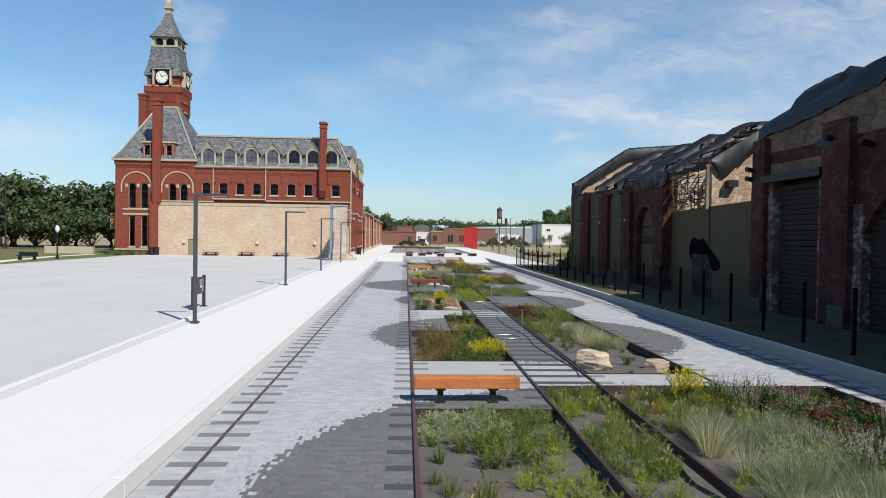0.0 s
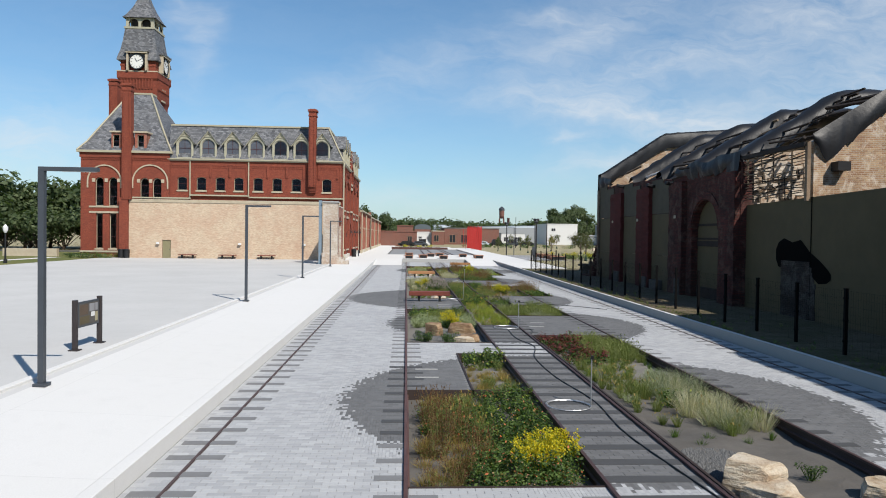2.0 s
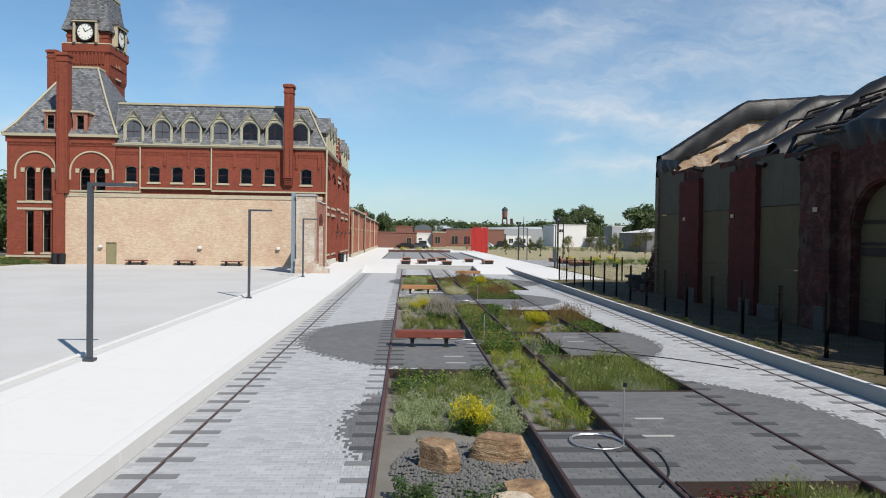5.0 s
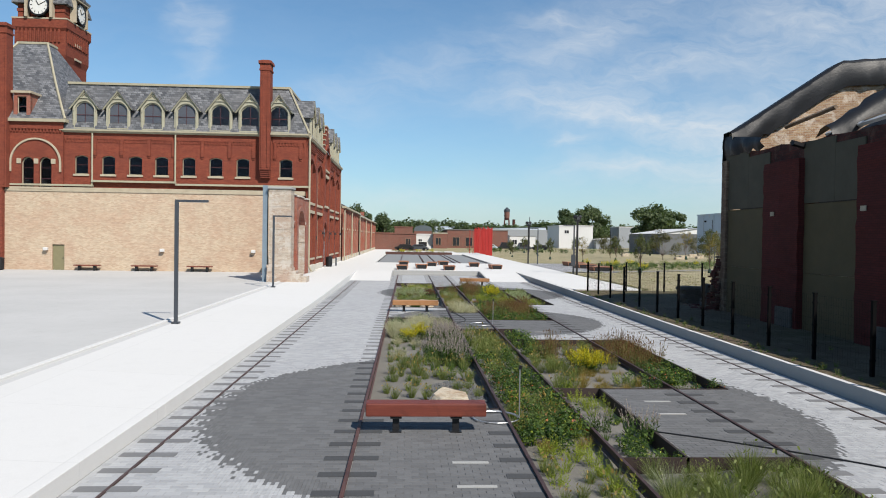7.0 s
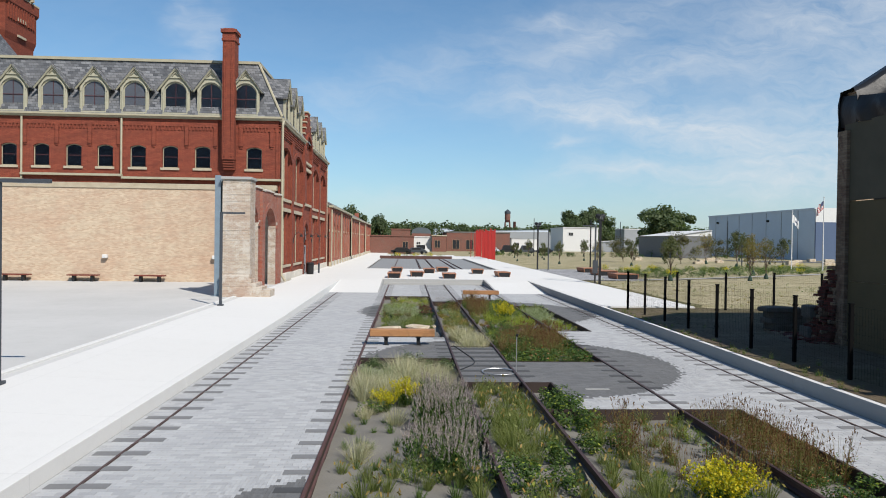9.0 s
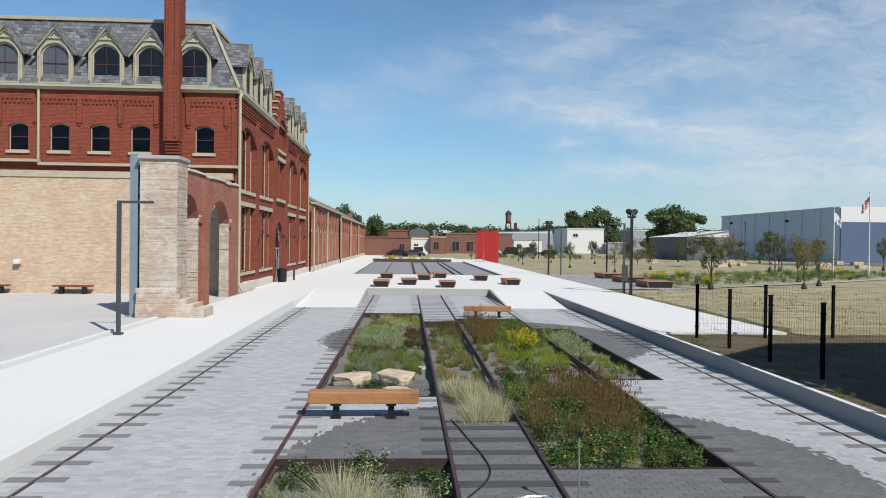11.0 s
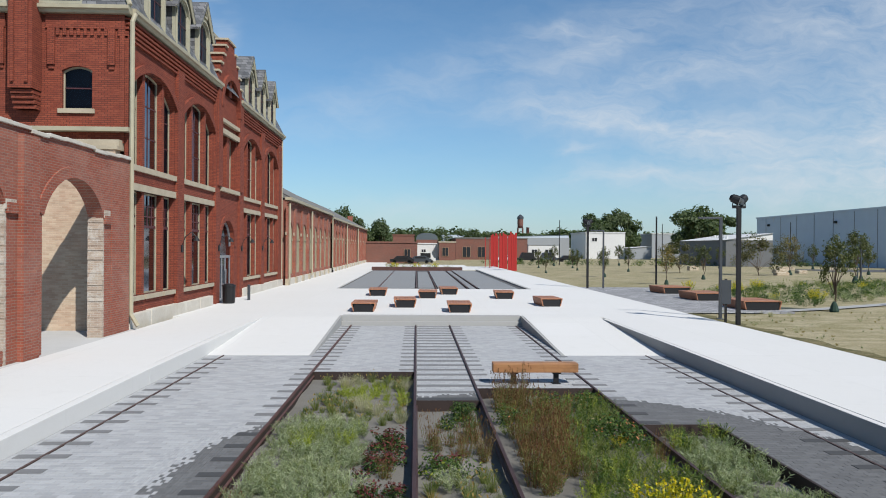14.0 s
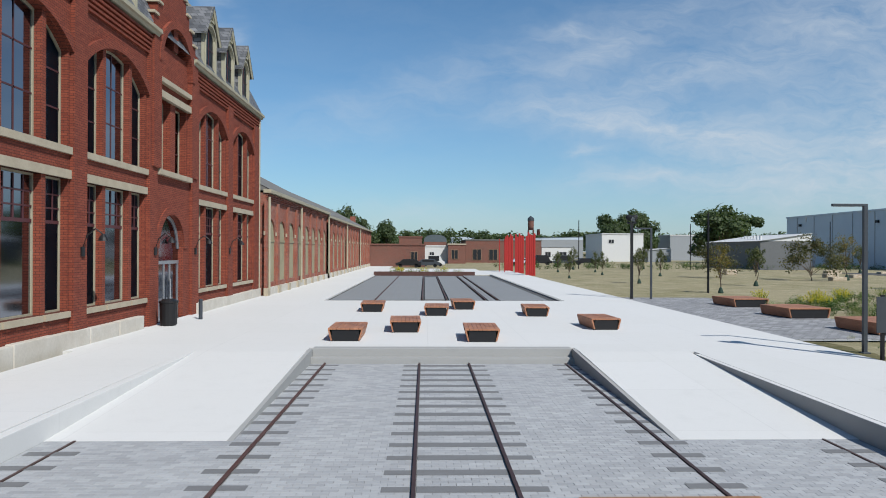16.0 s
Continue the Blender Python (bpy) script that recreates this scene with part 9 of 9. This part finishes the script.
patch([("small", 2), ("olive", 2), ("silver", 0.6), ("fern", 1)], 4.8, 7.0, 20.6, 27.5, 0.6, 0.85, 0.7)
patch([("small", 3), ("olive", 1), ("silver", 0.5)], 6.0, 7.1, 25.5, 28.5, 0.55, 0.9)
patch([("red", 3), ("deep", 1), ("green", 1)], 4.65, 5.7, 27.8, 32.2, 0.42)
patch([("tall", 4)], 5.5, 7.1, 28.4, 32.3, 0.42, 1.0)
plant("deep", 6.3, 19.15, 1.2); plant("deep", 5.9, 17.6, 0.5)
# third row
patch([("tall", 3), ("green", 2)], 0.5, 2.7, 37.8, 40.4, 0.5)
patch([("silver", 4), ("green", 0.6)], 0.5, 2.8, 35.6, 37.6, 0.38, 1.1)
plant("yellow", 1.85, 35.6, 1.6); plant("yellow", 2.05, 35.9, 1.3)
for x, y in ((0.78, 32.1), (1.6, 31.7)):
    plant("deep", x, y, 1.35); plant("deep", x + 0.05, y + 0.08, 1.2)
plant("deep", 1.05, 34.6, 0.8)
patch([("olive", 3), ("lime", 1.5), ("amber", 1), ("green", 1)], 3.1, 4.3, 35.4, 47.0, 0.46)
patch([("green", 2), ("orange", 1.5), ("fern", 1), ("lime", 0.6)], 3.1, 4.3, 44.2, 50.5, 0.42)
patch([("tall", 2), ("olive", 2), ("green", 1)], 3.1, 4.3, 50.5, 58.0, 0.46)
patch([("tall", 4), ("blue", 1)], 4.6, 7.1, 38.5, 42.7, 0.48)
patch([("silver", 1), ("lime", 1), ("purple", 0.5), ("small", 1), ("green", 1)], 4.55, 5.35, 42.9, 48.0, 0.5, 0.8)
# fourth row
patch([("small", 1), ("olive", 1)], 0.45, 2.8, 47.8, 49.6, 0.46, 0.8, 0.8, 0.2)
patch([("small", 2), ("olive", 2), ("fern", 1), ("deep", 0.5)], 0.45, 2.8, 49.4, 52.6, 0.44, 1.0, 0.8, 0.16)
patch([("purple", 4), ("green", 0.4)], 1.75, 2.8, 51.6, 57.4, 0.5, 0.95, 1, 0)
patch([("straw", 3), ("silver", 0.6)], 0.4, 2.6, 56.9, 60.3, 0.42, 1.1)
patch([("olive", 1), ("small", 1), ("straw", 0.6)], 0.4, 1.6, 52.4, 56.2, 0.46, 0.85, 0.9, 0.1)
patch([("deep", 1.5), ("pine", 2)], 0.4, 2.8, 60.2, 61.5, 0.42, 1.1)
plant("yellow", 1.1, 56.2, 1.3); plant("yellow", 1.5, 56.6, 1.1); plant("green", 0.8, 56.0, 1.1)
patch([("amber", 2.5), ("fern", 1), ("olive", 1)], 4.6, 6.9, 48.2, 50.8, 0.44)
patch([("rust", 2), ("olive", 2), ("fern", 1), ("green", 0.6)], 5.2, 7.1, 51.0, 55.2, 0.47, 0.9, 1, 0.1)
patch([("rust", 1)], 7.4, 8.4, 51.6, 55.3, 0.42, 0.95)
patch([("orange", 2.5), ("green", 1), ("rust", 0.7)], 7.45, 8.4, 49.3, 52.2, 0.42, 0.72)
patch([("green", 2), ("orange", 1)], 7.0, 8.4, 48.1, 49.8, 0.42)
patch([("green", 2), ("olive", 1), ("tall", 1)], 4.55, 5.3, 50.5, 58.0, 0.46)
plant("yellow", 5.85, 50.7, 1.45); plant("yellow", 6.15, 50.85, 1.15)
# fifth row
patch([("straw", 3)], 3.3, 4.35, 63.4, 67.4, 0.58, 1.1, 1, 0)
patch([("amber", 1.5), ("olive", 1), ("small", 0.6)], 3.1, 4.3, 67.2, 69.2, 0.5, 0.75)
patch([("amber", 2), ("olive", 1.2), ("small", 0.8), ("silver", 0.4)], 3.1, 4.3, 68.6, 75.5, 0.38, 0.9, 1, 0.06)
patch([("rust", 2), ("red", 0.5), ("green", 0.6)], 3.1, 4.3, 75.6, 77.8, 0.48, 0.8)
patch([("green", 1), ("small", 1)], 3.1, 4.3, 77.8, 79.8, 0.6, 0.8, 0.8)
plant("deep", 4.0, 79.2, 1.2); plant("green", 3.6, 78.5, 1.0); plant("deep", 3.7, 64.9, 0.7)
patch([("green", 2), ("orange", 1.4), ("deep", 1), ("lime", 0.5)], 4.6, 7.1, 61.4, 63.4, 0.38, 1, 1, 0)
patch([("rust", 3), ("fern", 1), ("green", 0.8), ("orange", 0.8)], 4.6, 7.1, 63.2, 67.0, 0.38, 1.0, 1, 0)
patch([("red", 2.5), ("green", 1), ("deep", 1)], 4.6, 6.6, 66.9, 70.5, 0.5, 0.85, 0.9, 0.16)
patch([("olive", 1), ("small", 1), ("lime", 0.5)], 6.3, 7.1, 66.0, 71.0, 0.5, 0.8, 0.9, 0.1)
patch([("amber", 1), ("olive", 1)], 4.6, 5.3, 70.8, 74.2, 0.46, 0.85)
patch([("lime", 2.5), ("fern", 1), ("silver", 0.8)], 5.2, 7.1, 70.6, 74.6, 0.44, 0.9, 1, 0.08)
patch([("rust", 3), ("fern", 1), ("orange", 0.7)], 4.6, 5.7, 74.8, 81.0, 0.40, 0.95, 1, 0)
patch([("orange", 1.5), ("fern", 2.5), ("rust", 0.8), ("amber", 0.8)], 5.6, 7.1, 74.6, 81.0, 0.40)
plant("yellow", 5.95, 72.9, 1.35); plant("yellow", 6.6, 77.2, 0.6)
patch([("silver", 3), ("fern", 1)], 7.4, 8.55, 71.8, 77.7, 0.44)
patch([("olive", 2), ("lime", 1), ("small", 1)], 7.4, 8.55, 68.2, 72.0, 0.44, 0.75, 0.9, 0.14)
patch([("small", 2), ("olive", 1)], 0.4, 2.8, 68.9, 70.2, 0.5, 0.75)
patch([("tall", 2), ("blue", 0.7), ("fern", 1)], 0.5, 2.8, 69.7, 72.6, 0.42, 0.75, 1, 0.06)
patch([("silver", 3), ("lime", 0.7)], 0.4, 2.05, 74.0, 78.8, 0.38, 1.0, 1, 0)
patch([("orange", 1.5), ("deep", 1), ("rust", 1), ("amber", 1)], 0.5, 2.2, 71.9, 73.9, 0.42, 0.75, 1, 0)
patch([("rust", 1), ("red", 1.5), ("deep", 0.8)], 2.1, 2.8, 74.2, 77.8, 0.40, 0.7, 1, 0)
patch([("lime", 1.6), ("straw", 0.5), ("olive", 1.4), ("fern", 0.8)], 0.6, 2.85, 78.8, 83.3, 0.38, 0.72, 0.95, 0.08)
patch([("deep", 1), ("small", 2)], 0.4, 1.2, 78.8, 83.2, 0.6, 0.8)
for x, y in ((1.38, 67.4), (1.45, 66.75), (1.85, 67.35)):      # dense dark mounds between the boulders
    plant("deep", x, y, 1.35); plant("deep", x + 0.08, y + 0.08, 1.15)
# bed beyond the second court and beside the terrace
far_spots = []
for k in range(16):
    far_spots.append((("green", "yellow", "olive", "tall")[k % 4], -0.5 + 0.7 * (k % 12) + prng.uniform(-0.3, 0.3), 157.4 + prng.uniform(0, 3), 1.6, 0.35))
far_planting("far_planting", "low mixed planting behind the second court", far_spots)
far_spots = []
for k in range(430):
    a, d = prng.uniform(0, 1.75), 11.5 * prng.random()
    x, y = 20.9 + 21 * a - 0.52 * d, 99.4 + 13 * a + 0.85 * d
    if x < 21.3 and y < 118.3:
        continue
    far_spots.append((prng.choices(("silver", "green", "deep", "yellow", "tall", "blue", "pine"), (1.4, 3, 3.5, 0.12, 1, 0.8, 2) if d < 8 else (0.5, 3, 2.5, 0.7, 2, 0.5, 1))[0], x, y, prng.uniform(0.75, 1.5), 0.3))
far_planting("terrace_planting", "dense grey-green and yellow planting beside the terrace", far_spots)
far_spots = []
for k in range(40):
    far_spots.append((prng.choice(("deep", "silver", "green")), prng.uniform(-37.5, -32.6), prng.uniform(87.6, 89.2), 1.4, 0.33))
far_planting("hedge", "low clipped shrubs before the brick pavilion", far_spots)
far_spots = []
for k in range(420):
    far_spots.append((prng.choice(("small", "small", "olive")), 11.02 + (0.55 * prng.random() ** 1.6 if k % 6 else prng.uniform(0, 2.6)), prng.uniform(20, 73), prng.uniform(0.2, 0.48), 0.325))
far_planting("weeds", "thin weeds on the dirt strip before the ruin", far_spots)


far_spots = []
for k in range(620):
    x, y = prng.uniform(15.8, 34), prng.uniform(74.5, 98)
    if noise.noise(Vector((x * 0.35, y * 0.5, 4))) > -0.05:
        far_spots.append((prng.choices(("amber", "small", "straw"), (2, 2, 1))[0], x, y, prng.uniform(0.22, 0.42), 0.3))
far_planting("lawn_tufts", "thin dry tufts in the parched lawn", far_spots)
far_spots = []
for k in range(90):
    far_spots.append((prng.choice(("deep", "green", "deep", "pine")), prng.choice((prng.uniform(16, 48), prng.uniform(50, 85))), prng.uniform(186, 204), prng.uniform(1.8, 3.6), 0.2))
far_planting("scrub", "dark uneven scrub along the far edge of the lawn", far_spots)


# ---- gravel near the boulders ----
def gravel(name, cx, cy, rx, ry, n, seed):
    rng = np.random.default_rng(seed)
    a, q = rng.uniform(0, 2 * np.pi, n), rng.random(n) ** 0.5
    x, y = cx + rx * q * np.cos(a), cy + ry * q * np.sin(a)
    s = rng.uniform(0.02, 0.045, n)
    off = np.array([(1, 0, 0), (0, 1, 0), (-1, 0, 0), (0, -1, 0), (0, 0, 0.8)], float)
    v = np.stack([x, y, np.full(n, SOIL + 0.07)], 1)[:, None] + off[None] * s[:, None, None] * rng.uniform(0.7, 1.3, (n, 5, 1))
    f = np.array([(0, 1, 4), (1, 2, 4), (2, 3, 4), (3, 0, 4)])
    me = mesh_arrays(name, v.reshape(-1, 3), (f[None] + 5 * np.arange(n)[:, None, None]).reshape(-1, 3), (M_GRAVEL,))
    tagged(shared(name, me), "loose grey gravel around the boulders", "gravel", kind="stuff")


gravel("gravel", 5.2, 19.5, 0.62, 1.1, 1800, 1)
gravel("gravel", 1.6, 33.6, 1.15, 1.4, 1800, 2)
gravel("gravel", 2.2, 48.0, 0.7, 1.5, 900, 3)
gravel("gravel", 1.7, 67.6, 1.2, 1.4, 1500, 4)


# ---- trees ----
def tree_mesh(seed, h, spread, trunk_h, leaf, n, mat, squat=0.75, tk=1.0):
    rng = random.Random(seed)
    b = bmesh.new()
    tops = []
    tube(b, [(0, 0, -0.1), (rng.uniform(-0.02, 0.02) * h, 0, trunk_h * 0.5), (rng.uniform(-0.2, 0.2), rng.uniform(-0.2, 0.2), trunk_h), (0, 0, h * 0.75)], [tk * h * 0.028, tk * h * 0.021, tk * h * 0.016, tk * h * 0.005], 7)
    for k in range(9):
        a = 2.4 * k + rng.uniform(-0.4, 0.4)
        z0 = trunk_h * rng.uniform(0.8, 1.3)
        r = spread * rng.uniform(0.5, 0.9)
        z1 = z0 + (h - z0) * rng.uniform(0.25, 0.8)
        p = (r * math.cos(a), r * math.sin(a), z1)
        tube(b, [(0, 0, z0), (p[0] * 0.5, p[1] * 0.5, z0 + (z1 - z0) * 0.6), p], [tk * h * 0.012, tk * h * 0.008, tk * h * 0.003], 5)
        tops.append(p)
    tme = bpy.data.meshes.new("trunk")
    bmesh.ops.recalc_face_normals(b, faces=b.faces)
    b.to_mesh(tme); b.free(); tme.materials.append(M_BARK)
    tops += [(0, 0, h * 0.86), (spread * 0.3, 0, h * 0.8), (-spread * 0.3, spread * 0.2, h * 0.78)]
    blobs = []
    for p in tops:
        for _ in range(3):
            blobs.append((p[0] + rng.gauss(0, spread * 0.2), p[1] + rng.gauss(0, spread * 0.2), min(p[2] + rng.gauss(0, h * 0.06), h * 0.93), spread * rng.uniform(0.2, 0.42)))
    out = []
    for k in range(n):
        x, y, z, r = rng.choice(blobs)
        d = Vector((rng.gauss(0, 1), rng.gauss(0, 1), rng.gauss(0, 1))).normalized() * r * rng.uniform(0.55, 1.08)
        p = Vector((x, y, z)) + Vector((d.x, d.y, d.z * squat))
        s = leaf * rng.uniform(0.6, 1.4)
        n1 = (d.normalized() + 0.8 * Vector((rng.uniform(-1, 1), rng.uniform(-1, 1), rng.uniform(-0.2, 1)))).normalized()
        u = n1.cross(Vector((rng.uniform(-1, 1), rng.uniform(-1, 1), 0.3))).normalized()
        v = n1.cross(u)
        out.append(([p - u * s * 0.5, p + v * s * 0.35, p + u * s * 0.5, p - v * s * 0.35], 0))
    return tme, leaves_mesh("crown", out, (mat,))


T_BIG = [tree_mesh(100 + k, 11, 4.6, 3.0, 0.56, 1800, L_TREE) for k in range(4)]
T_SMALL = [tree_mesh(200 + k, 3.4, 0.66, 0.95, 0.11, 1300, L_YOUNG, 1.5, 0.5) for k in range(3)]
T_TURN = [tree_mesh(210 + k, 3.6, 0.8, 1.2, 0.1, 750, L_TURN, 1.2, 0.5) for k in range(2)]
T_ROUND = [tree_mesh(600 + k, 11, 5.2, 1.2, 0.58, 8000, L_TREE, 0.85) for k in range(3)]
T_ROAD = [tree_mesh(640 + k, 11, 5.2, 1.2, 0.66, 2100, L_TREE, 0.85) for k in range(3)]
T_FAR = [tree_mesh(500 + k, 7.5, 4.6, 1.0, 0.75, 750, L_TREE, 0.8) for k in range(2)]
T_LOW = [tree_mesh(400 + k, 6.0, 4.6, 0.2, 0.5, 1900, L_TREE, 0.8) for k in range(3)]


T_BUSH = [tree_mesh(300 + k, 3.6, 1.75, 0.5, 0.15, 2400, L_DUSK, 0.9, 0.5) for k in range(2)]


bm = bmesh.new()
frustum(bm, 0, 0, [(0.0, 0.17, 0.17), (0.12, 0.2, 0.2), (0.42, 0.1, 0.1), (0.5, 0.05, 0.05)], 9, 0)
BAG = bpy.data.meshes.new("watering_bag")
bm.to_mesh(BAG); bm.free(); BAG.materials.append(plain("dark_green_canvas", (0.02, 0.05, 0.035), 0.8))


def tree(kind, x, y, s, label, cat="tree", group="", z=0.25, wide=1.0):
    k = prng.randrange(len(kind))
    t = thing("tree", label, cat, group, pose(x, y, z, 0, 0, prng.uniform(0, 360)) @ Matrix.Diagonal((s * wide, s * wide, s, 1)))
    shared("trunk", kind[k][0], t)
    shared("crown", kind[k][1], t)
    if kind is T_SMALL or kind is T_TURN:
        shared("watering_bag", BAG, t)


for x, y, s in ((23.2, 138.6, 1.0), (31.5, 157, 1.0), (27.3, 171.8, 0.9), (32.2, 134.3, 1.1), (23.7, 98.5, 1.15), (43.5, 127.3, 1.55), (66.3, 173, 1.2), (22.0, 172, 0.9), (25.5, 161, 0.9), (19, 150, 0.8), (47.8, 133, 1.3), (55, 137, 1.3), (60, 150, 1.2), (27, 185, 1.1), (40, 190, 1.2), (52, 175, 1.1), (66, 140, 1.3)):
    tree(T_SMALL, x, y, s, "young staked tree with a thin green crown on the lawn", "tree", "young trees on the lawn")
for x, y, s in ((48.2, 147, 1.4), (36.6, 109.7, 1.2), (31.2, 99.7, 1.05), (34.6, 103.4, 1.1), (24.6, 124, 1.0)):
    tree(T_TURN, x, y, s, "young tree with thin yellowing leaves beside the planting", "tree", "yellowing young trees")
for x, y, s in ((36.8, 152.5, 1.15), (43.8, 146, 1.35), (58, 165, 1.2)):
    tree(T_BUSH, x, y, s, "spreading half-bare shrubby tree on the dry lawn", "tree", "shrubby trees on the lawn")
for x, y, s, w in ((63.4, 300, 1.32, 0.95), (73.4, 301, 1.5, 0.88), (82.7, 257, 1.36, 1.12), (-12.2, 207.5, 1.02, 0.6), (-7.0, 262, 1.0, 0.85)):
    tree(T_ROUND, x, y, s, "broad dense dark green tree beyond the lawn", "tree", "broad trees beyond the lawn", 0.2, w)
for x, y, s, w in ((-13, 258, 0.95, 0.9), (-1.5, 268, 0.85, 0.8), (4.2, 270, 0.9, 0.6), (9.8, 269, 0.86, 0.8), (20, 276, 0.82, 1.1), (26, 282, 0.76, 1.2), (-20, 235, 1.1, 1.1), (-24, 215, 1.15, 1.1), (-26, 160, 1.15, 1.2), (-30, 190, 1.2, 1.2), (45, 380, 0.9, 1.5), (55, 385, 0.95, 1.5), (35, 390, 0.95, 1.5), (85, 400, 1.1, 1.5), (25, 400, 0.9, 1.5), (98, 410, 1.0, 1.5), (125, 400, 1.1, 1.5), (40, 420, 1.0, 1.6), (62, 430, 1.0, 1.6), (75, 440, 1.0, 1.6), (50, 450, 1.0, 1.6), (140, 420, 1.2, 1.5)):
    tree(T_BIG, x, y, s, "broad dark green tree in the distance", "tree", "distant trees", 0.2, w)
for k in range(60):
    x = -38 - 2.0 * k + prng.uniform(-1.2, 1.2)
    tree(T_ROAD if k % 2 else T_LOW, x, (126 if k % 2 else 120) + 10 * ((k * 7) % 5) / 5 + prng.uniform(-2, 2), prng.uniform(0.85, 1.15) * (0.95 if k % 3 == 0 else 1.0) * (1.25 if k in (14, 15, 33, 36, 39) else 1.0), "dense green tree along the road behind the lot", "tree", "roadside trees", 0.2, 1.1)
for k in range(64):
    tree(T_FAR, -30 + 4.4 * k + prng.uniform(-2, 2), 410 + prng.uniform(-25, 45), prng.uniform(1.25, 1.75), "low dark green tree on the skyline", "tree", "skyline trees", 0.2, 1.3)


# ---- pavers of the court, each with its own edges ----
def pavers():
    rng = np.random.default_rng(5)
    zones = [PIT_L - 0.02, R_OL, R_L, R_CL, R_CR, R_R, R_OR, PIT_R]
    boxes = []
    for a, b in zip(zones, zones[1:]):
        ys = np.arange(-8.0, 94.6, 0.118)
        n = max(1, round((b - a - 0.07) / 0.226))
        w = (b - a - 0.07) / n
        for j, y in enumerate(ys):                       # running bond across the tracks
            e = a + 0.035 + np.concatenate([[0.0], (np.arange(n) + (0.5 if j % 2 else 1.0)) * w, [n * w]])
            e = e[np.concatenate([[True], np.diff(e) > 0.01])]
            boxes.append(np.stack([e[:-1], e[1:], np.full(len(e) - 1, y), np.full(len(e) - 1, y + 0.118)], 1))
    p = np.concatenate(boxes)
    cx, cy = (p[:, 0] + p[:, 1]) / 2, (p[:, 2] + p[:, 3]) / 2
    keep = np.ones(len(p), bool)
    for a, b, c, d in BEDS:
        keep &= ~((cx > a) & (cx < b) & (cy > c) & (cy < d))
        hit = (cx > a) & (cx < b)
        p[:, 3] = np.where(hit & (cy < c) & (p[:, 3] > c), c, p[:, 3])
        p[:, 2] = np.where(hit & (cy > d) & (p[:, 2] < d), d, p[:, 2])
        row = (cy > c) & (cy < d)
        p[:, 0] = np.where(row & (cx > b) & (p[:, 0] < b), b, p[:, 0])
        p[:, 1] = np.where(row & (cx < a) & (p[:, 1] > a), a, p[:, 1])
    keep &= ~((cy > 86.5) & ((cx < RI_L) | (cx > RI_R)))
    p, cx, cy = p[keep], cx[keep], cy[keep]
    edge = np.zeros(len(p), bool)                        # cut pavers along the discs' rims
    for x, y, r in DISCS:
        edge |= np.abs(np.hypot(cx - x, cy - y) - r) < 0.5
    cutp = p[edge]
    quarter = [np.stack([cutp[:, 0] + (cutp[:, 1] - cutp[:, 0]) * k / 4, cutp[:, 0] + (cutp[:, 1] - cutp[:, 0]) * (k + 1) / 4, cutp[:, 2], cutp[:, 3]], 1) for k in range(4)]
    p = np.concatenate([p[~edge]] + quarter)
    cut_ = np.arange(len(p)) >= (~edge).sum()
    cx, cy = (p[:, 0] + p[:, 1]) / 2, (p[:, 2] + p[:, 3]) / 2
    dark = np.zeros(len(p), bool)
    for x, y, r in DISCS:                                # the rims are sharp, but scattered on one side
        side = np.maximum(0.0, np.cos(np.arctan2(cy - y, cx - x) - radians(218))) ** 2
        dark |= np.hypot(cx - x, cy - y) + rng.normal(0, 1, len(p)) * (0.07 + 0.05 * side) < r
    g = 0.0032
    z1 = rng.normal(0, 0.0006, len(p))
    gx = np.where(cut_, 0.0004, 0.0018)
    q = np.stack([p[:, 0] + gx, p[:, 1] - gx, p[:, 2] + g, p[:, 3] - g], 1)
    c = 0.002
    v = np.zeros((len(p), 8, 3))
    for k, (ix, iy, s) in enumerate(((0, 2, 0), (1, 2, 0), (1, 3, 0), (0, 3, 0), (0, 2, 1), (1, 2, 1), (1, 3, 1), (0, 3, 1))):
        v[:, k, 0] = q[:, ix] + (c if ix == 0 else -c) * s
        v[:, k, 1] = q[:, iy] + (c if iy == 2 else -c) * s
        v[:, k, 2] = z1 if s else -0.006
    f = np.array([(4, 5, 6, 7), (0, 1, 5, 4), (1, 2, 6, 5), (2, 3, 7, 6), (3, 0, 4, 7)])
    return v, f, dark, p


pv, pf, pdark, prect = pavers()
# the ones passed nearest, each a piece of its own; the rest joined
pick = (prect[:, 0] > R_L) & (prect[:, 1] < R_CL) & (prect[:, 2] > 13.2) & (prect[:, 3] < 18.31) & (prect[:, 2] > 15.5)
pick &= np.cumsum(pick) <= 290
for k in np.flatnonzero(pick):
    me = mesh_arrays("paver", pv[k], pf, (M_PAVED if pdark[k] else M_PAVE,))
    shared("paver", me, court)
rest = ~pick
nv = pv[rest]
fq = (pf[None] + 8 * np.arange(len(nv))[:, None, None]).reshape(-1, 4)
me = mesh_arrays("pavers", nv.reshape(-1, 3), fq, (M_PAVE, M_PAVED), np.repeat(pdark[rest].astype(int), 5))
tagged(shared("pavers", me, court), "grey concrete pavers with charcoal discs", kind="stuff")
